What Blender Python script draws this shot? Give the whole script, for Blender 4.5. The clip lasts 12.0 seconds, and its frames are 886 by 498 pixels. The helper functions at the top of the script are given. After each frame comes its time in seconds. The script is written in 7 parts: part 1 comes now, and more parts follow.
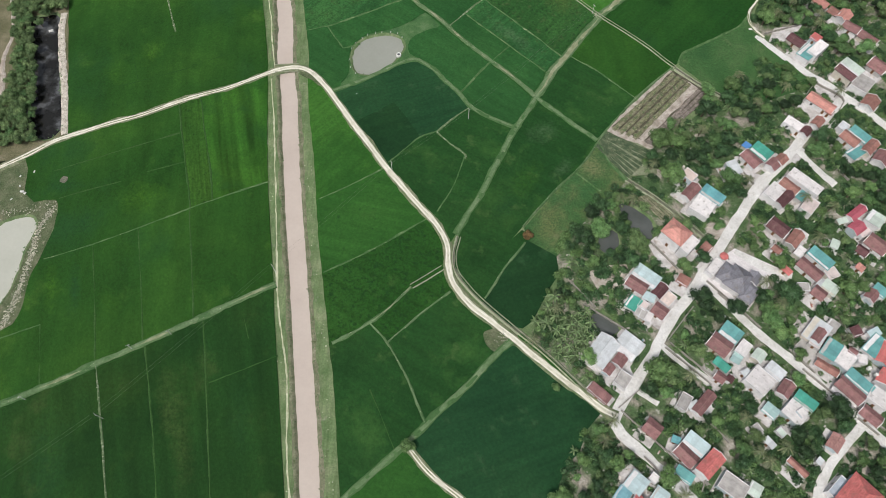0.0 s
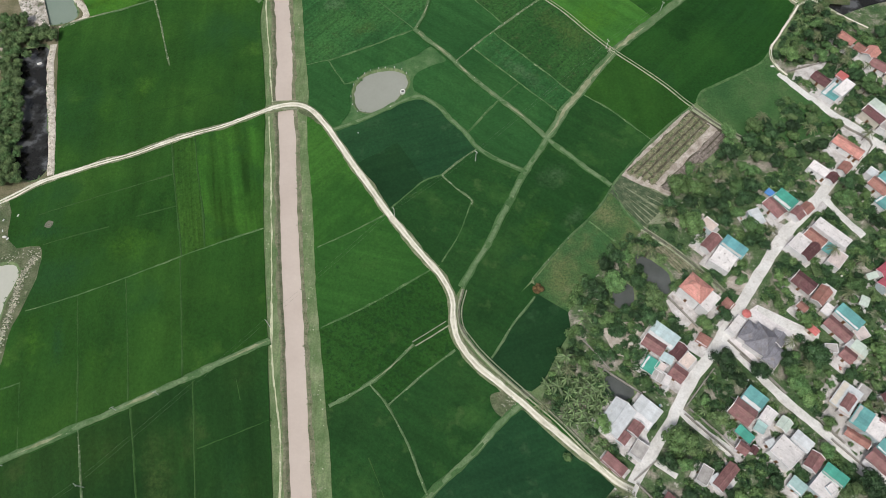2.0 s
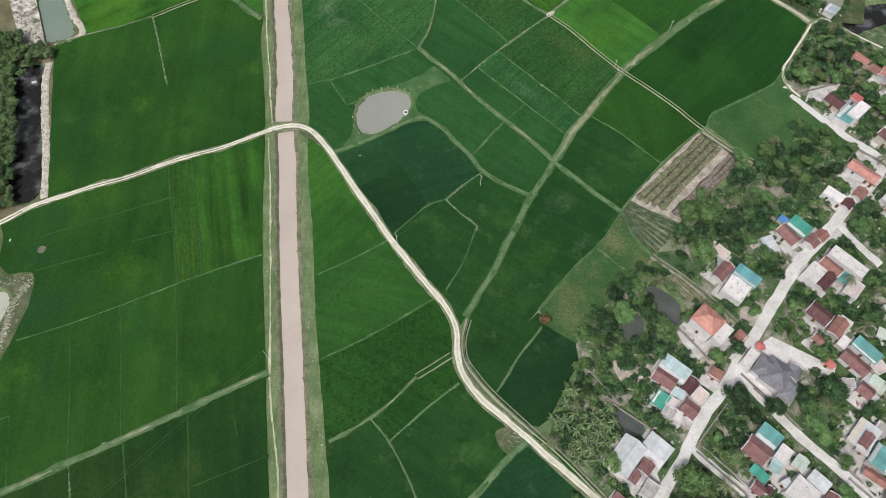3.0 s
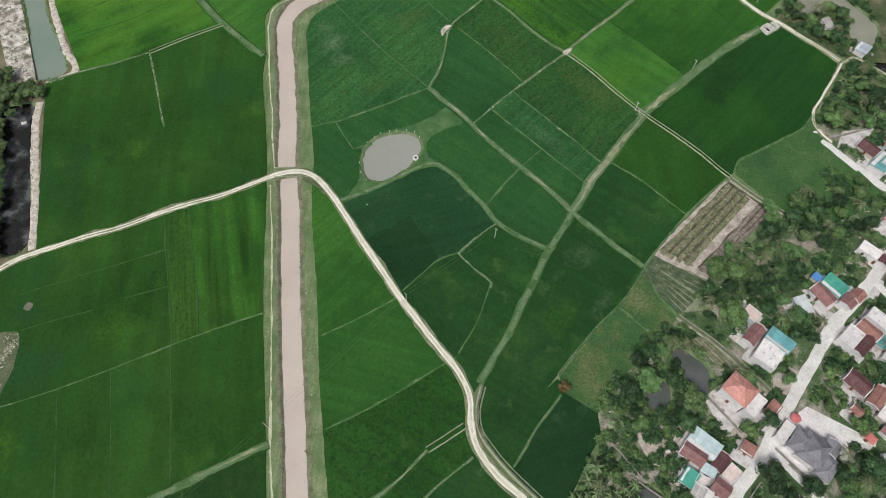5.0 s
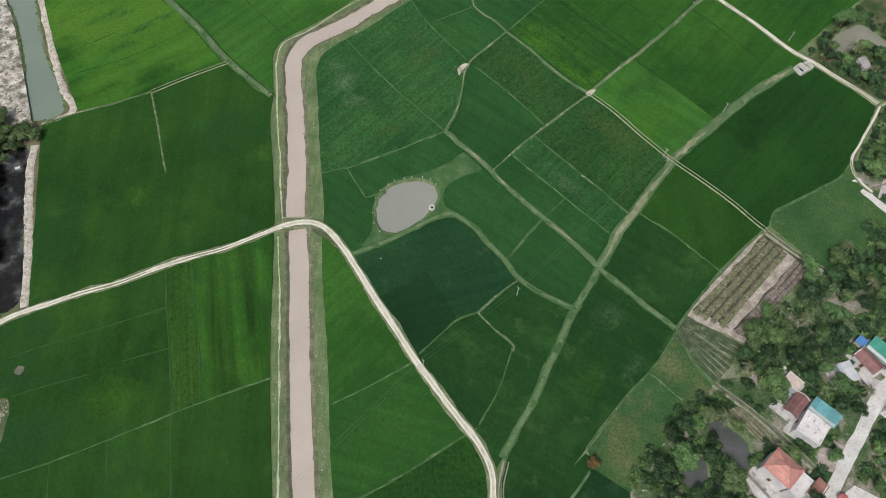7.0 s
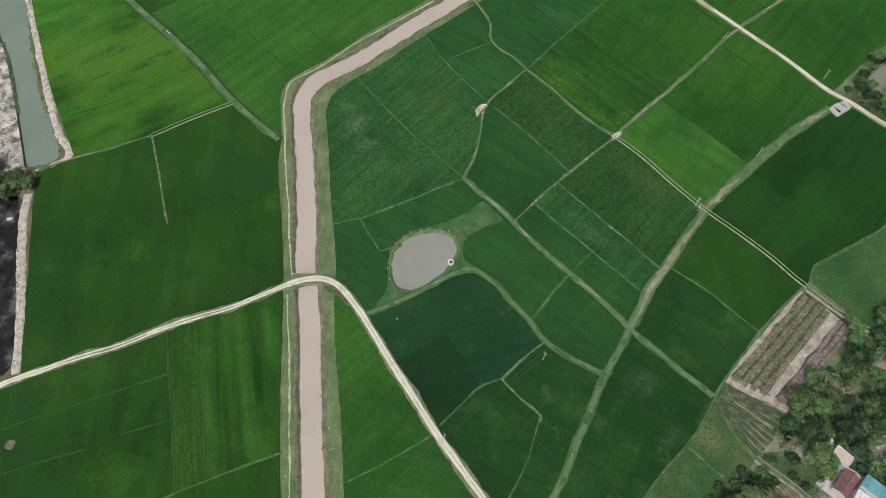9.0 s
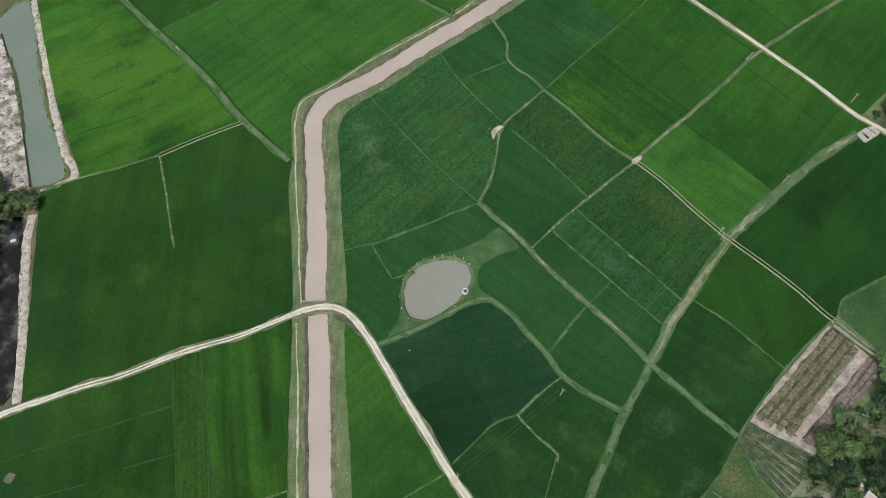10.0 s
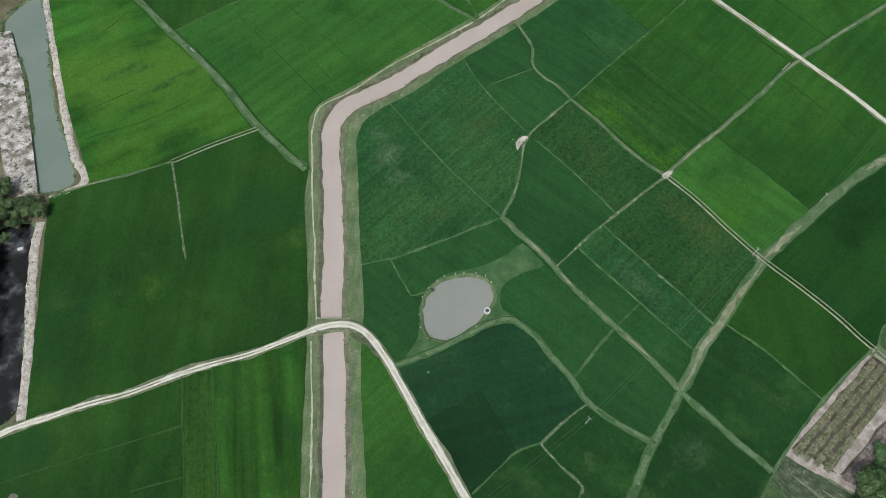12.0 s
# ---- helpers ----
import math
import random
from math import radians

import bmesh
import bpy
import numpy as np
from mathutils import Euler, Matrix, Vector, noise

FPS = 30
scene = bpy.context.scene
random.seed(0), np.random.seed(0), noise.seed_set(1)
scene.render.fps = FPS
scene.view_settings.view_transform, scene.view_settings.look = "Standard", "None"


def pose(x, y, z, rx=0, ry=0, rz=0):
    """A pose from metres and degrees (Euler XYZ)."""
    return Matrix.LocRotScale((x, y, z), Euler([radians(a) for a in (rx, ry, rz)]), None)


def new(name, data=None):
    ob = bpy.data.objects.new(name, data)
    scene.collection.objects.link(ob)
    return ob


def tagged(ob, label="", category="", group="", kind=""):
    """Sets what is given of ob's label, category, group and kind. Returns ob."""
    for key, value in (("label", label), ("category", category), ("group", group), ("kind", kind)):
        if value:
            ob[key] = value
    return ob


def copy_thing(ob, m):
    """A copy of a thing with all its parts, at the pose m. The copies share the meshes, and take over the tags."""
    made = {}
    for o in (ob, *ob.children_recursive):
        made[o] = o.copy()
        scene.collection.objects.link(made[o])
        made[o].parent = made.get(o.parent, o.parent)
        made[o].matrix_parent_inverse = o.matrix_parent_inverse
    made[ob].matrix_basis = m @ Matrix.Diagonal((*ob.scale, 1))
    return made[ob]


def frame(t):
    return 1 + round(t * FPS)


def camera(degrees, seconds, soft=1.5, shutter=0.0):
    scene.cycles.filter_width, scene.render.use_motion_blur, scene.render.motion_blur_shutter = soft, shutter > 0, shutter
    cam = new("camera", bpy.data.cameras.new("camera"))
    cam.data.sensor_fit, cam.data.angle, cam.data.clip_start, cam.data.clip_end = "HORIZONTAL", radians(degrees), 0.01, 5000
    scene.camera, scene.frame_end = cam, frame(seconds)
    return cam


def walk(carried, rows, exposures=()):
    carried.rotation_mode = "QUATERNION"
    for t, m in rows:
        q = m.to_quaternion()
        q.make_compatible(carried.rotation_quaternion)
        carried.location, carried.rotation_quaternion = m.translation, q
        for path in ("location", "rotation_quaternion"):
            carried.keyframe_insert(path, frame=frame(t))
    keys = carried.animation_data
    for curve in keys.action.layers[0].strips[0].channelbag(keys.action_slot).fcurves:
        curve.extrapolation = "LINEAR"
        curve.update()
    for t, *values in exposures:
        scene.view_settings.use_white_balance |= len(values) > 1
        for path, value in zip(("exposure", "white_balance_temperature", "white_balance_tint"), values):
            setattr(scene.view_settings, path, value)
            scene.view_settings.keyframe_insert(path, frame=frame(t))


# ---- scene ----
cam = camera(65.5, 12.0, soft=0.9)
# seconds, place in metres, yaw, pitch and roll in degrees
ROWS = [
    (0.0, -0.000, 11.810, 217.000, 0.000, -64.378, 1.313),
    (0.5, -0.102, 16.913, 215.562, 0.215, -64.295, 1.234),
    (1.0, -0.213, 21.919, 214.334, 0.426, -64.184, 1.160),
    (1.5, -0.483, 27.356, 213.185, 0.574, -64.160, 1.122),
    (2.0, -0.891, 32.687, 212.044, 0.704, -64.106, 1.138),
    (2.5, -1.392, 37.750, 210.687, 0.823, -63.948, 1.128),
    (3.0, -2.137, 42.895, 209.394, 0.923, -63.810, 1.162),
    (5.0, -6.564, 64.401, 204.435, 1.098, -63.444, 1.291),
    (5.5, -7.876, 69.531, 203.526, 1.164, -63.421, 1.324),
    (6.0, -9.532, 75.276, 202.238, 1.260, -63.347, 1.356),
    (6.5, -11.365, 79.783, 200.675, 1.142, -63.121, 1.518),
    (7.0, -13.000, 85.034, 199.340, 1.274, -62.936, 1.393),
    (9.0, -20.354, 106.516, 194.819, 1.097, -62.766, 1.511),
    (9.5, -21.554, 111.539, 193.693, 1.332, -62.754, 1.307),
    (10.0, -23.284, 116.370, 192.396, 2.249, -62.545, 1.140),
    (10.5, -24.582, 119.956, 191.409, 3.051, -62.661, 1.007),
    (11.0, -25.871, 123.040, 190.148, 3.419, -62.810, 0.862),
    (11.5, -26.665, 124.768, 189.012, 3.714, -62.905, 0.752),
    (12.0, -27.643, 125.949, 187.699, 3.853, -63.020, 0.731),
]
walk(cam, [(t, pose(x, y, z, 90 + pitch, 0, yaw) @ pose(0, 0, 0, 0, 0, roll)) for t, x, y, z, yaw, pitch, roll in ROWS],
     [(0, -0.1, 6500, 10), (3, -0.15, 6500, 10), (6, -0.27, 6500, 10), (9.5, -0.36, 6500, 10), (10.5, -0.36, 6350, 10), (12, -0.37, 6120, 9)])

# ---- daylight: thin overcast, sun high behind cloud ----
world = bpy.data.worlds.new("sky")
scene.world = world
world.use_nodes = True
wn, wl = world.node_tree.nodes, world.node_tree.links
sky = wn.new("ShaderNodeTexSky")
sky.sky_type, sky.sun_disc = "NISHITA", False
sky.sun_elevation, sky.sun_rotation = radians(58), radians(215)
sky.air_density, sky.dust_density, sky.ozone_density = 1.0, 4.0, 1.0
grey = wn.new("ShaderNodeHueSaturation")
grey.inputs["Saturation"].default_value = 0.45
wl.new(sky.outputs["Color"], grey.inputs["Color"])
wl.new(grey.outputs["Color"], wn["Background"].inputs["Color"])
wn["Background"].inputs["Strength"].default_value = 0.115
sun = new("sun", bpy.data.lights.new("sun", "SUN"))
sun.data.energy, sun.data.angle, sun.data.color = 2.35, radians(10), (1.0, 0.96, 0.9)
sun.rotation_euler = (radians(32), 0, radians(-35))
scene.view_settings.exposure = 0.0


# ---- materials ----
def noise_node(n, l, vec, scale, detail=5.0, rough=0.55):
    t = n.new("ShaderNodeTexNoise")
    t.inputs["Scale"].default_value, t.inputs["Detail"].default_value, t.inputs["Roughness"].default_value = scale, detail, rough
    l.new(vec, t.inputs["Vector"])
    return t.outputs["Fac"]


def ramp_node(n, l, fac, stops):
    r = n.new("ShaderNodeValToRGB")
    e = r.color_ramp.elements
    while len(e) < len(stops):
        e.new(0.5)
    for k, (at, c) in enumerate(stops):
        e[k].position, e[k].color = at, (*c, 1)
    l.new(fac, r.inputs["Fac"])
    return r.outputs["Color"]


def mix_node(n, l, fac, a, b, kind="MIX"):
    m = n.new("ShaderNodeMix")
    m.data_type, m.blend_type = "RGBA", kind
    for sock, v in ((m.inputs[0], fac), (m.inputs[6], a), (m.inputs[7], b)):
        if isinstance(v, bpy.types.NodeSocket):
            l.new(v, sock)
        else:
            sock.default_value = v if isinstance(v, (int, float)) else (*v, 1)
    return m.outputs[2]


def fall_node(n, l, fac, near, far, amount):
    """Amount up to near, none from far on."""
    r = n.new("ShaderNodeMapRange")
    r.inputs["From Min"].default_value, r.inputs["From Max"].default_value = near, far
    r.inputs["To Min"].default_value, r.inputs["To Max"].default_value = amount, 0.0
    l.new(fac, r.inputs["Value"])
    return r.outputs["Result"]


def material(name, stops, scale, fine=(3.0, 0.25), spots=(), streak=None, rough=0.9, spec=0.2, bump=(6.0, 0.1), metal=0.0,
             local=False, vary=0.0, island=0.0, turn=0.0, blots=(), sheen=None):
    """Layered noise: a broad ramp, fine grain, spots (scale, from, to, colour), streaks (along, across, amount), relief;
    blots: growth or soil patches (x, y, half length, half width, degrees, colour, amount); sheen: (weight, gain over the leaf colour) of upright blades."""
    m = bpy.data.materials.new(name)
    m.use_nodes = True
    n, l = m.node_tree.nodes, m.node_tree.links
    bsdf = n["Principled BSDF"]
    if local:
        src = n.new("ShaderNodeTexCoord").outputs["Object"]
    else:
        src = n.new("ShaderNodeNewGeometry").outputs["Position"]
    mp = n.new("ShaderNodeMapping")
    mp.inputs["Rotation"].default_value = (0, 0, radians(turn))
    l.new(src, mp.inputs["Vector"])
    vec = mp.outputs["Vector"]
    col = ramp_node(n, l, noise_node(n, l, vec, scale), stops)
    if streak:
        sm = n.new("ShaderNodeMapping")
        sm.inputs["Scale"].default_value = (streak[0], streak[1], streak[1] if local else 0.01)
        l.new(vec, sm.inputs["Vector"])
        s = noise_node(n, l, sm.outputs["Vector"], 1.0, 3.0)
        lo, hi = 1 - streak[2], 1 + streak[2]
        col = mix_node(n, l, 1.0, col, ramp_node(n, l, s, ((0.32, (lo, lo, lo)), (0.68, (hi, hi, hi)))), "MULTIPLY")
    for sc, a, b, c in spots:
        f = noise_node(n, l, vec, sc, 6.0, 0.62)
        col = mix_node(n, l, ramp_node(n, l, f, ((a, (0, 0, 0)), (b, (1, 1, 1)))), col, c)
    for bx, by, rx, ry, deg, c, amount in blots:
        em = n.new("ShaderNodeMapping")
        em.vector_type = "TEXTURE"
        em.inputs["Location"].default_value, em.inputs["Rotation"].default_value = (bx, by, 0), (0, 0, radians(deg))
        em.inputs["Scale"].default_value = (rx, ry, 1000)
        l.new(src, em.inputs["Vector"])
        far = n.new("ShaderNodeVectorMath")
        far.operation = "LENGTH"
        l.new(em.outputs["Vector"], far.inputs[0])
        ragged = n.new("ShaderNodeMath")
        ragged.operation = "MULTIPLY_ADD"
        ragged.inputs[1].default_value = 2.2
        l.new(noise_node(n, l, src, 0.24, 9.0, 0.75), ragged.inputs[0]), l.new(far.outputs["Value"], ragged.inputs[2])
        speck = n.new("ShaderNodeMath")
        speck.operation = "MULTIPLY"
        l.new(fall_node(n, l, ragged.outputs["Value"], 1.15, 1.95, amount), speck.inputs[0])
        l.new(ramp_node(n, l, noise_node(n, l, src, 0.9, 4.0, 0.7), ((0.38, (0.25, 0.25, 0.25)), (0.56, (1, 1, 1)))), speck.inputs[1])
        col = mix_node(n, l, speck.outputs["Value"], col, c)
    lo, hi = 1 - fine[1], 1 + fine[1]
    g = ramp_node(n, l, noise_node(n, l, vec, fine[0], 4.0, 0.7), ((0.3, (lo, lo, lo)), (0.7, (hi, hi, hi))))
    col = mix_node(n, l, 1.0, col, g, "MULTIPLY")
    if vary or island:
        h = n.new("ShaderNodeHueSaturation")
        l.new(col, h.inputs["Color"])
        val = None
        for amount, sock in ((vary, "Random"), (island, "Random Per Island")):
            if amount:
                s = n.new("ShaderNodeObjectInfo" if sock == "Random" else "ShaderNodeNewGeometry").outputs[sock]
                r = n.new("ShaderNodeMapRange")
                r.inputs["To Min"].default_value, r.inputs["To Max"].default_value = 1 - amount, 1 + amount
                l.new(s, r.inputs["Value"])
                if val is None:
                    val = r.outputs["Result"]
                else:
                    k = n.new("ShaderNodeMath")
                    k.operation = "MULTIPLY"
                    l.new(val, k.inputs[0]), l.new(r.outputs["Result"], k.inputs[1])
                    val = k.outputs["Value"]
        l.new(val, h.inputs["Value"])
        col = h.outputs["Color"]
    l.new(col, bsdf.inputs["Base Color"])
    bsdf.inputs["Roughness"].default_value = rough
    bsdf.inputs["Specular IOR Level"].default_value = spec
    bsdf.inputs["Metallic"].default_value = metal
    if sheen:
        bsdf.inputs["Sheen Weight"].default_value, bsdf.inputs["Sheen Roughness"].default_value = sheen[0], 0.5
        l.new(mix_node(n, l, 1.0, col, (sheen[1],) * 3, "MULTIPLY"), bsdf.inputs["Sheen Tint"])
    if bump[1]:
        b = n.new("ShaderNodeBump")
        b.inputs["Distance"].default_value = bump[1]
        b.inputs["Strength"].default_value = 0.6
        l.new(noise_node(n, l, vec, bump[0], 4.0, 0.6), b.inputs["Height"])
        l.new(b.outputs["Normal"], bsdf.inputs["Normal"])
    return m


def rice(name, a, b, c, turn=0.0, spots=(), streak=(0.02, 0.35, 0.13), fine=0.2, blots=()):
    """Rice: tone at field scale, clumps, drilled rows and patches; upright blades sheen when seen aslant."""
    gain = FIELD_GAIN.get(name, 1.0)
    a, b, c = (tuple(gain * v * k for v, k in zip(q, (0.83, 0.9, 0.76))) for q in (a, b, c))
    clumps = tuple(v * 0.62 for v in a)
    return material(name, ((0.3, a), (0.5, b), (0.7, c)), 0.03, (1.1, fine), ((0.16, 0.58, 0.8, c), (0.55, 0.66, 0.8, clumps), (0.035, 0.56, 0.72, tuple(v * 0.8 for v in a)), *spots),
                    streak, 0.85, 0.15, (1.6, 0.2), vary=0.05, turn=turn, blots=blots, sheen=(SHEEN, 8.0))


SHEEN = 0.7
# brightness per crop; outer fields darker, centre lighter: lens edge darkening put into colour
FIELD_GAIN = {"rice_bright": 1.12, "rice_fresh": 0.86, "rice_lush": 1.16, "rice_streaky": 0.95, "rice_mid": 1.12, "rice_dark": 1.14, "rice_weedy": 1.34, "rice_patchy": 1.1, "rice_tufty": 0.88, "rice_deep": 1.0, "rice_deepest": 0.84, "rice_olive": 0.96, "rice_striped": 0.96,
          "rice_west": 0.88, "rice_emerald": 0.76, "rice_mottled": 0.86}
OLIVE, YELLOW, WEED, DARK = (0.05, 0.086, 0.022), (0.052, 0.145, 0.012), (0.1, 0.165, 0.085), (0.012, 0.05, 0.018)
RICE = {
    "bright": rice("rice_bright", (0.025, 0.088, 0.019), (0.036, 0.113, 0.021), (0.05, 0.14, 0.026), 40, (), (0.02, 0.28, 0.16),
                   blots=((55, 242, 20, 11, 45, YELLOW, 0.6),)),
    "fresh": rice("rice_fresh", (0.02, 0.08, 0.01472), (0.029, 0.1, 0.01656), (0.042, 0.124, 0.02024), -52),
    "lush": rice("rice_lush", (0.022, 0.08, 0.0155), (0.031, 0.098, 0.018), (0.043, 0.12, 0.022), -48),
    "streaky": rice("rice_streaky", (0.016, 0.064, 0.014), (0.025, 0.085, 0.016), (0.04, 0.11, 0.019), 43, ((0.4, 0.58, 0.72, (0.012, 0.046, 0.011)),), (0.02, 0.33, 0.34), 0.28,
                    ((31, 262, 13, 4, -45, YELLOW, 0.85), (19, 277, 15, 3.5, -45, YELLOW, 0.8), (39, 262, 7, 4, 45, YELLOW, 0.6), (27, 275, 16, 2, -45, DARK, 0.6), (14, 291, 8, 3, -45, DARK, 0.4))),
    "patchy": rice("rice_patchy", (0.0165, 0.058, 0.0165), (0.023, 0.072, 0.0205), (0.034, 0.09, 0.0255), -50,
                   ((0.35, 0.54, 0.7, (0.036, 0.068, 0.022)), (0.9, 0.54, 0.68, (0.011, 0.036, 0.011)), (0.7, 0.63, 0.76, (0.055, 0.1, 0.04))), (0.03, 0.5, 0.15), 0.36,
                   ((47, 234, 15, 9, -45, OLIVE, 0.75), (38, 242, 10, 7, -45, OLIVE, 0.5), (12, 261, 17, 8, -45, OLIVE, 0.4))),
    "mid": rice("rice_mid", (0.0165, 0.067, 0.0145), (0.024, 0.084, 0.0175), (0.033, 0.103, 0.0215), 12, ((0.45, 0.6, 0.76, (0.015, 0.057, 0.0125)), (0.06, 0.6, 0.74, (0.034, 0.09, 0.02)))),
    "dark": rice("rice_dark", (0.0152, 0.0595, 0.0185), (0.0207, 0.073, 0.0225), (0.0292, 0.089, 0.0268), 35, ((0.45, 0.6, 0.75, (0.012, 0.048, 0.014)),)),
    "deep": rice("rice_deep", (0.0105, 0.043, 0.019), (0.0145, 0.054, 0.023), (0.021, 0.067, 0.028), -20, ((0.12, 0.6, 0.72, (0.03, 0.068, 0.03)),)),
    "deepest": rice("rice_deepest", (0.0098, 0.04, 0.0155), (0.0132, 0.0498, 0.0188), (0.0193, 0.062, 0.0232), -20, ((0.1, 0.6, 0.72, (0.022, 0.06, 0.024)),)),
    "olive": rice("rice_olive", (0.011, 0.043, 0.0105), (0.015, 0.052, 0.012), (0.024, 0.064, 0.014), 75, ((0.06, 0.6, 0.75, (0.034, 0.064, 0.017)),), (0.02, 0.2, 0.2),
                  blots=((-85, 60, 17, 5, -75, OLIVE, 0.5), (-79, 48, 22, 5, -75, OLIVE, 0.45), (-76, 74, 7, 4, -75, OLIVE, 0.4), (-118, 40, 22, 10, -75, DARK, 0.4), (-62, 55, 18, 6, -80, DARK, 0.25))),
    "tufty": rice("rice_tufty", (0.016, 0.066, 0.013), (0.023, 0.082, 0.016), (0.032, 0.1, 0.02), 30, ((0.45, 0.52, 0.66, (0.011, 0.045, 0.01)), (1.0, 0.58, 0.7, (0.009, 0.038, 0.009)), (0.08, 0.6, 0.72, (0.04, 0.095, 0.022))),
                  (0.03, 0.4, 0.16), 0.32),
    "striped": rice("rice_striped", (0.019, 0.073, 0.012), (0.031, 0.1, 0.015), (0.046, 0.13, 0.019), 76, ((0.05, 0.56, 0.7, (0.016, 0.062, 0.012)),), (0.016, 0.2, 0.42)),
    "drilled": rice("rice_drilled", (0.021, 0.067, 0.012), (0.03, 0.084, 0.014), (0.042, 0.104, 0.017), 76, ((0.5, 0.58, 0.7, (0.014, 0.045, 0.009)),), (0.03, 0.7, 0.28), 0.3),
    "lime": rice("rice_lime", (0.02, 0.083, 0.013), (0.034, 0.112, 0.016), (0.05, 0.142, 0.02), -36, ((0.018, 0.48, 0.6, (0.058, 0.145, 0.017)),), (0.018, 0.13, 0.44),
                 blots=((-143, 243, 14, 7, 20, YELLOW, 0.6), (-150, 262, 12, 4, 36, YELLOW, 0.35), (-152, 281, 11, 2.4, 38, DARK, 0.75), (-145, 283, 9, 2, 38, DARK, 0.7), (-137, 275, 11, 2, 36, DARK, 0.8), (-132, 281, 9, 2, 38, DARK, 0.75), (-141, 267, 8, 1.8, 36, DARK, 0.6), (-127, 284, 6, 2, 36, DARK, 0.6), (-165, 296, 9, 4, 40, DARK, 0.5))),
    "emerald": rice("rice_emerald", (0.013, 0.059, 0.0125), (0.0175, 0.072, 0.0145), (0.025, 0.09, 0.0175), -48, ((0.02, 0.55, 0.7, (0.012, 0.05, 0.013)),)),
    "mottled": rice("rice_mottled", (0.0145, 0.058, 0.016), (0.019, 0.07, 0.019), (0.027, 0.082, 0.022), 30, ((0.05, 0.54, 0.7, (0.032, 0.092, 0.0204)), (0.12, 0.6, 0.74, (0.045, 0.095, 0.0272))), (0.02, 0.3, 0.12),
                    blots=((37, 166, 9, 6, 40, WEED, 0.3), (30, 145, 12, 6, 60, YELLOW, 0.25), (44, 150, 8, 4, 45, WEED, 0.3), (22, 133, 8, 5, 50, DARK, 0.5))),
    "weedy": rice("rice_weedy", (0.0155, 0.058, 0.0198), (0.0214, 0.071, 0.0238), (0.0318, 0.087, 0.0278), -50,
                  ((0.3, 0.56, 0.72, (0.032, 0.075, 0.022)), (0.9, 0.56, 0.72, (0.011, 0.042, 0.012)), (0.7, 0.63, 0.76, (0.06, 0.115, 0.05))), (0.03, 0.7, 0.2), 0.34,
                  ((-55, 254, 8, 6, 60, WEED, 0.75), (-50, 246, 7, 4, 20, WEED, 0.6), (-58, 262, 6, 4, 0, WEED, 0.5), (-37, 233, 9, 4, 25, OLIVE, 0.6), (-25, 269, 12, 7, 40, OLIVE, 0.6), (-30, 279, 9, 5, 10, OLIVE, 0.4),
                   (26, 214, 16, 4, -43, WEED, 0.35))),
    "west": rice("rice_west", (0.0165, 0.062, 0.0115), (0.024, 0.08, 0.014), (0.036, 0.102, 0.017), 84, ((0.05, 0.6, 0.78, (0.045, 0.112, 0.017)), (0.02, 0.55, 0.68, (0.015, 0.058, 0.014))), (0.02, 0.16, 0.15),
                 blots=((-119, 201, 10, 6, 70, YELLOW, 0.35), (-131, 192, 6, 10, 10, YELLOW, 0.25), (-148, 150, 5, 9, 10, DARK, 0.45), (-138, 137, 13, 4, 12, DARK, 0.6), (-126, 124, 9, 7, 15, DARK, 0.45), (-109, 134, 12, 8, 15, YELLOW, 0.5), (-124, 97, 3, 15, 12, DARK, 0.6), (-132, 98, 4, 13, 12, YELLOW, 0.4), (-111, 92, 5, 10, 14, YELLOW, 0.25))),
}
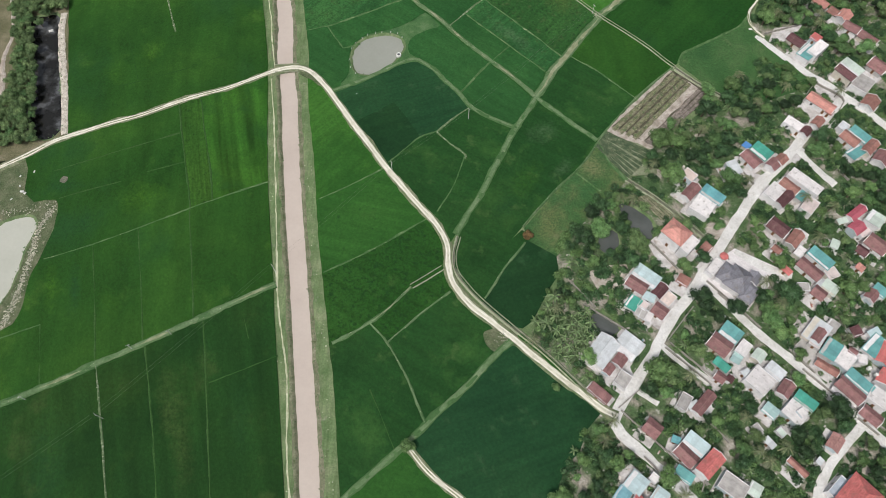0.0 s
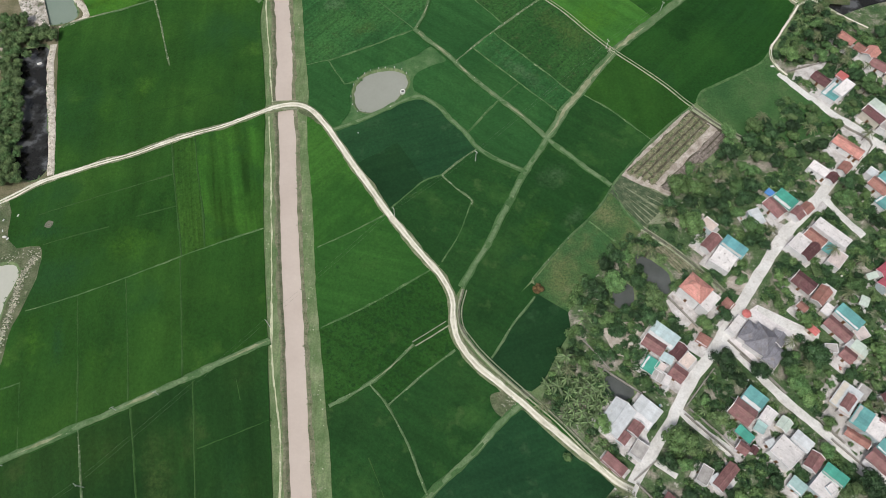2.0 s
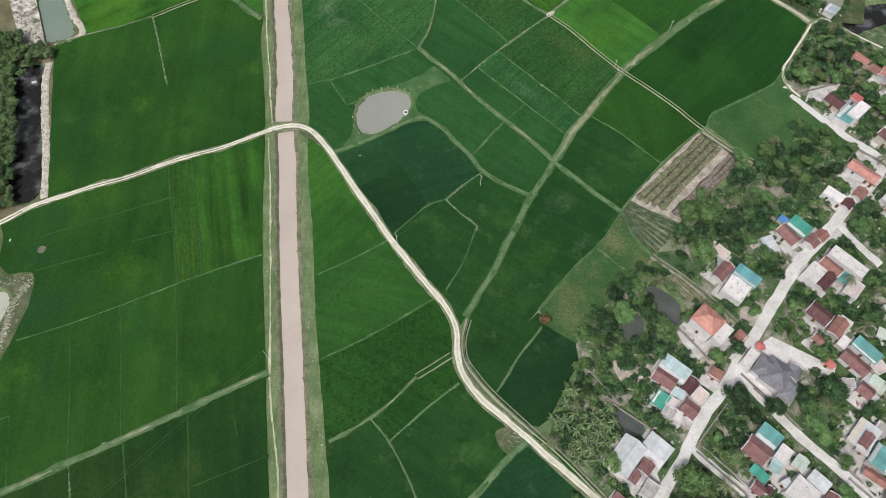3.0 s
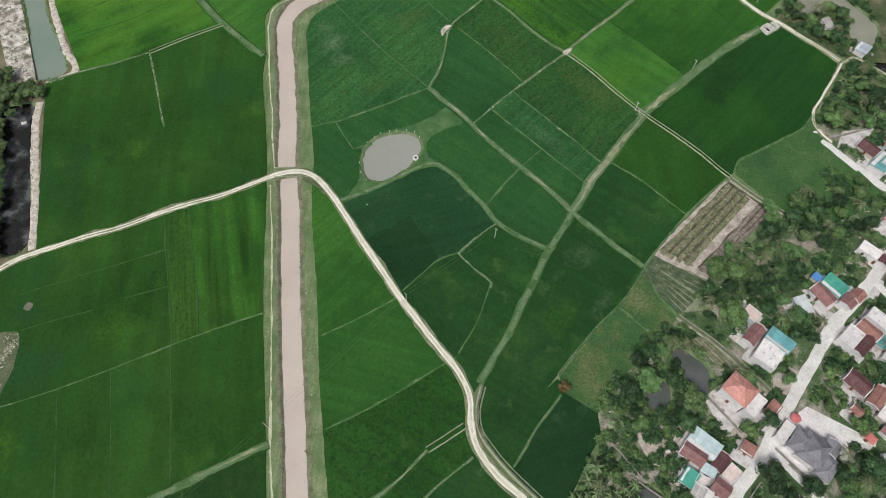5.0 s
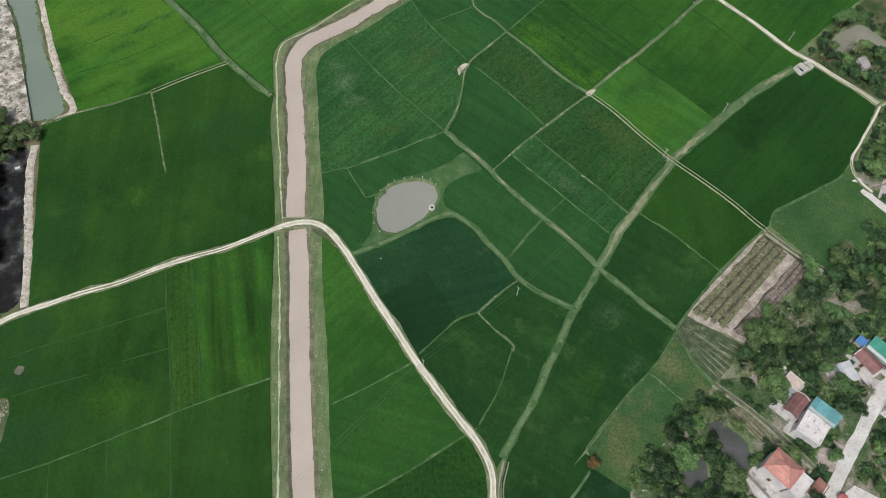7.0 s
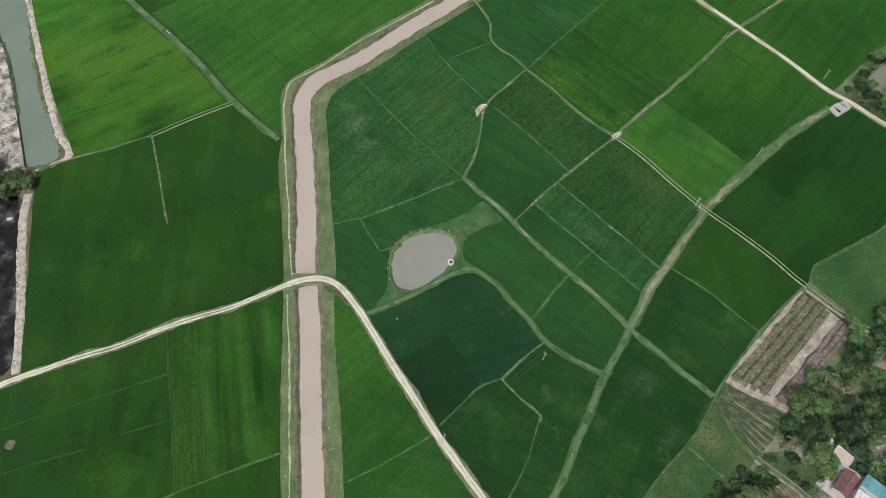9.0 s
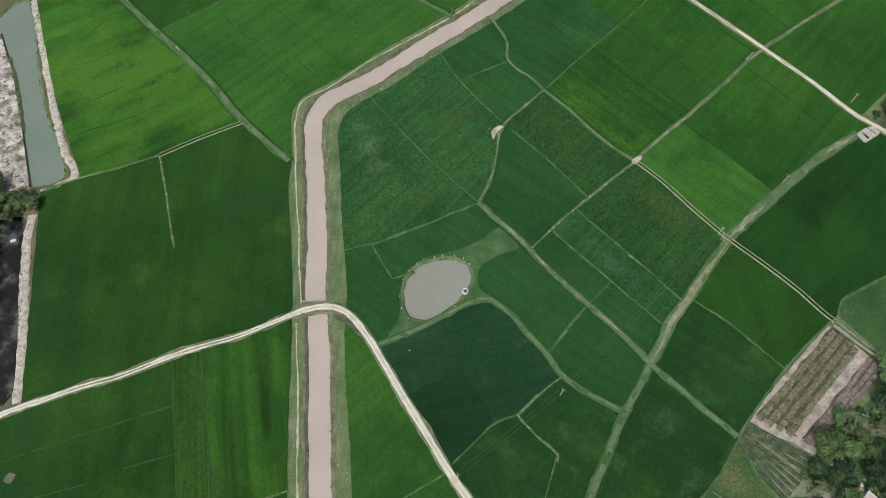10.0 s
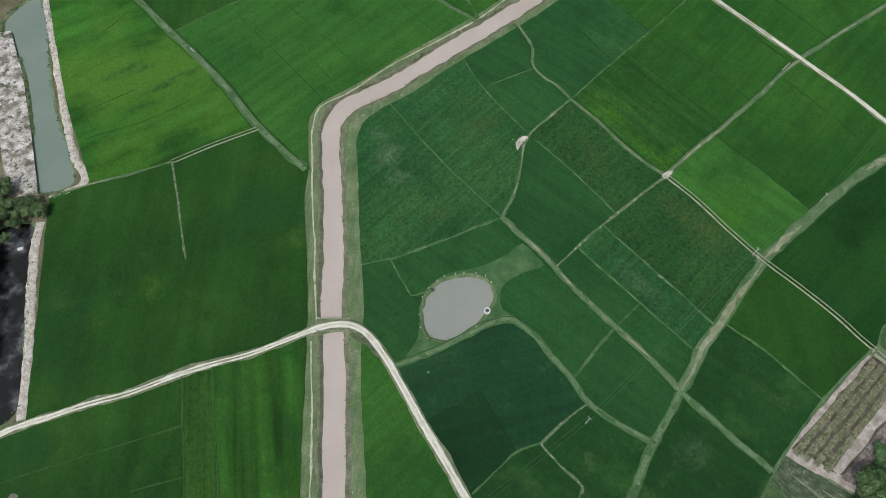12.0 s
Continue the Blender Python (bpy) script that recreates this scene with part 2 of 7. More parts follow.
M = {
    "ground": material("verge_grass", ((0.3, (0.09, 0.155, 0.062)), (0.52, (0.145, 0.205, 0.095)), (0.72, (0.215, 0.255, 0.145))), 0.16, (1.6, 0.24),
                       ((0.35, 0.6, 0.78, (0.27, 0.285, 0.2)), (1.3, 0.67, 0.75, (0.42, 0.43, 0.33))), (0.9, 0.07, 0.16), bump=(3, 0.2)),
    "lip": material("muddy_bank", ((0.3, (0.12, 0.14, 0.078)), (0.5, (0.175, 0.185, 0.117)), (0.7, (0.25, 0.25, 0.175))), 0.35, (1.8, 0.25),
                    ((0.5, 0.56, 0.68, (0.09, 0.12, 0.055)),), bump=(3, 0.2)),
    "crest": material("trodden_crest", ((0.3, (0.165, 0.2, 0.11)), (0.5, (0.245, 0.27, 0.16)), (0.7, (0.35, 0.37, 0.25))), 0.4, (2.0, 0.22), ((0.6, 0.6, 0.72, (0.14, 0.19, 0.09)),), bump=(4, 0.1)),
    "clod": material("dry_clods", ((0.3, (0.32, 0.34, 0.24)), (0.7, (0.54, 0.55, 0.43))), 0.5, (3.0, 0.2), island=0.25),
    "scree": material("pale_rubble", ((0.3, (0.27, 0.265, 0.2)), (0.7, (0.53, 0.52, 0.43))), 0.5, (3.0, 0.3), island=0.4),
    "rubble": material("rubble_ground", ((0.3, (0.06, 0.095, 0.04)), (0.5, (0.105, 0.13, 0.07)), (0.7, (0.175, 0.18, 0.115))), 0.2, (1.8, 0.4),
                       ((0.5, 0.62, 0.76, (0.32, 0.3, 0.22)), (1.1, 0.68, 0.74, (0.5, 0.48, 0.4))), bump=(3, 0.25)),
    "earth": material("village_earth", ((0.3, (0.04, 0.09, 0.033)), (0.5, (0.085, 0.135, 0.06)), (0.61, (0.28, 0.26, 0.215)), (0.78, (0.5, 0.465, 0.42))), 0.13,
                      (1.6, 0.45), ((0.5, 0.6, 0.72, (0.54, 0.51, 0.47)), (0.35, 0.57, 0.7, (0.04, 0.08, 0.03))), bump=(4, 0.15)),
    "earth_dark": material("shaded_earth", ((0.3, (0.035, 0.07, 0.025)), (0.5, (0.075, 0.1, 0.045)), (0.66, (0.16, 0.145, 0.095)), (0.8, (0.25, 0.22, 0.16))), 0.15, (1.8, 0.4), bump=(4, 0.15)),
    "dry": material("dry_grass", ((0.3, (0.09, 0.1, 0.05)), (0.5, (0.15, 0.145, 0.085)), (0.7, (0.23, 0.205, 0.14))), 0.12, (2.0, 0.4),
                    ((0.3, 0.58, 0.72, (0.1, 0.12, 0.045)),), bump=(3, 0.2)),
    "track": material("pale_gravel", ((0.3, (0.44, 0.425, 0.335)), (0.5, (0.59, 0.57, 0.465)), (0.7, (0.7, 0.685, 0.585))), 0.35, (3.0, 0.2),
                      ((0.6, 0.64, 0.76, (0.5, 0.45, 0.37)),), bump=(8, 0.05)),
    "rut": material("bleached_rut", ((0.3, (0.6, 0.585, 0.49)), (0.6, (0.77, 0.755, 0.67))), 0.3, (2.0, 0.15), ((0.5, 0.62, 0.76, (0.5, 0.47, 0.38)),), bump=(8, 0.03)),
    "patio": material("white_paving", ((0.3, (0.62, 0.585, 0.59)), (0.6, (0.74, 0.715, 0.72))), 0.4, (1.8, 0.12), ((0.6, 0.62, 0.78, (0.5, 0.46, 0.44)),), bump=(6, 0.03)),
    "shoulder": material("dusty_shoulder", ((0.3, (0.11, 0.15, 0.075)), (0.5, (0.18, 0.205, 0.12)), (0.7, (0.29, 0.295, 0.205))), 0.4, (2.5, 0.35),
                         ((0.7, 0.54, 0.66, (0.11, 0.17, 0.065)),), bump=(5, 0.15)),
    "concrete": material("road_concrete", ((0.3, (0.54, 0.53, 0.51)), (0.55, (0.67, 0.665, 0.65)), (0.75, (0.76, 0.76, 0.75))), 0.16, (1.6, 0.16),
                         ((0.5, 0.58, 0.78, (0.46, 0.43, 0.38)),), bump=(10, 0.03)),
    "grass": material("dike_grass", ((0.3, (0.048, 0.115, 0.038)), (0.55, (0.074, 0.148, 0.055)), (0.75, (0.11, 0.185, 0.082))), 0.14, (1.6, 0.22),
                      ((0.45, 0.64, 0.8, (0.17, 0.215, 0.12)),), bump=(3, 0.2)),
    "crown": material("dike_crown_grass", ((0.3, (0.085, 0.155, 0.065)), (0.55, (0.128, 0.2, 0.098)), (0.75, (0.185, 0.25, 0.14))), 0.2, (1.6, 0.24),
                      ((0.45, 0.62, 0.78, (0.23, 0.265, 0.16)),), bump=(3, 0.2)),
    "worn": material("worn_dike", ((0.3, (0.052, 0.118, 0.042)), (0.5, (0.085, 0.155, 0.064)), (0.7, (0.135, 0.195, 0.098))), 0.14, (1.6, 0.26),
                     ((0.4, 0.62, 0.76, (0.2, 0.225, 0.14)), (1.3, 0.68, 0.75, (0.42, 0.44, 0.32))), bump=(3, 0.2)),
    "stones": material("stony_bund", ((0.3, (0.07, 0.13, 0.055)), (0.7, (0.15, 0.21, 0.105))), 0.5, (2.5, 0.3),
                       ((0.9, 0.55, 0.66, (0.4, 0.43, 0.32)),), bump=(4, 0.2)),
    "thin": material("thin_bund", ((0.3, (0.044, 0.112, 0.034)), (0.5, (0.074, 0.148, 0.055)), (0.72, (0.135, 0.21, 0.095))), 0.25, (2.0, 0.35),
                     ((0.5, 0.62, 0.76, (0.28, 0.33, 0.2)),), bump=(4, 0.2)),
    "furrow": material("wet_furrow", ((0.3, (0.016, 0.058, 0.012)), (0.6, (0.022, 0.08, 0.015))), 0.3, (2.5, 0.3)),
    "rill": material("field_rill", ((0.3, (0.013, 0.045, 0.012)), (0.6, (0.02, 0.068, 0.018))), 0.3, (2.5, 0.3), ((0.5, 0.62, 0.7, (0.14, 0.22, 0.1)),)),
    "verge": material("pond_verge_grass", ((0.3, (0.042, 0.112, 0.038)), (0.52, (0.066, 0.145, 0.052)), (0.72, (0.11, 0.185, 0.085))), 0.25, (2.2, 0.25), ((0.3, 0.64, 0.78, (0.17, 0.23, 0.13)), (0.16, 0.56, 0.7, (0.05, 0.125, 0.05))), bump=(3, 0.2)),
    "channel_bed": material("silty_channel_bed", ((0.3, (0.09, 0.1, 0.07)), (0.7, (0.2, 0.2, 0.155))), 0.4, (2.5, 0.35), ((0.5, 0.6, 0.72, (0.07, 0.12, 0.05)),)),
    "faint": material("low_bund", ((0.3, (0.026, 0.08, 0.017)), (0.6, (0.046, 0.104, 0.03))), 0.12, (1.6, 0.3), ((0.3, 0.56, 0.74, (0.028, 0.09, 0.018)),), bump=(4, 0.2)),
    "yard": material("yard_cement", ((0.3, (0.38, 0.355, 0.34)), (0.52, (0.55, 0.53, 0.525)), (0.72, (0.69, 0.68, 0.685))), 0.3, (1.8, 0.2), ((0.4, 0.6, 0.75, (0.28, 0.25, 0.2)), (0.9, 0.66, 0.76, (0.12, 0.16, 0.08))), bump=(6, 0.05)),
    # grey water kept dark: shade from the trees is put into its colour
    "shaded_water": material("shaded_pool_water", ((0.3, (0.07, 0.08, 0.075)), (0.7, (0.12, 0.13, 0.125))), 0.1, (1.0, 0.05), rough=0.12, spec=0.4, bump=(3, 0.01)),
    "clutter": material("weathered_odds", ((0.3, (0.3, 0.27, 0.24)), (0.7, (0.6, 0.57, 0.54))), 0.25, (3.0, 0.3), ((0.3, 0.6, 0.66, (0.3, 0.13, 0.1)), (0.35, 0.64, 0.68, (0.2, 0.36, 0.42))), island=0.5),
    "brown_water": material("khaki_pond_water", ((0.3, (0.225, 0.232, 0.18)), (0.7, (0.285, 0.288, 0.232))), 0.08, (1.0, 0.05), rough=0.15, spec=0.4, bump=(3, 0.01)),
    "old_wall": material("old_rendered_wall", ((0.3, (0.2, 0.19, 0.165)), (0.7, (0.38, 0.36, 0.33))), 0.5, (3.0, 0.25), ((0.6, 0.6, 0.72, (0.1, 0.12, 0.07)),)),
    "lining": material("ditch_concrete", ((0.3, (0.22, 0.245, 0.165)), (0.7, (0.35, 0.375, 0.27))), 0.6, (3.0, 0.25), ((0.8, 0.6, 0.7, (0.12, 0.15, 0.07)),)),
    "footpath": material("trodden_path", ((0.3, (0.33, 0.36, 0.22)), (0.6, (0.54, 0.56, 0.4))), 0.5, (3.0, 0.3), ((0.4, 0.58, 0.7, (0.2, 0.24, 0.13)),)),
    "white_soil": material("pale_clay", ((0.3, (0.34, 0.31, 0.25)), (0.5, (0.53, 0.49, 0.425)), (0.72, (0.68, 0.64, 0.575))), 0.5, (2.0, 0.25),
                           ((0.4, 0.6, 0.72, (0.3, 0.27, 0.2)), (1.4, 0.66, 0.72, (0.1, 0.12, 0.06))), bump=(3, 0.25)),
    "crust": material("cracked_clay", ((0.36, (0.22, 0.205, 0.165)), (0.48, (0.42, 0.39, 0.345)), (0.6, (0.66, 0.625, 0.59))), 0.28, (1.5, 0.35),
                      ((0.3, 0.52, 0.62, (0.12, 0.13, 0.08)), (1.2, 0.6, 0.68, (0.06, 0.08, 0.04))), bump=(2, 0.3)),
    "plough": material("ploughed_soil", ((0.3, (0.065, 0.062, 0.042)), (0.5, (0.1, 0.094, 0.066)), (0.7, (0.19, 0.172, 0.13))), 0.3, (2.0, 0.35), bump=(3, 0.2)),
    "mauve": material("dry_stubble", ((0.3, (0.12, 0.105, 0.09)), (0.7, (0.31, 0.27, 0.24))), 0.9, (2.5, 0.5), bump=(3, 0.3)),
    "bed": material("vegetable_bed", ((0.3, (0.11, 0.125, 0.07)), (0.5, (0.19, 0.19, 0.125)), (0.7, (0.3, 0.285, 0.205))), 0.6, (2.2, 0.45),
                    ((0.5, 0.6, 0.72, (0.36, 0.34, 0.25)),), bump=(3, 0.3)),
    "bed_gap": material("trodden_weedy_soil", ((0.3, (0.13, 0.165, 0.095)), (0.5, (0.2, 0.23, 0.145)), (0.7, (0.31, 0.32, 0.23))), 0.4, (2.2, 0.4), bump=(3, 0.2)),
    "bed_dark": material("leafy_bed", ((0.3, (0.045, 0.075, 0.04)), (0.5, (0.075, 0.108, 0.06)), (0.7, (0.14, 0.165, 0.1))), 0.6, (2.2, 0.45),
                         ((1.0, 0.62, 0.7, (0.3, 0.33, 0.22)),), bump=(3, 0.3)),
    "scrub": material("weedy_plot", ((0.3, (0.032, 0.095, 0.032)), (0.47, (0.05, 0.115, 0.038)), (0.58, (0.085, 0.132, 0.05)), (0.68, (0.135, 0.155, 0.075)), (0.78, (0.165, 0.165, 0.095))), 0.12, (1.8, 0.35), ((0.3, 0.56, 0.72, (0.05, 0.12, 0.038)), (0.8, 0.6, 0.72, (0.03, 0.075, 0.024))),
                      bump=(2.5, 0.3), blots=((55, 151, 8, 7, 50, (0.165, 0.172, 0.085), 0.85), (49.9, 141.4, 6, 8, 50, (0.038, 0.112, 0.038), 0.8), (46.4, 138.2, 6, 2.4, 50, (0.125, 0.13, 0.06), 0.5), (40, 133, 8, 2, 50, (0.13, 0.125, 0.06), 0.45),
                                              (38, 126, 8, 6, 50, (0.125, 0.142, 0.058), 0.75), (44, 122, 5, 7, 50, (0.05, 0.125, 0.045), 0.8))),
    "meadow": material("green_meadow", ((0.3, (0.03, 0.09, 0.028)), (0.5, (0.046, 0.115, 0.036)), (0.7, (0.076, 0.138, 0.052))), 0.08, (1.8, 0.3), ((0.12, 0.62, 0.76, (0.11, 0.155, 0.07)), (0.5, 0.62, 0.74, (0.02, 0.06, 0.02))), bump=(2.5, 0.25)),
    "leaf_olive": material("leaf_olive", ((0.3, (0.06, 0.12, 0.045)), (0.7, (0.17, 0.245, 0.1))), 0.4, (3.0, 0.2), rough=0.55, spec=0.3, bump=(3, 0), vary=0.2, island=0.35),
    "canal_water": material("muddy_water", ((0.3, (0.49, 0.42, 0.37)), (0.7, (0.56, 0.49, 0.435))), 0.06, (1.0, 0.03), rough=0.25, spec=0.4, bump=(3.0, 0.015)),
    "pond_water": material("grey_pond_water", ((0.3, (0.275, 0.29, 0.25)), (0.7, (0.315, 0.33, 0.29))), 0.06, (1.0, 0.03), rough=0.15, spec=0.4, bump=(3, 0.01)),
    "green_water": material("green_pond_water", ((0.3, (0.19, 0.25, 0.205)), (0.7, (0.23, 0.285, 0.235))), 0.05, (1.0, 0.03), rough=0.15, spec=0.4, bump=(3, 0.01)),
    "pale_water": material("pale_pond_water", ((0.3, (0.44, 0.45, 0.39)), (0.7, (0.5, 0.51, 0.45))), 0.05, (1.0, 0.03), rough=0.15, spec=0.4, bump=(3, 0.01)),
    # the pale grey patches are sky reflection painted into the dark water colour
    "dark_water": material("dark_water_sky_patches", ((0.46, (0.014, 0.014, 0.012)), (0.53, (0.03, 0.031, 0.03)), (0.6, (0.11, 0.115, 0.12))), 0.12, (1.0, 0.1), rough=0.12, spec=0.4, bump=(3, 0.01)),
    "bark": material("bark", ((0.3, (0.09, 0.07, 0.05)), (0.7, (0.2, 0.17, 0.13))), 2.0, (8.0, 0.3)),
    "leaf_dark": material("leaf_dark", ((0.3, (0.013, 0.04, 0.016)), (0.7, (0.06, 0.122, 0.048))), 0.4, (3.0, 0.2), rough=0.55, spec=0.3, bump=(3, 0), vary=0.45, island=0.4),
    "leaf_light": material("leaf_light", ((0.3, (0.076, 0.157, 0.05)), (0.7, (0.162, 0.258, 0.096))), 0.5, (3.0, 0.2), rough=0.55, spec=0.3, bump=(3, 0), vary=0.3, island=0.35),
    "leaf_palm": material("leaf_palm", ((0.3, (0.085, 0.115, 0.05)), (0.7, (0.2, 0.225, 0.115))), 0.7, (3.0, 0.2), rough=0.5, spec=0.4, bump=(3, 0), vary=0.35, island=0.5),
    "leaf_mid": material("leaf_mid", ((0.3, (0.06, 0.138, 0.047)), (0.7, (0.14, 0.245, 0.09))), 0.4, (3.0, 0.2), rough=0.55, spec=0.3, bump=(3, 0), vary=0.3, island=0.35),
    "pale_soil": material("pale_plot_soil", ((0.3, (0.26, 0.225, 0.185)), (0.5, (0.41, 0.365, 0.32)), (0.7, (0.56, 0.51, 0.465))), 0.4, (2.0, 0.24), ((0.6, 0.62, 0.74, (0.2, 0.2, 0.12)),), bump=(3, 0.2)),
    "leaf_pale": material("leaf_pale", ((0.3, (0.2, 0.22, 0.12)), (0.7, (0.36, 0.36, 0.23))), 0.5, (3.0, 0.2), rough=0.6, bump=(3, 0), island=0.3),
    "leaf_banana": material("leaf_banana", ((0.3, (0.075, 0.135, 0.05)), (0.7, (0.17, 0.245, 0.105))), 0.7, (3.0, 0.2), rough=0.5, spec=0.4, bump=(3, 0), vary=0.55, island=0.3),
    "leaf_rust": material("leaf_rust", ((0.3, (0.1, 0.075, 0.035)), (0.7, (0.2, 0.13, 0.06))), 0.7, (3.0, 0.2), rough=0.7, bump=(3, 0), island=0.4),
    "pole": material("pole_concrete", ((0.3, (0.5, 0.5, 0.47)), (0.7, (0.66, 0.66, 0.63))), 1.0, (5.0, 0.2)),
    "wire": material("wire", ((0.3, (0.12, 0.16, 0.1)), (0.7, (0.2, 0.24, 0.18))), 1.0, (5.0, 0.1), rough=0.5),
    "dark_glass": material("window_glass", ((0.3, (0.04, 0.045, 0.05)), (0.7, (0.08, 0.085, 0.09))), 1.0, (3.0, 0.1), rough=0.08, spec=0.5, bump=(3, 0)),
    "door": material("door_wood", ((0.3, (0.12, 0.06, 0.03)), (0.7, (0.2, 0.11, 0.06))), 2.0, (8.0, 0.3), local=True),
    "frame": material("window_frame_paint", ((0.3, (0.5, 0.5, 0.48)), (0.7, (0.6, 0.6, 0.58))), 2.0, (8.0, 0.1), local=True),
    "foam": material("white_plastic", ((0.3, (0.7, 0.7, 0.67)), (0.7, (0.8, 0.8, 0.78))), 2.0, (8.0, 0.1), local=True),
}


def roof_paint(name, c, dirt=0.25, tile=True):
    dark = tuple(v * (1 - dirt) for v in c)
    light = tuple(min(0.85, v * 1.12 + 0.015) for v in c)
    stain = (0.16, 0.13, 0.1) if tile else (0.3, 0.24, 0.19)
    return material("roof_" + name, ((0.3, dark), (0.5, c), (0.72, light)), 0.45, (2.2, 0.26 if tile else 0.1), ((0.55, 0.55 if tile else 0.62, 0.74 if tile else 0.85, stain), *(((0.8, 0.57, 0.68, (0.3, 0.28, 0.265)), (0.25, 0.55, 0.72, (0.48, 0.44, 0.43))) if name in ("grey", "white", "pinkwhite", "peach") else ())),
                    (0.35, 3.2, 0.16 if tile else 0.07), 0.75 if tile else 0.45, 0.3, (5.0, 0.06 if tile else 0.02), local=True, vary=0.14)


ROOF = {k: roof_paint(k, c, d, t) for k, c, d, t in (
    ("orange", (0.5, 0.24, 0.205), 0.2, True), ("rust", (0.31, 0.155, 0.13), 0.32, True), ("maroon", (0.25, 0.13, 0.128), 0.32, True),
    ("darkmaroon", (0.125, 0.058, 0.062), 0.25, True), ("red", (0.54, 0.165, 0.155), 0.15, True), ("crimson", (0.42, 0.105, 0.14), 0.2, True),
    ("pink", (0.4, 0.22, 0.2), 0.25, True), ("slate", (0.22, 0.22, 0.25), 0.2, True),
    ("teal", (0.13, 0.335, 0.33), 0.15, False), ("jade", (0.07, 0.325, 0.25), 0.15, False), ("teal2", (0.13, 0.34, 0.37), 0.15, False), ("paleteal", (0.36, 0.52, 0.51), 0.15, False),
    ("blue", (0.16, 0.33, 0.38), 0.2, False), ("cobalt", (0.1, 0.27, 0.6), 0.1, False), ("paleblue", (0.46, 0.58, 0.6), 0.12, False),
    ("bluegrey", (0.4, 0.46, 0.52), 0.15, False), ("palegreen", (0.5, 0.58, 0.52), 0.15, False), ("palegrey", (0.54, 0.57, 0.59), 0.15, False),
    ("grey", (0.4, 0.385, 0.37), 0.3, False), ("white", (0.7, 0.675, 0.67), 0.16, False), ("peach", (0.62, 0.52, 0.475), 0.15, False),
    ("pinkwhite", (0.66, 0.57, 0.55), 0.2, False))}
PLASTER = [material("plaster_" + k, ((0.3, tuple(v * 0.8 for v in c)), (0.7, c)), 0.5, (3.0, 0.12), ((0.6, 0.62, 0.8, (0.35, 0.32, 0.27)),), local=True, vary=0.08)
           for k, c in (("white", (0.76, 0.755, 0.765)), ("cream", (0.64, 0.6, 0.52)), ("grey", (0.52, 0.51, 0.5)), ("blue", (0.5, 0.58, 0.62)))]


# ---- mesh helpers ----
def mesh_of(bm, name, mat, smooth=False):
    me = bpy.data.meshes.new(name)
    bm.to_mesh(me)
    bm.free()
    me.materials.append(mat)
    if smooth:
        for f in me.polygons:
            f.use_smooth = True
    return me


def thing(name, bm, mat, label, category, group="", kind="", smooth=False):
    return tagged(new(name, mesh_of(bm, name, mat, smooth)), label, category, group, kind)


def part(name, bm, mat, parent, label="", smooth=False):
    ob = new(name, mesh_of(bm, name, mat, smooth))
    ob.parent = parent
    return tagged(ob, label)


def box(bm, x0, x1, y0, y1, z0, z1, slope=0.0):
    """A block; slope lifts its top and bottom at y1."""
    v = [bm.verts.new((x, y, z + (slope if y == y1 and z == z1 else 0))) for z in (z0, z1) for y in (y0, y1) for x in (x0, x1)]
    for f in ((0, 2, 3, 1), (4, 5, 7, 6), (0, 1, 5, 4), (2, 6, 7, 3), (0, 4, 6, 2), (1, 3, 7, 5)):
        bm.faces.new([v[k] for k in f])
    return v


def tube(bm, a, b, r0, r1, sides=6, cap=True):
    a, b = Vector(a), Vector(b)
    q = (b - a).to_track_quat("Z", "Y").to_matrix()
    rings = []
    for c, r in ((a, r0), (b, r1)):
        rings.append([bm.verts.new(c + q @ Vector((r * math.cos(k * 2 * math.pi / sides), r * math.sin(k * 2 * math.pi / sides), 0))) for k in range(sides)])
    for k in range(sides):
        bm.faces.new((rings[0][k], rings[0][(k + 1) % sides], rings[1][(k + 1) % sides], rings[1][k]))
    if cap:
        bm.faces.new(rings[1])


from mathutils import geometry


def catmull(points, step=2.0):
    """Smooth line through the points, sampled about every step metres."""
    p = [np.array(q, float) for q in points]
    p = [2 * p[0] - p[1]] + p + [2 * p[-1] - p[-2]]
    made = []
    for i in range(1, len(p) - 2):
        a, b, c, d = p[i - 1:i + 3]
        d0, d1, d2 = (np.hypot(*(v - u)) + 1e-9 for u, v in ((a, b), (b, c), (c, d)))
        m1 = ((b - a) / d0 * d1 + (c - b) / d1 * d0) / (d0 + d1) * d1
        m2 = ((c - b) / d1 * d2 + (d - c) / d2 * d1) / (d1 + d2) * d1
        n = max(1, int(d1 / step))
        for k in range(n):
            u = k / n
            made.append((2 * u ** 3 - 3 * u * u + 1) * b + (u ** 3 - 2 * u * u + u) * m1 + (3 * u * u - 2 * u ** 3) * c + (u ** 3 - u * u) * m2)
    made.append(p[-2])
    return np.array(made)


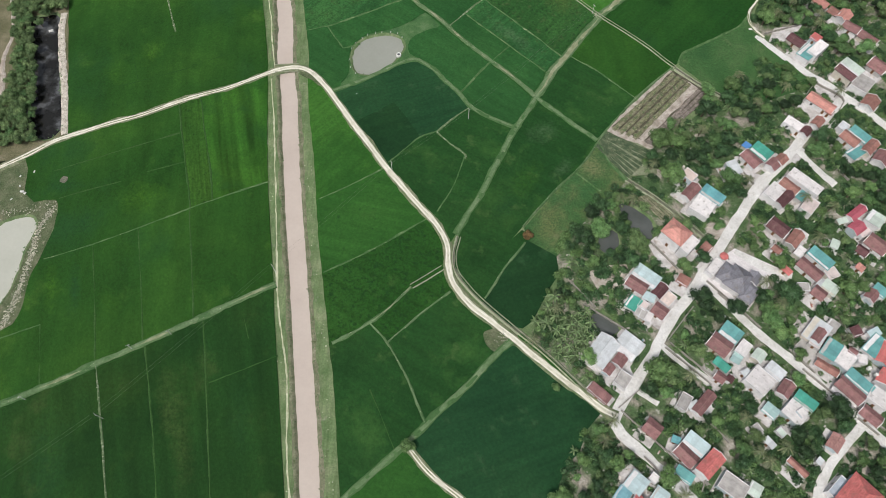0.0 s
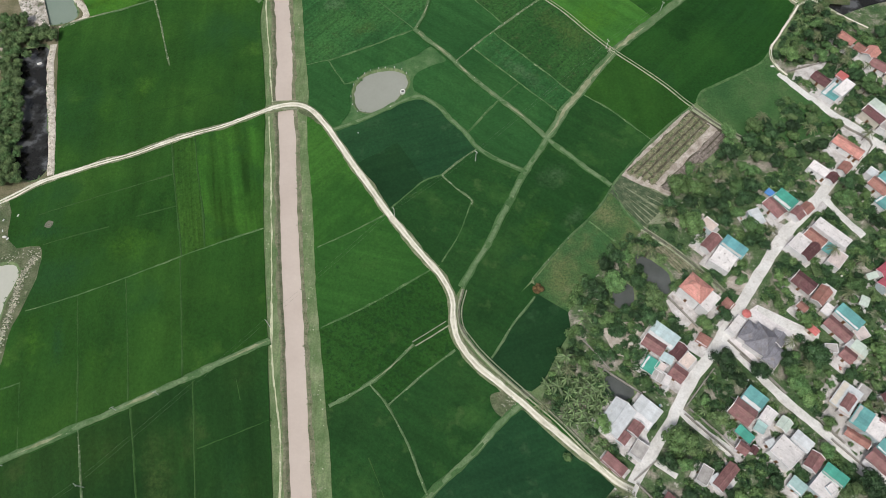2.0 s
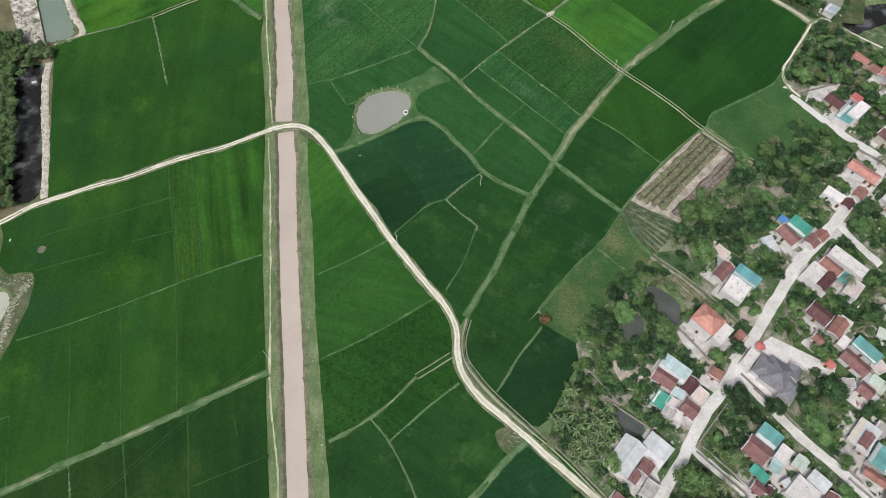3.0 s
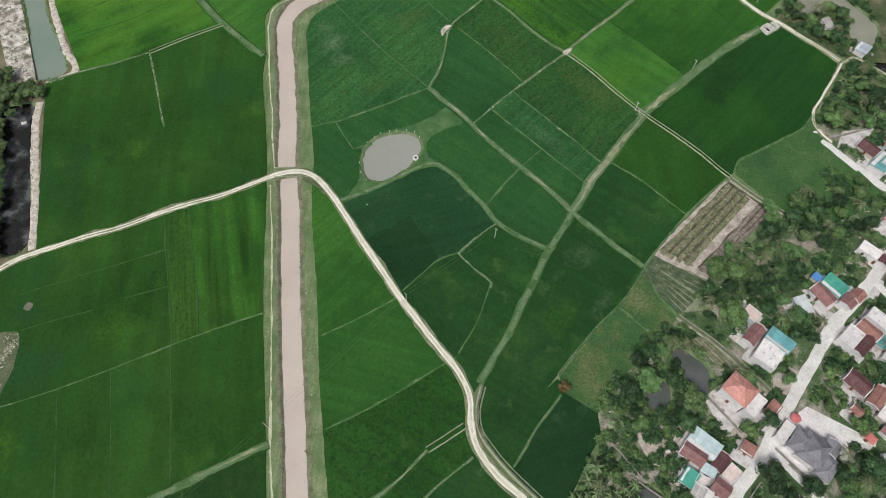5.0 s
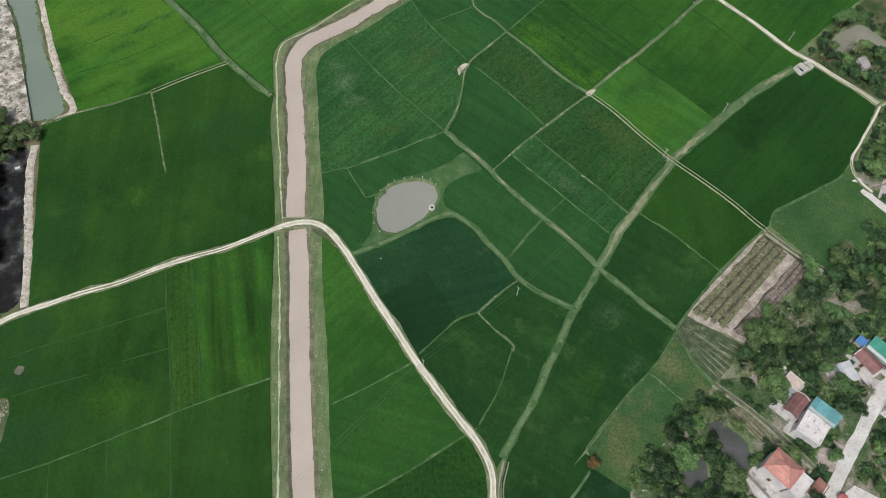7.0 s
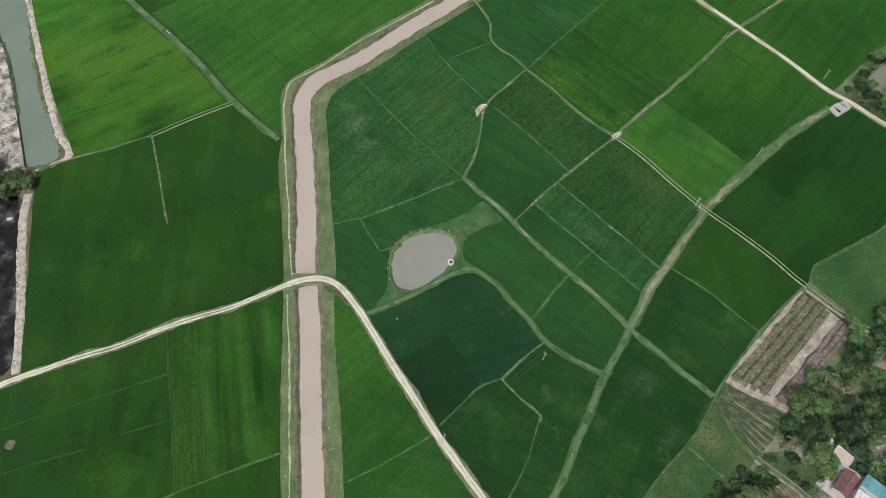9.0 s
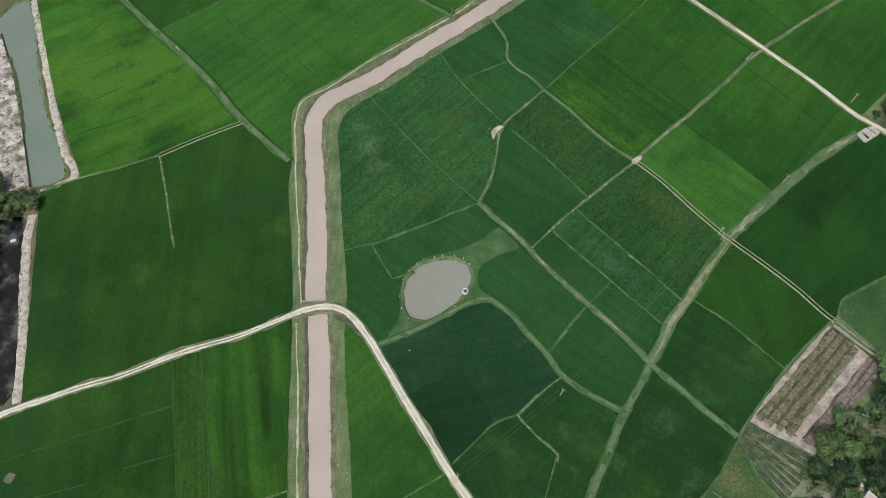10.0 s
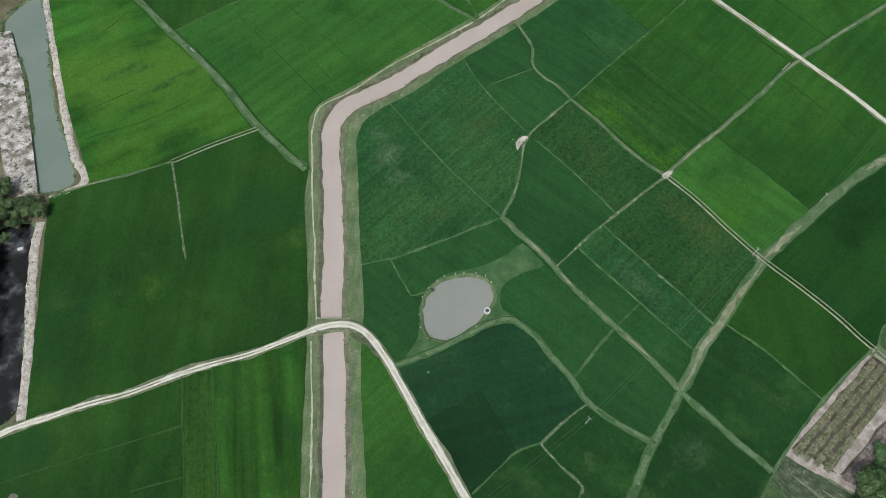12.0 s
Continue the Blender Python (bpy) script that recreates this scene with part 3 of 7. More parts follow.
def cells(lines, reach=4.0):
    """The areas that a net of lines encloses, as rings of points."""
    lines = [np.array(l, float) for l in lines]
    longer = []
    for l in lines:
        l = l.copy()
        for end, nxt in ((0, 1), (-1, -2)):
            v = l[end] - l[nxt]
            l[end] += v / (np.hypot(*v) + 1e-9) * reach
        longer.append(l)
    segs = np.array([(a[0], a[1], b[0], b[1]) for l in longer for a, b in zip(l[:-1], l[1:])])
    p, d = segs[:, :2], segs[:, 2:] - segs[:, :2]
    cuts = [[0.0, 1.0] for _ in segs]
    for i in range(len(segs)):
        den = d[i, 0] * d[:, 1] - d[i, 1] * d[:, 0]
        w = p - p[i]
        with np.errstate(divide="ignore", invalid="ignore"):
            s = (w[:, 0] * d[:, 1] - w[:, 1] * d[:, 0]) / den
            u = (w[:, 0] * d[i, 1] - w[:, 1] * d[i, 0]) / den
        ok = (np.abs(den) > 1e-9) & (s >= 0) & (s <= 1) & (u >= 0) & (u <= 1)
        cuts[i] += list(s[ok])
    ids, places, links = {}, [], {}

    def node(q):
        key = (round(q[0] / 0.25), round(q[1] / 0.25))
        for dx in (0, 1, -1):
            for dy in (0, 1, -1):
                if (key[0] + dx, key[1] + dy) in ids:
                    return ids[key[0] + dx, key[1] + dy]
        ids[key] = len(places)
        places.append(np.array(q))
        return ids[key]

    for i, some in enumerate(cuts):
        row = [node(p[i] + d[i] * s) for s in sorted(some)]
        for a, b in zip(row[:-1], row[1:]):
            if a != b:
                links.setdefault(a, set()).add(b)
                links.setdefault(b, set()).add(a)
    loose = [n for n in links if len(links[n]) == 1]
    while loose:
        n = loose.pop()
        for m in links.pop(n, ()):
            links[m].discard(n)
            if len(links[m]) == 1:
                loose.append(m)
    turn = {n: sorted(links[n], key=lambda m: math.atan2(*(places[m] - places[n])[::-1])) for n in links if links[n]}
    done, rings = set(), []
    for n in turn:
        for m in turn[n]:
            if (n, m) in done:
                continue
            ring, a, b = [], n, m
            while (a, b) not in done:
                done.add((a, b))
                ring.append(places[a])
                around = turn[b]
                a, b = b, around[(around.index(a) - 1) % len(around)]
            ring = np.array(ring)
            area = 0.5 * np.sum(ring[:, 0] * np.roll(ring[:, 1], -1) - ring[:, 1] * np.roll(ring[:, 0], -1))
            if area > 12:
                rings.append((area, ring))
    return rings


def inside(q, ring):
    x, y = ring[:, 0], ring[:, 1]
    x2, y2 = np.roll(x, -1), np.roll(y, -1)
    with np.errstate(divide="ignore", invalid="ignore"):
        hit = ((y > q[1]) != (y2 > q[1])) & (q[0] < (x2 - x) * (q[1] - y) / (y2 - y) + x)
    return bool(hit.sum() % 2)


def wobble(x, y, size, seed=0.0):
    return noise.noise(Vector((x / size, y / size, seed)))


def ribbon(line, offsets, heights, rough=0.0, seed=0.0, bm=None):
    """A strip along the line: its section is given by offsets and heights; rough: metres by which its sides wander."""
    bm = bm or bmesh.new()
    line = np.asarray(line)
    tan = np.gradient(line, axis=0)
    tan /= np.hypot(tan[:, 0], tan[:, 1])[:, None] + 1e-9
    rows = []
    for (x, y), (tx, ty) in zip(line, tan):
        sides = [rough * (1.5 * wobble(x, y, 9.0, seed + k) + 1.2 * wobble(x, y, 2.1, seed + k + 4)) for k in (0, 9)]
        row = []
        for o, h in zip(offsets, heights):
            o += sides[0] if o < 0 else sides[1] if o > 0 else 0
            row.append(bm.verts.new((x - ty * o, y + tx * o, h + 0.03 * wobble(x, y, 4.0, seed + 3))))
        rows.append(row)
    for a, b in zip(rows[:-1], rows[1:]):
        for k in range(len(a) - 1):
            bm.faces.new((a[k], a[k + 1], b[k + 1], b[k]))
    return bm


def sheet(ring, z, grid=0.0, swell=0.0, skirt=0.0, seed=0.0):
    """A flat or gently uneven area inside a ring, with a skirt down its edge."""
    ring = np.asarray(ring, float)
    pts = [Vector(q) for q in ring]
    if grid:
        lo, hi = ring.min(0), ring.max(0)
        for gx in np.arange(lo[0], hi[0], grid):
            for gy in np.arange(lo[1], hi[1], grid):
                q = np.array((gx, gy)) + grid * 0.3 * np.array((wobble(gx, gy, 1.7, 1), wobble(gx, gy, 1.7, 2)))
                if inside(q, ring) and np.min(np.hypot(*(ring - q).T)) > 0.4 * grid:
                    pts.append(Vector(q))
    out = geometry.delaunay_2d_cdt(pts, [], [list(range(len(ring)))], 1, 1e-4)
    bm = bmesh.new()
    vs = [bm.verts.new((v.x, v.y, z + (swell * wobble(v.x, v.y, 5.0, seed) if grid else 0))) for v in out[0]]
    for f in out[2]:
        try:
            bm.faces.new([vs[k] for k in f])
        except ValueError:
            pass
    bmesh.ops.recalc_face_normals(bm, faces=bm.faces)
    if bm.faces and sum(f.normal.z for f in bm.faces) < 0:
        bmesh.ops.reverse_faces(bm, faces=bm.faces)
    if skirt:
        rim = [e for e in bm.edges if len(e.link_faces) == 1]
        made = bmesh.ops.extrude_edge_only(bm, edges=rim)
        for v in made["geom"]:
            if isinstance(v, bmesh.types.BMVert):
                v.co.z = z - skirt
    return bm


def closed(points, step=1.5):
    """A smooth closed ring through the points, counter-clockwise."""
    p = list(points)
    n = len(p)
    dense = catmull(p[-2:] + p + p[:2], step)
    a = int(np.argmin(np.hypot(*(dense - np.array(p[0])).T)))
    b = int(np.argmin(np.hypot(*(dense[a + n:] - np.array(p[0])).T))) + a + n
    ring = dense[a:b]
    area = np.sum(ring[:, 0] * np.roll(ring[:, 1], -1) - ring[:, 1] * np.roll(ring[:, 0], -1))
    return ring if area > 0 else ring[::-1]


def grow(ring, d):
    """The ring moved outwards by d metres."""
    t = np.roll(ring, -1, 0) - np.roll(ring, 1, 0)
    t /= np.hypot(t[:, 0], t[:, 1])[:, None] + 1e-9
    return ring + d * np.stack([t[:, 1], -t[:, 0]], 1)


# ---- the plan's lines: what is drawn along them, and the net that parts the fields ----
NET, KEEP_OFF, LIFT, CLODS = [], [], [0], []


def lift():
    LIFT[0] += 1
    return 0.003 * (LIFT[0] % 25)


def far_out(line, out):
    """The line run on past the built land where it leaves it."""
    line = np.asarray(line)
    if "a" in out:
        v = line[0] - line[1]
        line = np.vstack([line[0] + v / np.hypot(*v) * 500, line])
    if "b" in out:
        v = line[-1] - line[-2]
        line = np.vstack([line, line[-1] + v / np.hypot(*v) * 500])
    return line


def edge(kind, width, points, out=""):
    line = catmull(points, 3.0)
    line[1:-1] += np.array([(0.35 * wobble(x, y, 2.5, 4), 0.35 * wobble(x, y, 2.5, 5)) for x, y in line[1:-1]])
    NET.append(far_out(line, out))


def path(kind, width, points, out=""):
    h = 0.06 + lift()
    thing("footpath", ribbon(catmull(points, 1.5), (-width / 2, 0, width / 2), (h, h + 0.02, h), 0.25, 3.1), M["footpath"],
          "narrow trodden footpath of pale dust along the canal bank", "footpath", "", "structure")


def runs(line, size, seed, low):
    """The stretches of the line where slow noise lies above low."""
    made, now = [], []
    for q in list(line) + [None]:
        if q is not None and wobble(q[0], q[1], size, seed) > low:
            now.append(q)
        else:
            if len(now) > 2:
                made.append(np.array(now))
            now = []
    return made


def tapered(line, half, h, seed):
    """A low streak along the line that swells, thins and runs out at both ends."""
    bm = bmesh.new()
    tan = np.gradient(line, axis=0)
    tan /= np.hypot(tan[:, 0], tan[:, 1])[:, None] + 1e-9
    n, prev = len(line), None
    for k, ((x, y), (tx, ty)) in enumerate(zip(line, tan)):
        ends = min(1.0, 2.2 * min(k, n - 1 - k) / (n - 1) + 0.04)
        a, b = (half * ends * (0.75 + 0.9 * wobble(x, y, 2.6, seed + q)) for q in (3, 6))
        now = [bm.verts.new((x - ty * o, y + tx * o, z)) for o, z in ((-max(a, 0.03), h + 0.008), (0, h + 0.03), (max(b, 0.03), h + 0.008))]
        if prev:
            for q in (0, 1):
                bm.faces.new((prev[q], prev[q + 1], now[q + 1], now[q]))
        prev = now
    return bm


def road(kind, width, points, out=""):
    line = catmull(points, 2.0)
    NET.append(far_out(np.vstack([line[:-1:2], line[-1:]]), out))
    KEEP_OFF.append((line, width / 2 + 1.2))
    h, w = 0.42 + lift(), width * 0.42
    if kind == "track":
        ob = thing("road", ribbon(line, (-w - 0.5, -w, -w * 0.4, w * 0.4, w, w + 0.5), (-0.05, h - 0.04, h, h, h - 0.04, -0.05), 0.36, 1.7), M["shoulder"],
                   "raised gravel farm track with dusty grassy shoulders", "road", "", "structure")
        part("roadway", ribbon(line, (-w * 0.62, -w * 0.2, w * 0.2, w * 0.62), (h + 0.03, h + 0.045, h + 0.045, h + 0.03), 0.26, 5.5), M["track"], ob,
             "pale worn concrete carriageway")
        for side in (-1, 1):
            part("wheel_rut", ribbon(line, (side * w * 0.36 - 0.22, side * w * 0.36 + 0.22), (h + 0.052, h + 0.052), 0.05, 2.5), M["rut"], ob, "bleached wheel rut")
        for strip in runs(line, 16.0, 2.2, -0.1):
            if width < 3 or strip[:, 0].max() < -66:
                part("grassy_middle", ribbon(strip, (-0.26, 0, 0.26), (h + 0.056, h + 0.07, h + 0.056), 0.16, 8.5), M["crest"], ob, "dusty grass between the ruts")
    else:
        h, w = 0.14 + lift() * 0.5, width / 2
        thing("pavement", ribbon(line, (-w - 0.1, -w, 0, w, w + 0.1), (-0.02, h, h + 0.03, h, -0.02), 0.32, 7.7), M["concrete"],
              "pale concrete village lane with dusty edges", "lane", "", "structure")


DIKES = {
    "grass": ("grass", 0.5, "grass-covered earth dike between rice fields"),
    "worn": ("worn", 0.46, "worn earth dike with pale bare soil and grass"),
    "stones": ("stones", 0.4, "low bund with a dotted line of pale clods"),
    "faint": ("faint", 0.34, "faint low bund hidden in the rice"),
    "rill": ("rill", 0.32, "dark wet rill between rice plots with pale specks"),
    "thin": ("thin", 0.37, "thin green bund dividing a rice field"),
}


def dike(kind, width, points, out=""):
    line = catmull(points, 1.6)
    w = width / 2
    if kind in ("furrow", "drain"):
        h = 0.37 if kind == "furrow" else 0.64
        thing("furrow", ribbon(line, (-w * 0.6, 0, w * 0.6), (h, h + 0.005, h), 0.1, 2.2), M["furrow"], "dark wet furrow through the young rice", "furrow")
        return
    NET.append(far_out(np.vstack([line[:-1:3], line[-1:]]), out))
    if kind == "channel":
        KEEP_OFF.append((line, w + 0.9))
        h = 0.5 + lift()
        g = min(0.35, w * 0.4)
        ob = thing("irrigation_channel", ribbon(line, (-w - 0.5, -w, -w + 0.18, -w + 0.2), (-0.05, h, h, h - 0.4), 0.04, 6.1), M["lining"],
                   "narrow concrete irrigation channel with pale rims", "channel")
        part("rim", ribbon(line, (w - 0.2, w - 0.18, w, w + 0.5), (h - 0.4, h, h, -0.05), 0.04, 6.1), M["lining"], ob)
        part("bed", ribbon(line, (-w + 0.19, w - 0.19), (h - 0.38, h - 0.38), 0, 6.1), M["channel_bed"] if w < 1.2 else M["plough"], ob, "wet channel bed")
        return
    mat, h, label = DIKES[kind]
    h += lift()
    w *= 0.74
    rough = min(0.32, 0.2 * width + 0.05)
    seed = float(len(NET))
    ob = thing("dike", ribbon(line, (-w - 0.35, -w, -w * 0.45, w * 0.45, w, w + 0.35), (0.0, h - 0.1, h, h, h - 0.1, 0.0), rough, seed), M[mat], label, "dike",
               "dikes between the fields")
    if kind in ("worn", "grass") and width > 0.75:
        part("crown", ribbon(line, (-0.62 * w, -0.3 * w, 0.3 * w, 0.62 * w), (h + 0.002, h + 0.006, h + 0.006, h + 0.002), rough * 0.9, seed + 8), M["crown"], ob, "paler mown crown")
    if kind == "worn" and width > 1.0:
        shift = np.array([(0.3 * w * wobble(x, y, 14, seed + 2), 0.3 * w * wobble(x, y, 14, seed + 4)) for x, y in line])
        c = min(0.6, 0.22 * width) if width < 4 else 0.3 * width
        for strip in runs(line + shift, 6.0 if width < 4 else 14.0, seed, -0.1 if width < 4 else -0.3):
            part("trodden_crest", tapered(strip, c, h + 0.006, seed), M["crest"], ob, "pale trodden crest")
    if width >= 1.3 and (kind == "worn" or width > 3):
        s = 1 if len(NET) % 2 else -1
        for strip in runs(line, 20.0, seed + 6, -0.15):
            part("wet_edge", ribbon(strip, (s * (w + 0.36), s * (w + 0.66)) if s > 0 else (s * (w + 0.66), s * (w + 0.36)), (0.43, 0.43), 0.1, seed), M["furrow"], ob, "dark wet edge of the paddy")
    if kind in ("worn", "stones"):
        r = random.Random(len(NET))
        for x, y in catmull(points, 0.8 if kind == "stones" else 1.1):
            if r.random() < (0.7 if kind == "stones" else 0.22) and wobble(x, y, 6, 3) > -0.25:
                CLODS.append((x + r.gauss(0, 0.25 * w + 0.06), y + r.gauss(0, 0.25 * w + 0.06), h - 0.03, r.uniform(0.1, 0.27)))


PATCHES = {"pond_verge": ("grass", "mown grass verge round the pond"), "grass": ("grass", "grass corner beside the track"),
           "plough": ("plough", "ploughed brown plot beside the village"), "beds": ("bed_gap", "vegetable plot in long rows"),
           "meadow": ("meadow", "smooth green meadow beside the lane"),
           "scrub": ("scrub", "fallow plot grown over with weeds")}
VOID, VERGE = [], []


def patch(kind, points):
    ring = closed(points, 2.0) if kind == "pond_verge" else np.array(points)
    NET.append(np.vstack([ring, ring[:1]]))
    VOID.append(ring)
    mat, label = PATCHES[kind]
    if kind == "pond_verge":
        VERGE.append(ring)
        return
    thing("plot" if kind in ("plough", "beds", "scrub", "meadow") else "grass_verge", sheet(ring, 0.14 + lift(), 4.0, 0.08, 0.2), M[mat], label, "plot", "", "structure")


# canal
CANAL = [(-24.3, -56.2), (-37.9, 32.8), (-39.8, 46.2), (-42.6, 63.6), (-45.7, 82.3), (-49, 102.4), (-52.8, 124.1), (-56.6, 147.6), (-63.2, 189.6), (-65.1, 198.1), (-66.1, 207.9), (-67.6, 219), (-71.2, 241.4), (-73.4, 252.2), (-74.8, 261.3), (-74.6, 267.2), (-71.5, 273), (-64.8, 278.4), (-55.8, 285.2), (-40.2, 299.8), (-27.5, 311.4), (-17.5, 320.7), (-8.2, 329.6), (101.6, 431.8)]
# field edges along the canal
edge("canal_w", 0, [(-24, -91.6), (-45.5, 32.6), (-47.8, 45.9), (-50.9, 63.2), (-54.2, 81.8), (-57.5, 101.8), (-61.4, 123.4), (-65.3, 146.8), (-70.7, 188.6), (-71.7, 196.2), (-75.7, 217.9), (-79.8, 240.2), (-79.9, 246), (-82.3, 260), (-83.1, 268.1), (-81.4, 272.4), (-74.6, 278.6), (-65.7, 286.1), (-56.8, 295.4), (-41, 308.9), (-29, 319.7), (-21, 327.6), (128.4, 475.2)], "ab")
edge("canal_e", 0, [(-11.3, -91.9), (-29, 32.9), (-30.9, 46.3), (-33.3, 63.6), (-36.8, 82.2), (-40.6, 102.2), (-44.6, 123.9), (-48, 147.3), (-54.6, 186.3), (-55.3, 197.5), (-59.2, 219.2), (-62.9, 241.6), (-64.7, 252.3), (-66, 261.3), (-65, 265.6), (-56.5, 275.2), (-51.1, 279.3), (-39.5, 290.9), (-30.9, 298.9), (-17.2, 311.4), (-7.1, 320.7), (1.2, 329.5), (145.3, 482.3)], "ab")
# footpath on the west bank
path("dirt", 0.46, [(-44, 32.6), (-46.8, 49.3), (-47.8, 59.7), (-49.7, 72.4), (-52, 81.9), (-54.9, 93.7), (-57.1, 108.2), (-59.2, 123.5), (-62.6, 146.9), (-66.4, 172.3), (-69.4, 188.7)])
path("dirt", 0.46, [(-68.8, 194.7), (-71.3, 207.1), (-73.1, 218.1), (-77.7, 240.3), (-79.7, 253.3), (-81.3, 263.5), (-80.3, 271.5), (-72.5, 278), (-63.8, 286.8), (-56.6, 293.6), (-40.8, 306.7), (-27.9, 317.8), (-18.9, 327.8), (21.2, 372.4)], "b")
# roads
road("track", 2.9, [(-221.3, 105.4), (-163.4, 144.7), (-154.7, 150.6), (-146, 157.1), (-136.4, 161.5), (-126.7, 165.9), (-116.8, 169.6), (-106.9, 174.7), (-96.8, 179.3), (-86.4, 183.2), (-76.1, 188.5), (-69.8, 191.8)], "a")
road("track", 3.6, [(-69.8, 191.8), (-64.4, 193.9), (-58.9, 194.4), (-54.6, 192.8), (-50.4, 188.9), (-46.1, 183.5), (-41.6, 177.1), (-31.8, 162.8), (-22.5, 149.9), (-13.6, 138.6), (-7.2, 130.8), (-2, 124.5), (0.7, 119.4), (1.8, 115.1), (1.9, 109.6), (2.9, 105), (5.3, 100.3), (10.1, 94.6), (16.7, 89.4), (23.2, 84.2), (31.3, 77.1), (40.1, 69.9), (47, 64.6), (52.9, 60.2), (55.8, 58.9)])
road("concrete", 3.7, [(54.4, 57.6), (57.6, 63), (63.8, 71.7), (68.5, 78), (72.2, 84.4), (77.3, 92.5), (83.6, 100.1), (89.3, 107.6), (94.7, 115.2), (100.7, 124.2), (108.4, 134.7), (116.5, 145.6), (125, 153.9), (132.2, 161.7), (139.3, 170.1), (147.5, 177.5), (157.1, 186)])
road("concrete", 2.5, [(132.7, 160.9), (137.5, 153.5), (143.8, 145.6)])
road("concrete", 3, [(126, 220.9), (128.5, 214.9), (135.2, 207.6), (142.7, 199.1), (146.4, 195.5), (152.2, 190.8), (157.1, 186), (163, 180.1), (169.4, 172.3), (207.5, 125.9)], "b")
road("concrete", 3, [(88.7, 106.5), (94.6, 100.4), (100.1, 93), (106.4, 86), (113.5, 79.5), (121.1, 71.8), (127.9, 65.5), (133.3, 58.6), (138.5, 52.6), (177.8, 7.3)], "b")
road("concrete", 2.9, [(133.3, 58.6), (126.6, 52.4), (119.3, 44.9), (114.7, 38), (111.7, 31.6), (99, 4.4)], "b")
road("concrete", 2.3, [(71.7, 83.3), (78.2, 77.3), (86.8, 70.8)])
road("concrete", 2.5, [(102.2, 117.6), (111.1, 112), (120.6, 108.8)])
road("concrete", 3.2, [(54.4, 57.6), (56.7, 53.7), (60.7, 50), (64.7, 46.4), (69.3, 41.5), (74.6, 36.3), (79, 31.6), (106.3, 2.4)], "b")
road("concrete", 1.6, [(62.5, 67.7), (69.2, 63.1)])
road("track", 2.7, [(-26.9, 417.7), (59.5, 334.4), (73.6, 320.8), (87.8, 306.8), (101.2, 293.3), (117, 276.4), (121.2, 273.4), (128.4, 266.5), (135.6, 260.3), (141.7, 254.4)], "a")
road("track", 1.15, [(141.8, 253), (139.1, 248.5), (134.3, 241.4), (129.7, 234.4), (126.1, 229), (125.5, 223.8), (127.6, 218.9), (130.2, 215.6)])
road("track", 1.2, [(141.8, 253.2), (144.8, 255), (147, 256.4), (152.7, 252.5), (157.6, 248.7), (168, 241.5)])
road("track", 2.5, [(-8.6, 47.5), (-5.2, 43.2), (-0.8, 39.2), (6.9, 33.7), (39.4, 10.5)], "b")
# dikes
dike("grass", 3.1, [(4.3, 121.5), (13.1, 138.1), (19.4, 151.6), (25, 164.4), (33.5, 179.4), (35.6, 183.7)])
dike("worn", 4.3, [(34.9, 182.6), (38.8, 188.9), (41.7, 195), (47.2, 202.3), (55, 213.7), (63.1, 224.6)])
dike("worn", 4.5, [(63.2, 225.6), (73.2, 235.4), (85.5, 247), (100.5, 260.5), (113.6, 269.9)])
dike("worn", 2.4, [(34.9, 182.6), (26.3, 192.1), (17.8, 199.9), (9.8, 207.3), (0.6, 217), (-6.3, 224.3), (-11.1, 228.3), (-16.6, 233.9)])
dike("worn", 1.3, [(-16.6, 233.9), (-13.8, 240.3), (-12, 246.8), (-11, 254.6), (-10.4, 260.9), (-9, 265.6), (-3.4, 272.6), (5.2, 282.3)])
dike("grass", 2.4, [(35.1, 182.2), (47.2, 171.5), (57.3, 162.8)])
dike("grass", 2.4, [(-44.5, 183.4), (-41.1, 185), (-35.3, 187.9), (-26, 193.4), (-18.1, 198.4), (-13.3, 199.9), (-6.6, 196.2), (-0.9, 189.9), (4.7, 183.7), (9.3, 177.4), (16.1, 172.8), (22.8, 169.6), (27.2, 167.7)])
dike("worn", 1.5, [(5.2, 282.3), (14.7, 273.2), (22, 265.2), (30.8, 256.9), (36.1, 253.4)])
dike("channel", 1.35, [(36.1, 253.4), (44.5, 245.7), (54, 235), (63.2, 225.6), (73.7, 216.6), (82.3, 208.7), (90.3, 200.1), (91.6, 199)])
dike("worn", 1.3, [(5.2, 282.3), (0.3, 288.1), (-4.2, 291.3), (-7.7, 295.6), (-8.4, 304.8), (-12.1, 311.9), (-14.9, 316.1)])
dike("worn", 0.8, [(90.4, 199), (80.3, 189.6), (67.9, 176.1), (57.7, 162.7)])
dike("worn", 2.2, [(36.1, 254), (46.2, 264.9), (56.5, 275), (67.3, 286.3), (83.3, 303.8), (101.9, 319.6), (123.4, 336.9), (216.9, 412.1)], "b")
dike("stones", 1, [(36.1, 253.6), (27.5, 245.8), (19.2, 237.8), (14.6, 233.4), (6.6, 224.8), (0.1, 217.4)])
dike("thin", 0.8, [(5.2, 282.1), (19.3, 299.2), (34.2, 316.1), (48.9, 333.5), (126.3, 425.2)], "b")
dike("thin", 0.7, [(-6.5, 264), (3.2, 255.1), (19.2, 238.2)])
dike("thin", 0.8, [(7.4, 224.6), (23.8, 209.4), (39.8, 194.8)])
dike("thin", 0.8, [(15.4, 233.2), (30.4, 218.6), (46.4, 203)])
dike("thin", 0.6, [(17.8, 199.9), (24.7, 207.6)])
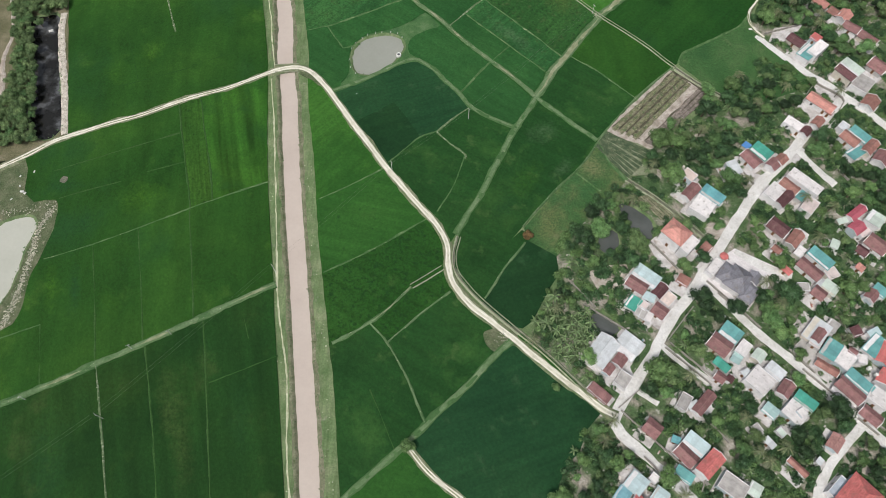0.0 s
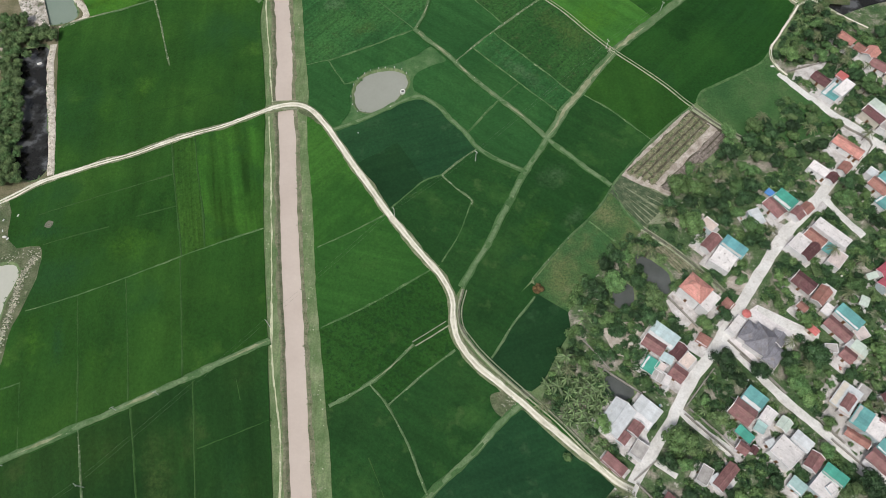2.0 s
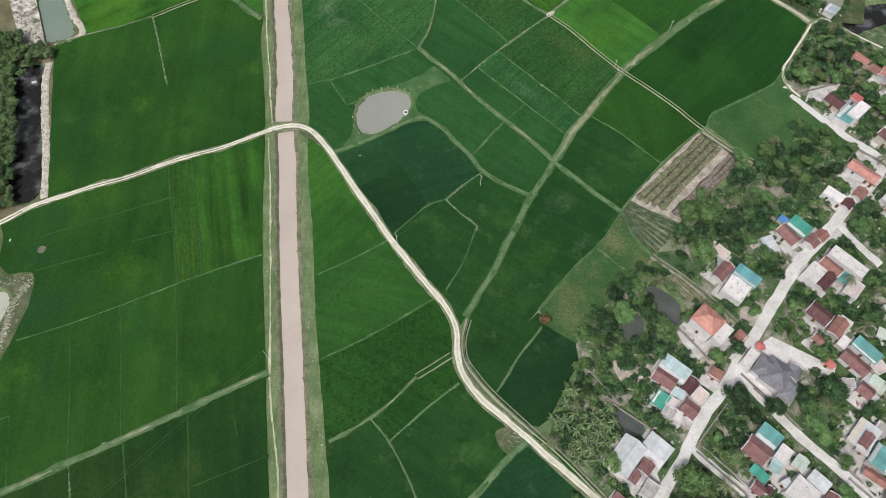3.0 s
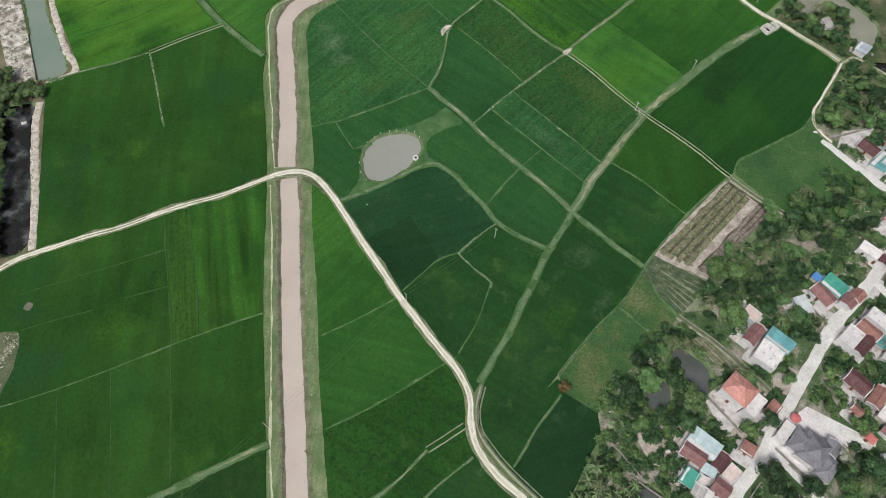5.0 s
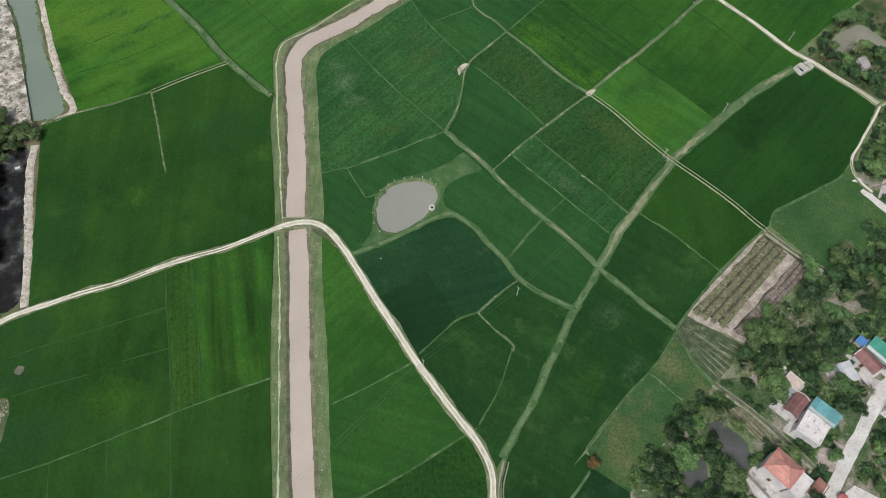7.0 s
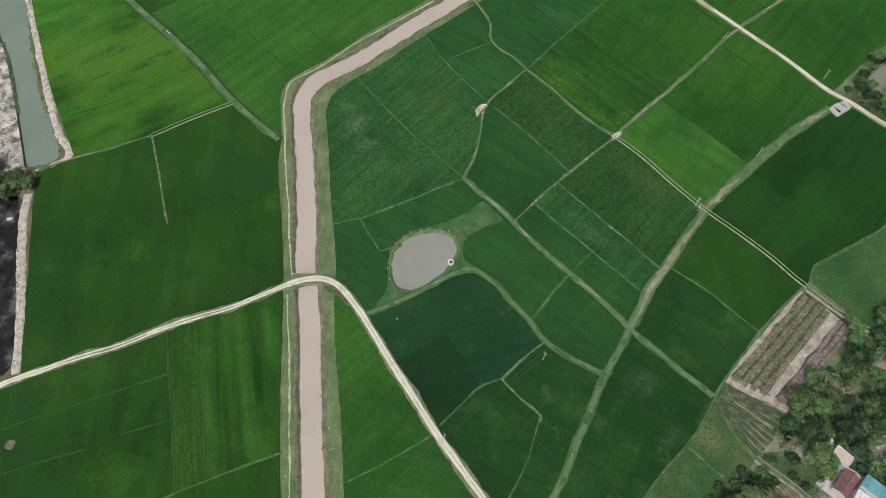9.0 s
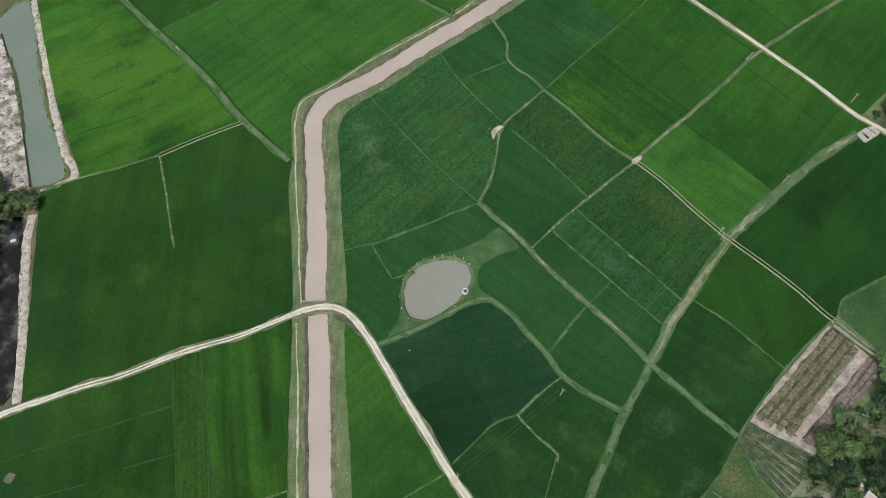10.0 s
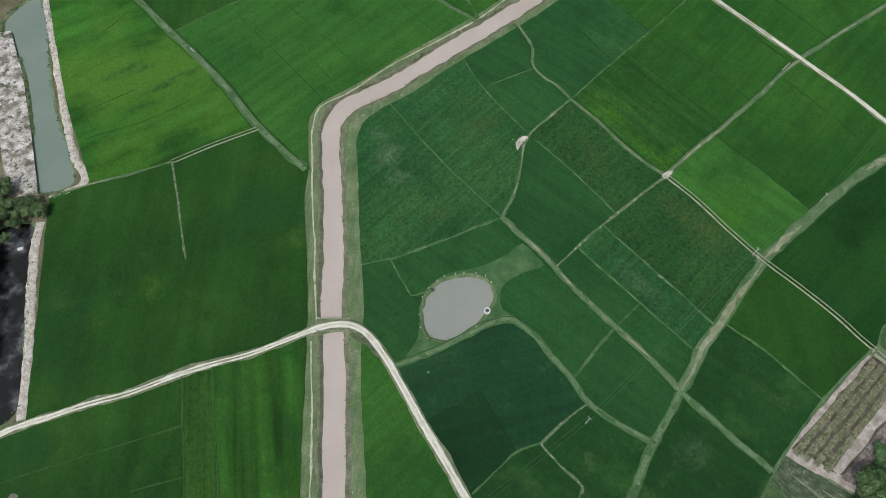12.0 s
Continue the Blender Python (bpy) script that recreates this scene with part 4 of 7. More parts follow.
dike("thin", 1.1, [(6, 184.2), (11.1, 191.7), (17.5, 199.6)])
dike("stones", 0.8, [(10.1, 177.5), (3.1, 171.8), (-3.4, 165.2)])
dike("thin", 0.7, [(-3.4, 165.2), (-9.7, 162.5), (-14.7, 157.4), (-21, 150.9)])
dike("stones", 0.8, [(-3.4, 165.2), (1.6, 159.8), (7.4, 153.5), (7.2, 153.2)])
dike("thin", 0.7, [(7.2, 154.2), (2.9, 140.7), (-2.4, 130.6)])
edge("b", 0, [(-9.7, 162.5), (-14.5, 170.4), (-20.3, 178.5)])
edge("b", 0, [(-20.3, 178.5), (-32.2, 170.5), (-34.1, 169.3)])
dike("thin", 1.1, [(-58.1, 213.8), (-48.2, 217.2), (-31.6, 225.6), (-16.6, 233.7)])
dike("thin", 0.8, [(-49.8, 216.3), (-43.5, 206.9), (-42.2, 205), (-40.5, 205.5), (-35.7, 207.7)])
dike("thin", 0.6, [(-56.5, 275.2), (-37.3, 253.5), (-16.6, 233.7)])
dike("thin", 0.6, [(-32.8, 297.4), (-26.2, 286.4), (-9, 266.5)])
dike("thin", 0.7, [(-22.2, 286.7), (-7.7, 295.1)])
dike("rill", 0.6, [(0.2, 325), (20.3, 300.6)])
dike("rill", 0.6, [(12, 339.3), (34.2, 316.1)])
dike("rill", 0.6, [(25.5, 305), (56.6, 275.7)])
dike("rill", 0.6, [(34.2, 316.1), (60.4, 293.7), (67.3, 286.3)])
dike("rill", 0.6, [(58.1, 330.8), (83.6, 305.4)])
dike("rill", 0.6, [(53.3, 271.2), (67.4, 257.7), (81.4, 243.4)])
dike("rill", 0.6, [(79.5, 297.8), (93.5, 282.9), (104.9, 268.6)])
dike("rill", 0.6, [(66.8, 353.2), (99.5, 317.4)])
dike("thin", 1, [(48.7, 204.2), (62.8, 193.9), (74.7, 182.3)])
# west of the canal
dike("worn", 2.8, [(-56.6, 101.2), (-65.2, 96.7), (-75.7, 90.7), (-89.3, 83.3), (-105.9, 74.5), (-121.9, 65.9), (-137.6, 58.2), (-191.5, 31.8)], "b")
dike("thin", 0.6, [(-64.2, 141.5), (-78.9, 135.2), (-92.1, 129), (-106.7, 121.8), (-121.9, 114.5), (-137.4, 108.3)])
dike("faint", 0.6, [(-138.4, 132.4), (-131, 135.5), (-117.8, 140.1)])
dike("faint", 0.6, [(-121.9, 114.5), (-117, 96.2), (-111.1, 71.9)])
dike("stones", 0.7, [(-110.8, 71.9), (-105.3, 54.9), (-98.1, 31.4), (-83.5, -16.4)], "b")
dike("faint", 0.6, [(-107.6, 121.3), (-102.3, 100.7), (-97.2, 79.2)])
dike("faint", 0.7, [(-96.7, 79.3), (-90.4, 58.7), (-83.1, 31.8), (-70, -16.5)], "b")
dike("faint", 0.6, [(-91, 129), (-86.2, 107.4), (-82.1, 87.8)])
dike("faint", 0.6, [(-79.2, 89.1), (-73.6, 62.7), (-67.4, 32.1), (-57.5, -16.9)], "b")
dike("faint", 0.8, [(-103.4, 175.6), (-98.7, 158.4), (-94.6, 144), (-90.6, 129)])
dike("faint", 0.7, [(-95.4, 179), (-90.1, 159), (-85.9, 144.7), (-83.4, 133)])
dike("faint", 0.6, [(-132.1, 84.8), (-126.7, 63.6)])
dike("faint", 0.5, [(-73.5, 66.7), (-63.4, 71.2), (-52.7, 76.1)])
dike("thin", 0.6, [(-144, 79.7), (-132.1, 84.8)])
dike("worn", 1.1, [(-158.9, 229.4), (-149.9, 234.4), (-136.8, 239.8), (-124.5, 245.8)])
dike("channel", 1.4, [(-124.5, 245.8), (-112.3, 253.8), (-99.1, 261.4)])
dike("grass", 3.6, [(-80.4, 246.6), (-89.7, 253.6), (-99.3, 262.1), (-113.9, 277.8), (-128.2, 291.5), (-138.8, 300.6), (-155.7, 316.1), (-244.1, 397.2)], "b")
dike("stones", 0.8, [(-124.5, 245.8), (-121, 236.8), (-115.6, 222.7), (-111.2, 211.3)])
dike("thin", 0.8, [(-138.4, 301.5), (-122.4, 315.5), (-116.8, 319.4), (-13.4, 391.4)], "b")
dike("furrow", 0.35, [(-131.5, 181.9), (-119.7, 186.2), (-104.7, 192.1), (-88.1, 200.2), (-72.6, 202.9)])
dike("furrow", 0.3, [(-131.3, 211.6), (-126.2, 199), (-121.5, 186.9)])
dike("furrow", 0.3, [(-122.3, 170.3), (-123.1, 175.9)])
dike("furrow", 0.35, [(-155.8, 252), (-135.6, 262.6), (-117.5, 276.8)])
dike("furrow", 0.35, [(-160.4, 262.2), (-145, 273.7)])
dike("furrow", 0.3, [(-168.4, 277.5), (-144.9, 296.3)])
dike("furrow", 0.3, [(-172.5, 284.6), (-157, 309.7)])
dike("furrow", 0.3, [(-116.2, 310.6), (-98, 293.3), (-81.2, 276.8)])
dike("furrow", 0.3, [(-102.1, 320.7), (-82.6, 302.3)])
dike("furrow", 0.35, [(-87.3, 308), (-66.5, 287.1)])
dike("furrow", 0.3, [(-59.4, 324.3), (-43.8, 308.6)])
dike("furrow", 0.3, [(-84.4, 290.7), (-77, 282.9)])
dike("worn", 2.0, [(-29.4, 315.8), (-33, 318.4), (-38.6, 321.6), (-44, 325.9), (-68, 347)], "b")
dike("thin", 1.0, [(-28.6, 317.2), (-30.8, 322.4), (-36, 330), (-58, 352)], "b")
dike("faint", 0.7, [(-143.1, 143.9), (-122.3, 152.8), (-100.3, 162)])
dike("faint", 0.6, [(-109.3, 144.5), (-96.3, 149.1)])
dike("faint", 0.5, [(-65.5, 88.4), (-63, 81.6)])
dike("drain", 0.5, [(-79.2, 246.3), (-88.7, 254.4), (-98.3, 262.8), (-112.7, 278.7), (-127.2, 292.4), (-137.7, 301.5), (-154.2, 316.3)])
# south of the track
dike("grass", 2.8, [(23.2, 82.9), (18.5, 78.5), (9.3, 68.2), (-0.4, 59), (-8.1, 51), (-14.7, 45), (-27.5, 33), (-29.6, 31)])
dike("channel", 1.7, [(0.1, 108.7), (-5.4, 104.8), (-10.5, 101.3)])
dike("worn", 1.3, [(-10.5, 101.3), (-17.4, 93.6), (-23.6, 88.2), (-35.5, 80.5)])
dike("worn", 0.8, [(2.8, 99.8), (-7.8, 90.8), (-17.6, 81.3)])
dike("worn", 0.8, [(-23.6, 87.8), (-17.6, 81.3), (-12.6, 73.3), (-4.4, 55.8)])
dike("faint", 0.4, [(-22.1, 65.7), (-13.1, 46.7)])
dike("thin", 0.7, [(-40.8, 105.7), (-23.3, 115.9), (-6.3, 127.4)])
dike("thin", 0.6, [(-45.2, 134.6), (-34, 140.9), (-23.1, 148)])
dike("worn", 0.8, [(14.5, 97.4), (20.8, 108), (28.9, 119)])
dike("worn", 0.6, [(28.1, 125.3), (38.8, 138.8), (52.2, 153.7), (57.7, 162.2)])
dike("channel", 1.3, [(5.5, 120.7), (4, 112.9), (4.8, 107.6), (8.4, 102.4), (23.3, 88), (33.2, 79.7), (48.7, 64.4)])
dike("channel", 1.4, [(91.5, 198.4), (100.6, 190.2), (107.6, 185.4)])
dike("channel", 1.5, [(66.8, 146), (77.7, 137.4), (85.9, 129.5), (92, 122.9)])
dike("grass", 1.1, [(57.7, 162.2), (61.6, 152.7), (67.2, 145.5)])
# borders of the fields towards trees and village
edge("b", 0, [(30, 122.4), (39.6, 113.8), (39.9, 108.5), (35.6, 100), (31.9, 92.8), (27, 87.3), (23.3, 88)])
edge("b", 0, [(64.1, 145.9), (58.3, 138.1), (51.5, 129.8), (45.8, 119.5), (39.6, 113.8)])
edge("b", 0, [(49.2, 58.1), (46.3, 54.8), (43.2, 47.9), (38.6, 42.8), (35.6, 34.3), (22.3, -3.4)], "b")
edge("b", 0, [(-157.8, 221.6), (-141.9, 158.5)])
edge("b", 0, [(-159.5, 229), (-148.1, 234.9)])
edge("b", 0, [(-148.1, 234.9), (-153.4, 244.1), (-164.6, 263), (-174.7, 283.4), (-187.8, 311.4), (-234.4, 411)], "b")
edge("b", 0, [(-155.6, 149.8), (-153, 144.5), (-150.6, 133.8), (-147.1, 130.8), (-139.8, 132.4), (-138.4, 130.6), (-137.2, 123.7), (-138.5, 110.4), (-140.4, 99.8), (-139.9, 90.6), (-141.4, 84.6), (-144.7, 82), (-188.9, 39.9)], "b")
edge("b", 0, [(-159.2, 227.9), (-157.7, 219.3)])
edge("b", 0, [(-157.8, 221.6), (-159.2, 227.9)])
dike("thin", 0.9, [(92.8, 201.2), (93.6, 203.6), (95.1, 206.3), (99.3, 208.9), (107.2, 213.4), (116.3, 218.8), (122.3, 223.2), (125.6, 227.7)])
edge("b", 0, [(129.1, 233), (142.9, 240.9)])
edge("b", 0, [(93.7, 197.6), (102.9, 190.8), (121.4, 194.2), (139, 203.3)])
edge("b", 0, [(128.2, 213.3), (145.7, 192.1)])
edge("b", 0, [(112.4, 269.1), (116, 272.2), (120, 275.6)])
edge("b", 0, [(113.9, 275), (120.7, 282.1), (140, 300.5), (212.4, 369.5)], "b")
# patches
patch("pond_verge", [(-41.7, 185.9), (-39.1, 191.9), (-39.6, 201.4), (-37.7, 207.9), (-31.4, 213.3), (-24.4, 215.4), (-14, 221.4), (-9.8, 225.2), (-6.3, 221.8), (-3.3, 218.2), (-8.7, 215.5), (-15.6, 209.7), (-15.2, 202.9), (-11.3, 200.7), (-19.2, 197.5), (-29.8, 191.4), (-38.4, 186.4)])
patch("plough", [(90.2, 197.4), (104.4, 186.2), (77.6, 160.9), (61.9, 168.3)])
dike("thin", 0.7, [(48.6, 148.2), (57.4, 140.2)])
patch("beds", [(61.6, 168.2), (78.1, 160.1), (78.7, 148.7), (68, 147.3), (57, 161.9)])
patch("scrub", [(28.6, 124.9), (33.6, 131.2), (39.2, 138.4), (46.2, 146.2), (52.6, 153.4), (57.2, 160.6), (66.7, 145), (51.5, 129.8), (39.6, 113.8), (29.4, 120.1)])
patch("meadow", [(93.3, 200.6), (95.6, 205.8), (99.6, 208.3), (107.5, 212.8), (116.6, 218.2), (122.5, 222.6), (125.2, 225.5), (125.4, 222.8), (127.6, 217.9), (130.2, 214.2), (145.7, 192.1), (119, 180.2), (107.6, 185.4)])
VILLAGE = [(50.1, 59.3), (29.7, 83.8), (38.9, 100.1), (39.6, 113.8), (56.3, 139.2), (67.2, 145.5), (76.9, 158.1), (107.6, 185.4), (128.2, 213.3), (126.6, 224), (146.3, 240.5), (191.6, 258.6), (255.6, 209.7), (159.5, 18.8), (34.2, 23.7), (38.6, 42.8), (48.2, 57.5)]
WESTLAND = [(-203.5, 140.7), (-157.8, 146.8), (-155.3, 148.8), (-145, 157.6), (-141.9, 158.5), (-157, 218.5), (-159.2, 227.9), (-147.9, 234.5), (-153.4, 244.1), (-164.6, 263), (-174.7, 283.4), (-187.8, 311.4), (-210.7, 359.1), (-277.4, 338.1)]
WESTBANK = [(-194.1, 143.4), (-155.3, 148.8), (-153, 144.5), (-150.6, 133.8), (-147.1, 130.8), (-139.8, 132.4), (-138.4, 130.6), (-137.2, 123.7), (-138.5, 110.4), (-140.4, 99.8), (-139.9, 90.6), (-141.4, 84.6), (-147.7, 79.6), (-171.5, 79)]
POND_ROUND = [(-37.9, 199.2), (-37.6, 204.6), (-34.6, 209.4), (-29.7, 211.8), (-23.8, 212.7), (-19.5, 210.6), (-18, 207.1), (-19.6, 202.4), (-23, 197.7), (-26.8, 193.9), (-31.6, 192.4), (-35.4, 193.2)]
POND_NORTH = [(-200.7, 303.7), (-193.3, 313.8), (-189.8, 309.4), (-180.1, 286.4), (-169.8, 263.2), (-157.3, 242.5), (-154.6, 235.8), (-157.3, 232.9), (-162.3, 231.4), (-174.5, 256.9), (-186, 280.6)]
POND_WEST = [(-174.6, 120.8), (-156.5, 121.4), (-152.2, 123.8), (-145.8, 124.4), (-144.2, 122.4), (-144.5, 117.9), (-145.6, 112.4), (-145.7, 104.9), (-146.5, 97.5), (-148, 92.5), (-158.4, 71.9)]
DITCH_WEST = [(-169.8, 217.8), (-163.4, 219.7), (-157.4, 202.4), (-151.6, 182.1), (-146.8, 162), (-149, 158.4), (-154.5, 159.1), (-163.5, 189.3)]
POND_NE = [(129.8, 280.3), (138.4, 291.5), (143.4, 294.2), (154.7, 283.4), (160.7, 273.9), (151.6, 259.5), (149.3, 269.8), (151.6, 279.7), (143.5, 284.5), (138.3, 280.7), (133.5, 279)]
POND_NE2 = [(153.4, 256.9), (164.2, 263.6), (178.7, 265.8), (179.3, 250.4), (164.9, 242.4), (158.6, 249.5)]
NE_LAND = [(119.4, 273.3), (127.6, 283.7), (140.9, 299.6), (154.1, 312.4), (175.5, 297.8), (163.6, 254.2), (147, 254.7), (135.7, 260.8)]
POND_A = [(63.4, 136.2), (69.3, 133.6), (74.7, 127.3), (73.1, 121.6), (70.2, 122.6), (64.9, 130.4)]
POND_B = [(56.2, 123.4), (60.4, 125.1), (62.1, 121.3), (58.6, 115.7), (55.2, 117.8)]
POND_C = [(51, 93.4), (59, 87.7), (56, 85.6), (49.8, 90)]
WHITE_BANK = [(-190.2, 314.2), (-179.6, 291.7), (-176, 284.1), (-165.9, 262.6), (-156.4, 244.8), (-150.6, 235.8), (-154.3, 232.1), (-159.4, 228.8)]
PALE_BANK = [(-159.5, 220.3), (-157.6, 209.8), (-152.5, 191.6), (-147.1, 174.4), (-143.7, 160)]
CRUST = [(-203.8, 295.1), (-197.2, 297), (-186.1, 278.1), (-174.7, 254.6), (-163.5, 230.1), (-172.6, 228.3), (-186.8, 256)]
WESTPATH = [(-185.2, 233.5), (-179.8, 218.9), (-177.2, 208.8), (-177, 194.1), (-173.6, 182.9), (-173, 169.4)]

# ---- ground: one sheet to the horizon, cut by the canal and the ponds ----
canal = catmull(CANAL, 1.6)
tan = np.gradient(canal, axis=0)
tan /= np.hypot(tan[:, 0], tan[:, 1])[:, None]
side = np.stack([-tan[:, 1], tan[:, 0]], 1)
HALF = 2.7


def shore(s, d):
    """The waterline on side s, d outwards: nearly straight south of the bridge, ragged north of it."""
    return canal + side * np.array([[s * (HALF + d + (0.75 * wobble(x, y, 3.6, s) + 0.6 * wobble(x, y, 11, s + 5)) * min(0.95, max(0.38, (y - 170) / 40)))] for x, y in canal])


PONDS = [(POND_ROUND, "pond_water", "round grey fish pond"), (POND_NORTH, "green_water", "long green pond behind pale clay banks"),
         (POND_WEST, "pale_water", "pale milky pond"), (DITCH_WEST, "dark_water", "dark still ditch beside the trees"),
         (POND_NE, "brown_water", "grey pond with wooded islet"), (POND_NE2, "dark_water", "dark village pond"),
         (POND_A, "shaded_water", "small pond between trees"), (POND_B, "shaded_water", "small pond between trees"), (POND_C, "shaded_water", "walled dark tank")]
verts, zs, links = [], [], []


def chain(points, z, loop=False):
    n = len(verts)
    verts.extend(Vector(p) for p in points)
    zs.extend([z] * len(points))
    links.extend((n + k, n + k + 1) for k in range(len(points) - 1))
    if loop:
        links.append((n + len(points) - 1, n))


shores = [(shore(1, 1.3), 0), (shore(1, -1.0), -1.2), (shore(-1, -1.0), -1.2), (shore(-1, 1.3), 0)]
for line, z in shores:
    chain(line, z)
rings = [closed(p, 1.5) for p, *_ in PONDS]
for ring in rings:
    rag = ring + np.array([(0.5 * wobble(x, y, 2.0, 1), 0.5 * wobble(x, y, 2.0, 2)) for x, y in ring])
    chain(grow(rag, 0.9), 0, True)
    chain(grow(rag, -0.8), -1.2, True)
wet = np.vstack([canal] + rings)
for gx in range(-330, 300, 11):
    for gy in range(-110, 480, 11):
        q = np.array((gx, gy))
        if np.min(np.hypot(*(wet - q).T)) > 6 and not any(inside(q, r) for r in rings):
            verts.append(Vector(q)), zs.append(0.02 * wobble(gx, gy, 7))
chain([(-2600, -2600), (2600, -2600), (2600, 2600), (-2600, 2600)], 0, True)
cdt = geometry.delaunay_2d_cdt(verts, links, [], 0, 1e-4)
bm = bmesh.new()
vs = [bm.verts.new((v.x, v.y, zs[o[0]] if o else 0.0)) for v, o in zip(cdt[0], cdt[3])]
for f in cdt[2]:
    bm.faces.new([vs[k] for k in f])
bmesh.ops.recalc_face_normals(bm, faces=bm.faces)
if sum(f.normal.z for f in bm.faces) < 0:
    bmesh.ops.reverse_faces(bm, faces=bm.faces)
thing("ground", bm, M["ground"], "flat farmland with grassy verges and canal banks", "ground", "", "structure")

bm = bmesh.new()
rows = [[bm.verts.new((*a, -0.45)), bm.verts.new((*b, -0.45))] for a, b in zip(shore(1, 0.6), shore(-1, 0.6))]
for a, b in zip(rows[:-1], rows[1:]):
    bm.faces.new((a[0], a[1], b[1], b[0]))
bmesh.ops.recalc_face_normals(bm, faces=bm.faces)
if sum(f.normal.z for f in bm.faces) < 0:
    bmesh.ops.reverse_faces(bm, faces=bm.faces)
thing("water", bm, M["canal_water"], "muddy beige canal water between grassy banks", "canal", "", "structure")
for ring, (p, mat, label) in zip(rings, PONDS):
    thing("water", sheet(grow(ring, 0.8), -0.55), M[mat], label + " with still water", "pond", "", "structure")

for s, reach in ((1, 2.1), (-1, 1.9)):
    bm = bmesh.new()
    cols = [shore(s, 0.12), shore(s, 1.3), shore(s, reach)]
    cols[2] = cols[2] + side * np.array([[s * (0.7 * wobble(x, y, 5.0, s + 11) + 0.4 * wobble(x, y, 1.8, s))] for x, y in cols[2]])
    rows = [[bm.verts.new((*q, z)) for q, z in zip(trio, (-0.575, 0.04, 0.05))] for trio in zip(*cols)]
    for a, b in zip(rows[:-1], rows[1:]):
        for k in range(2):
            bm.faces.new((a[k], a[k + 1], b[k + 1], b[k]) if s < 0 else (a[k + 1], a[k], b[k], b[k + 1]))
    thing("canal_bank", bm, M["lip"], "brown trampled mud and thin grass along the canal", "bank", "", "structure")

# ---- land that is not paddy ----
for ring, mat, label in ((VILLAGE, "earth", "bare earth and grass of the village plots"), (WESTLAND, "dry", "dry grassland west of the ditch"),
                         (WESTBANK, "rubble", "rough ground round the pale pond"), (NE_LAND, "earth_dark", "shady weedy ground round the far pond"), (VERGE[0], "verge", "uneven grass verge round the fish pond")):
    ring = closed(ring, 4.0) if mat == "earth" else np.array(ring)
    holes = [r for r in rings if inside(r.mean(0), ring)]
    VOID.append(ring)
    # cut round the ponds that lie inside
    pts, faces = [Vector(q) for q in ring], [list(range(len(ring)))]
    lines = []
    for r in holes:
        n = len(pts)
        r = grow(r, 1.1)
        pts += [Vector(q) for q in r]
        lines += [(n + k, n + (k + 1) % len(r)) for k in range(len(r))]
    out = geometry.delaunay_2d_cdt(pts, lines, faces, 1, 1e-4)
    bm = bmesh.new()
    vs = [bm.verts.new((v.x, v.y, 0.05)) for v in out[0]]
    for f in out[2]:
        mid = np.mean([out[0][k] for k in f], 0)
        if not any(inside(mid, grow(r, 1.05)) for r in holes):
            bm.faces.new([vs[k] for k in f])
    bmesh.ops.recalc_face_normals(bm, faces=bm.faces)
    if sum(f.normal.z for f in bm.faces) < 0:
        bmesh.ops.reverse_faces(bm, faces=bm.faces)
    thing("ground", bm, M[mat], label, "ground", "", "structure")

for line, w, mat, label in ((WHITE_BANK, 1.7, "white_soil", "pale clay bank of the long pond"), (PALE_BANK, 1.7, "white_soil", "pale clay bank of the dark ditch"),
                            (WESTPATH, 0.9, "pale_soil", "pale track through dry grass")):
    thing("clay_bank", ribbon(catmull(line, 1.5), (-w / 2 - 0.5, -w / 2, -w / 4, w / 4, w / 2, w / 2 + 0.5), (0, 0.24, 0.33, 0.33, 0.25, 0), 0.4, 3.3), M[mat], label, "bank")
thing("clay_flat", sheet(CRUST, 0.22, 2.5, 0.25, 0.3), M["crust"], "cracked white clay spread beside the pond", "bank")

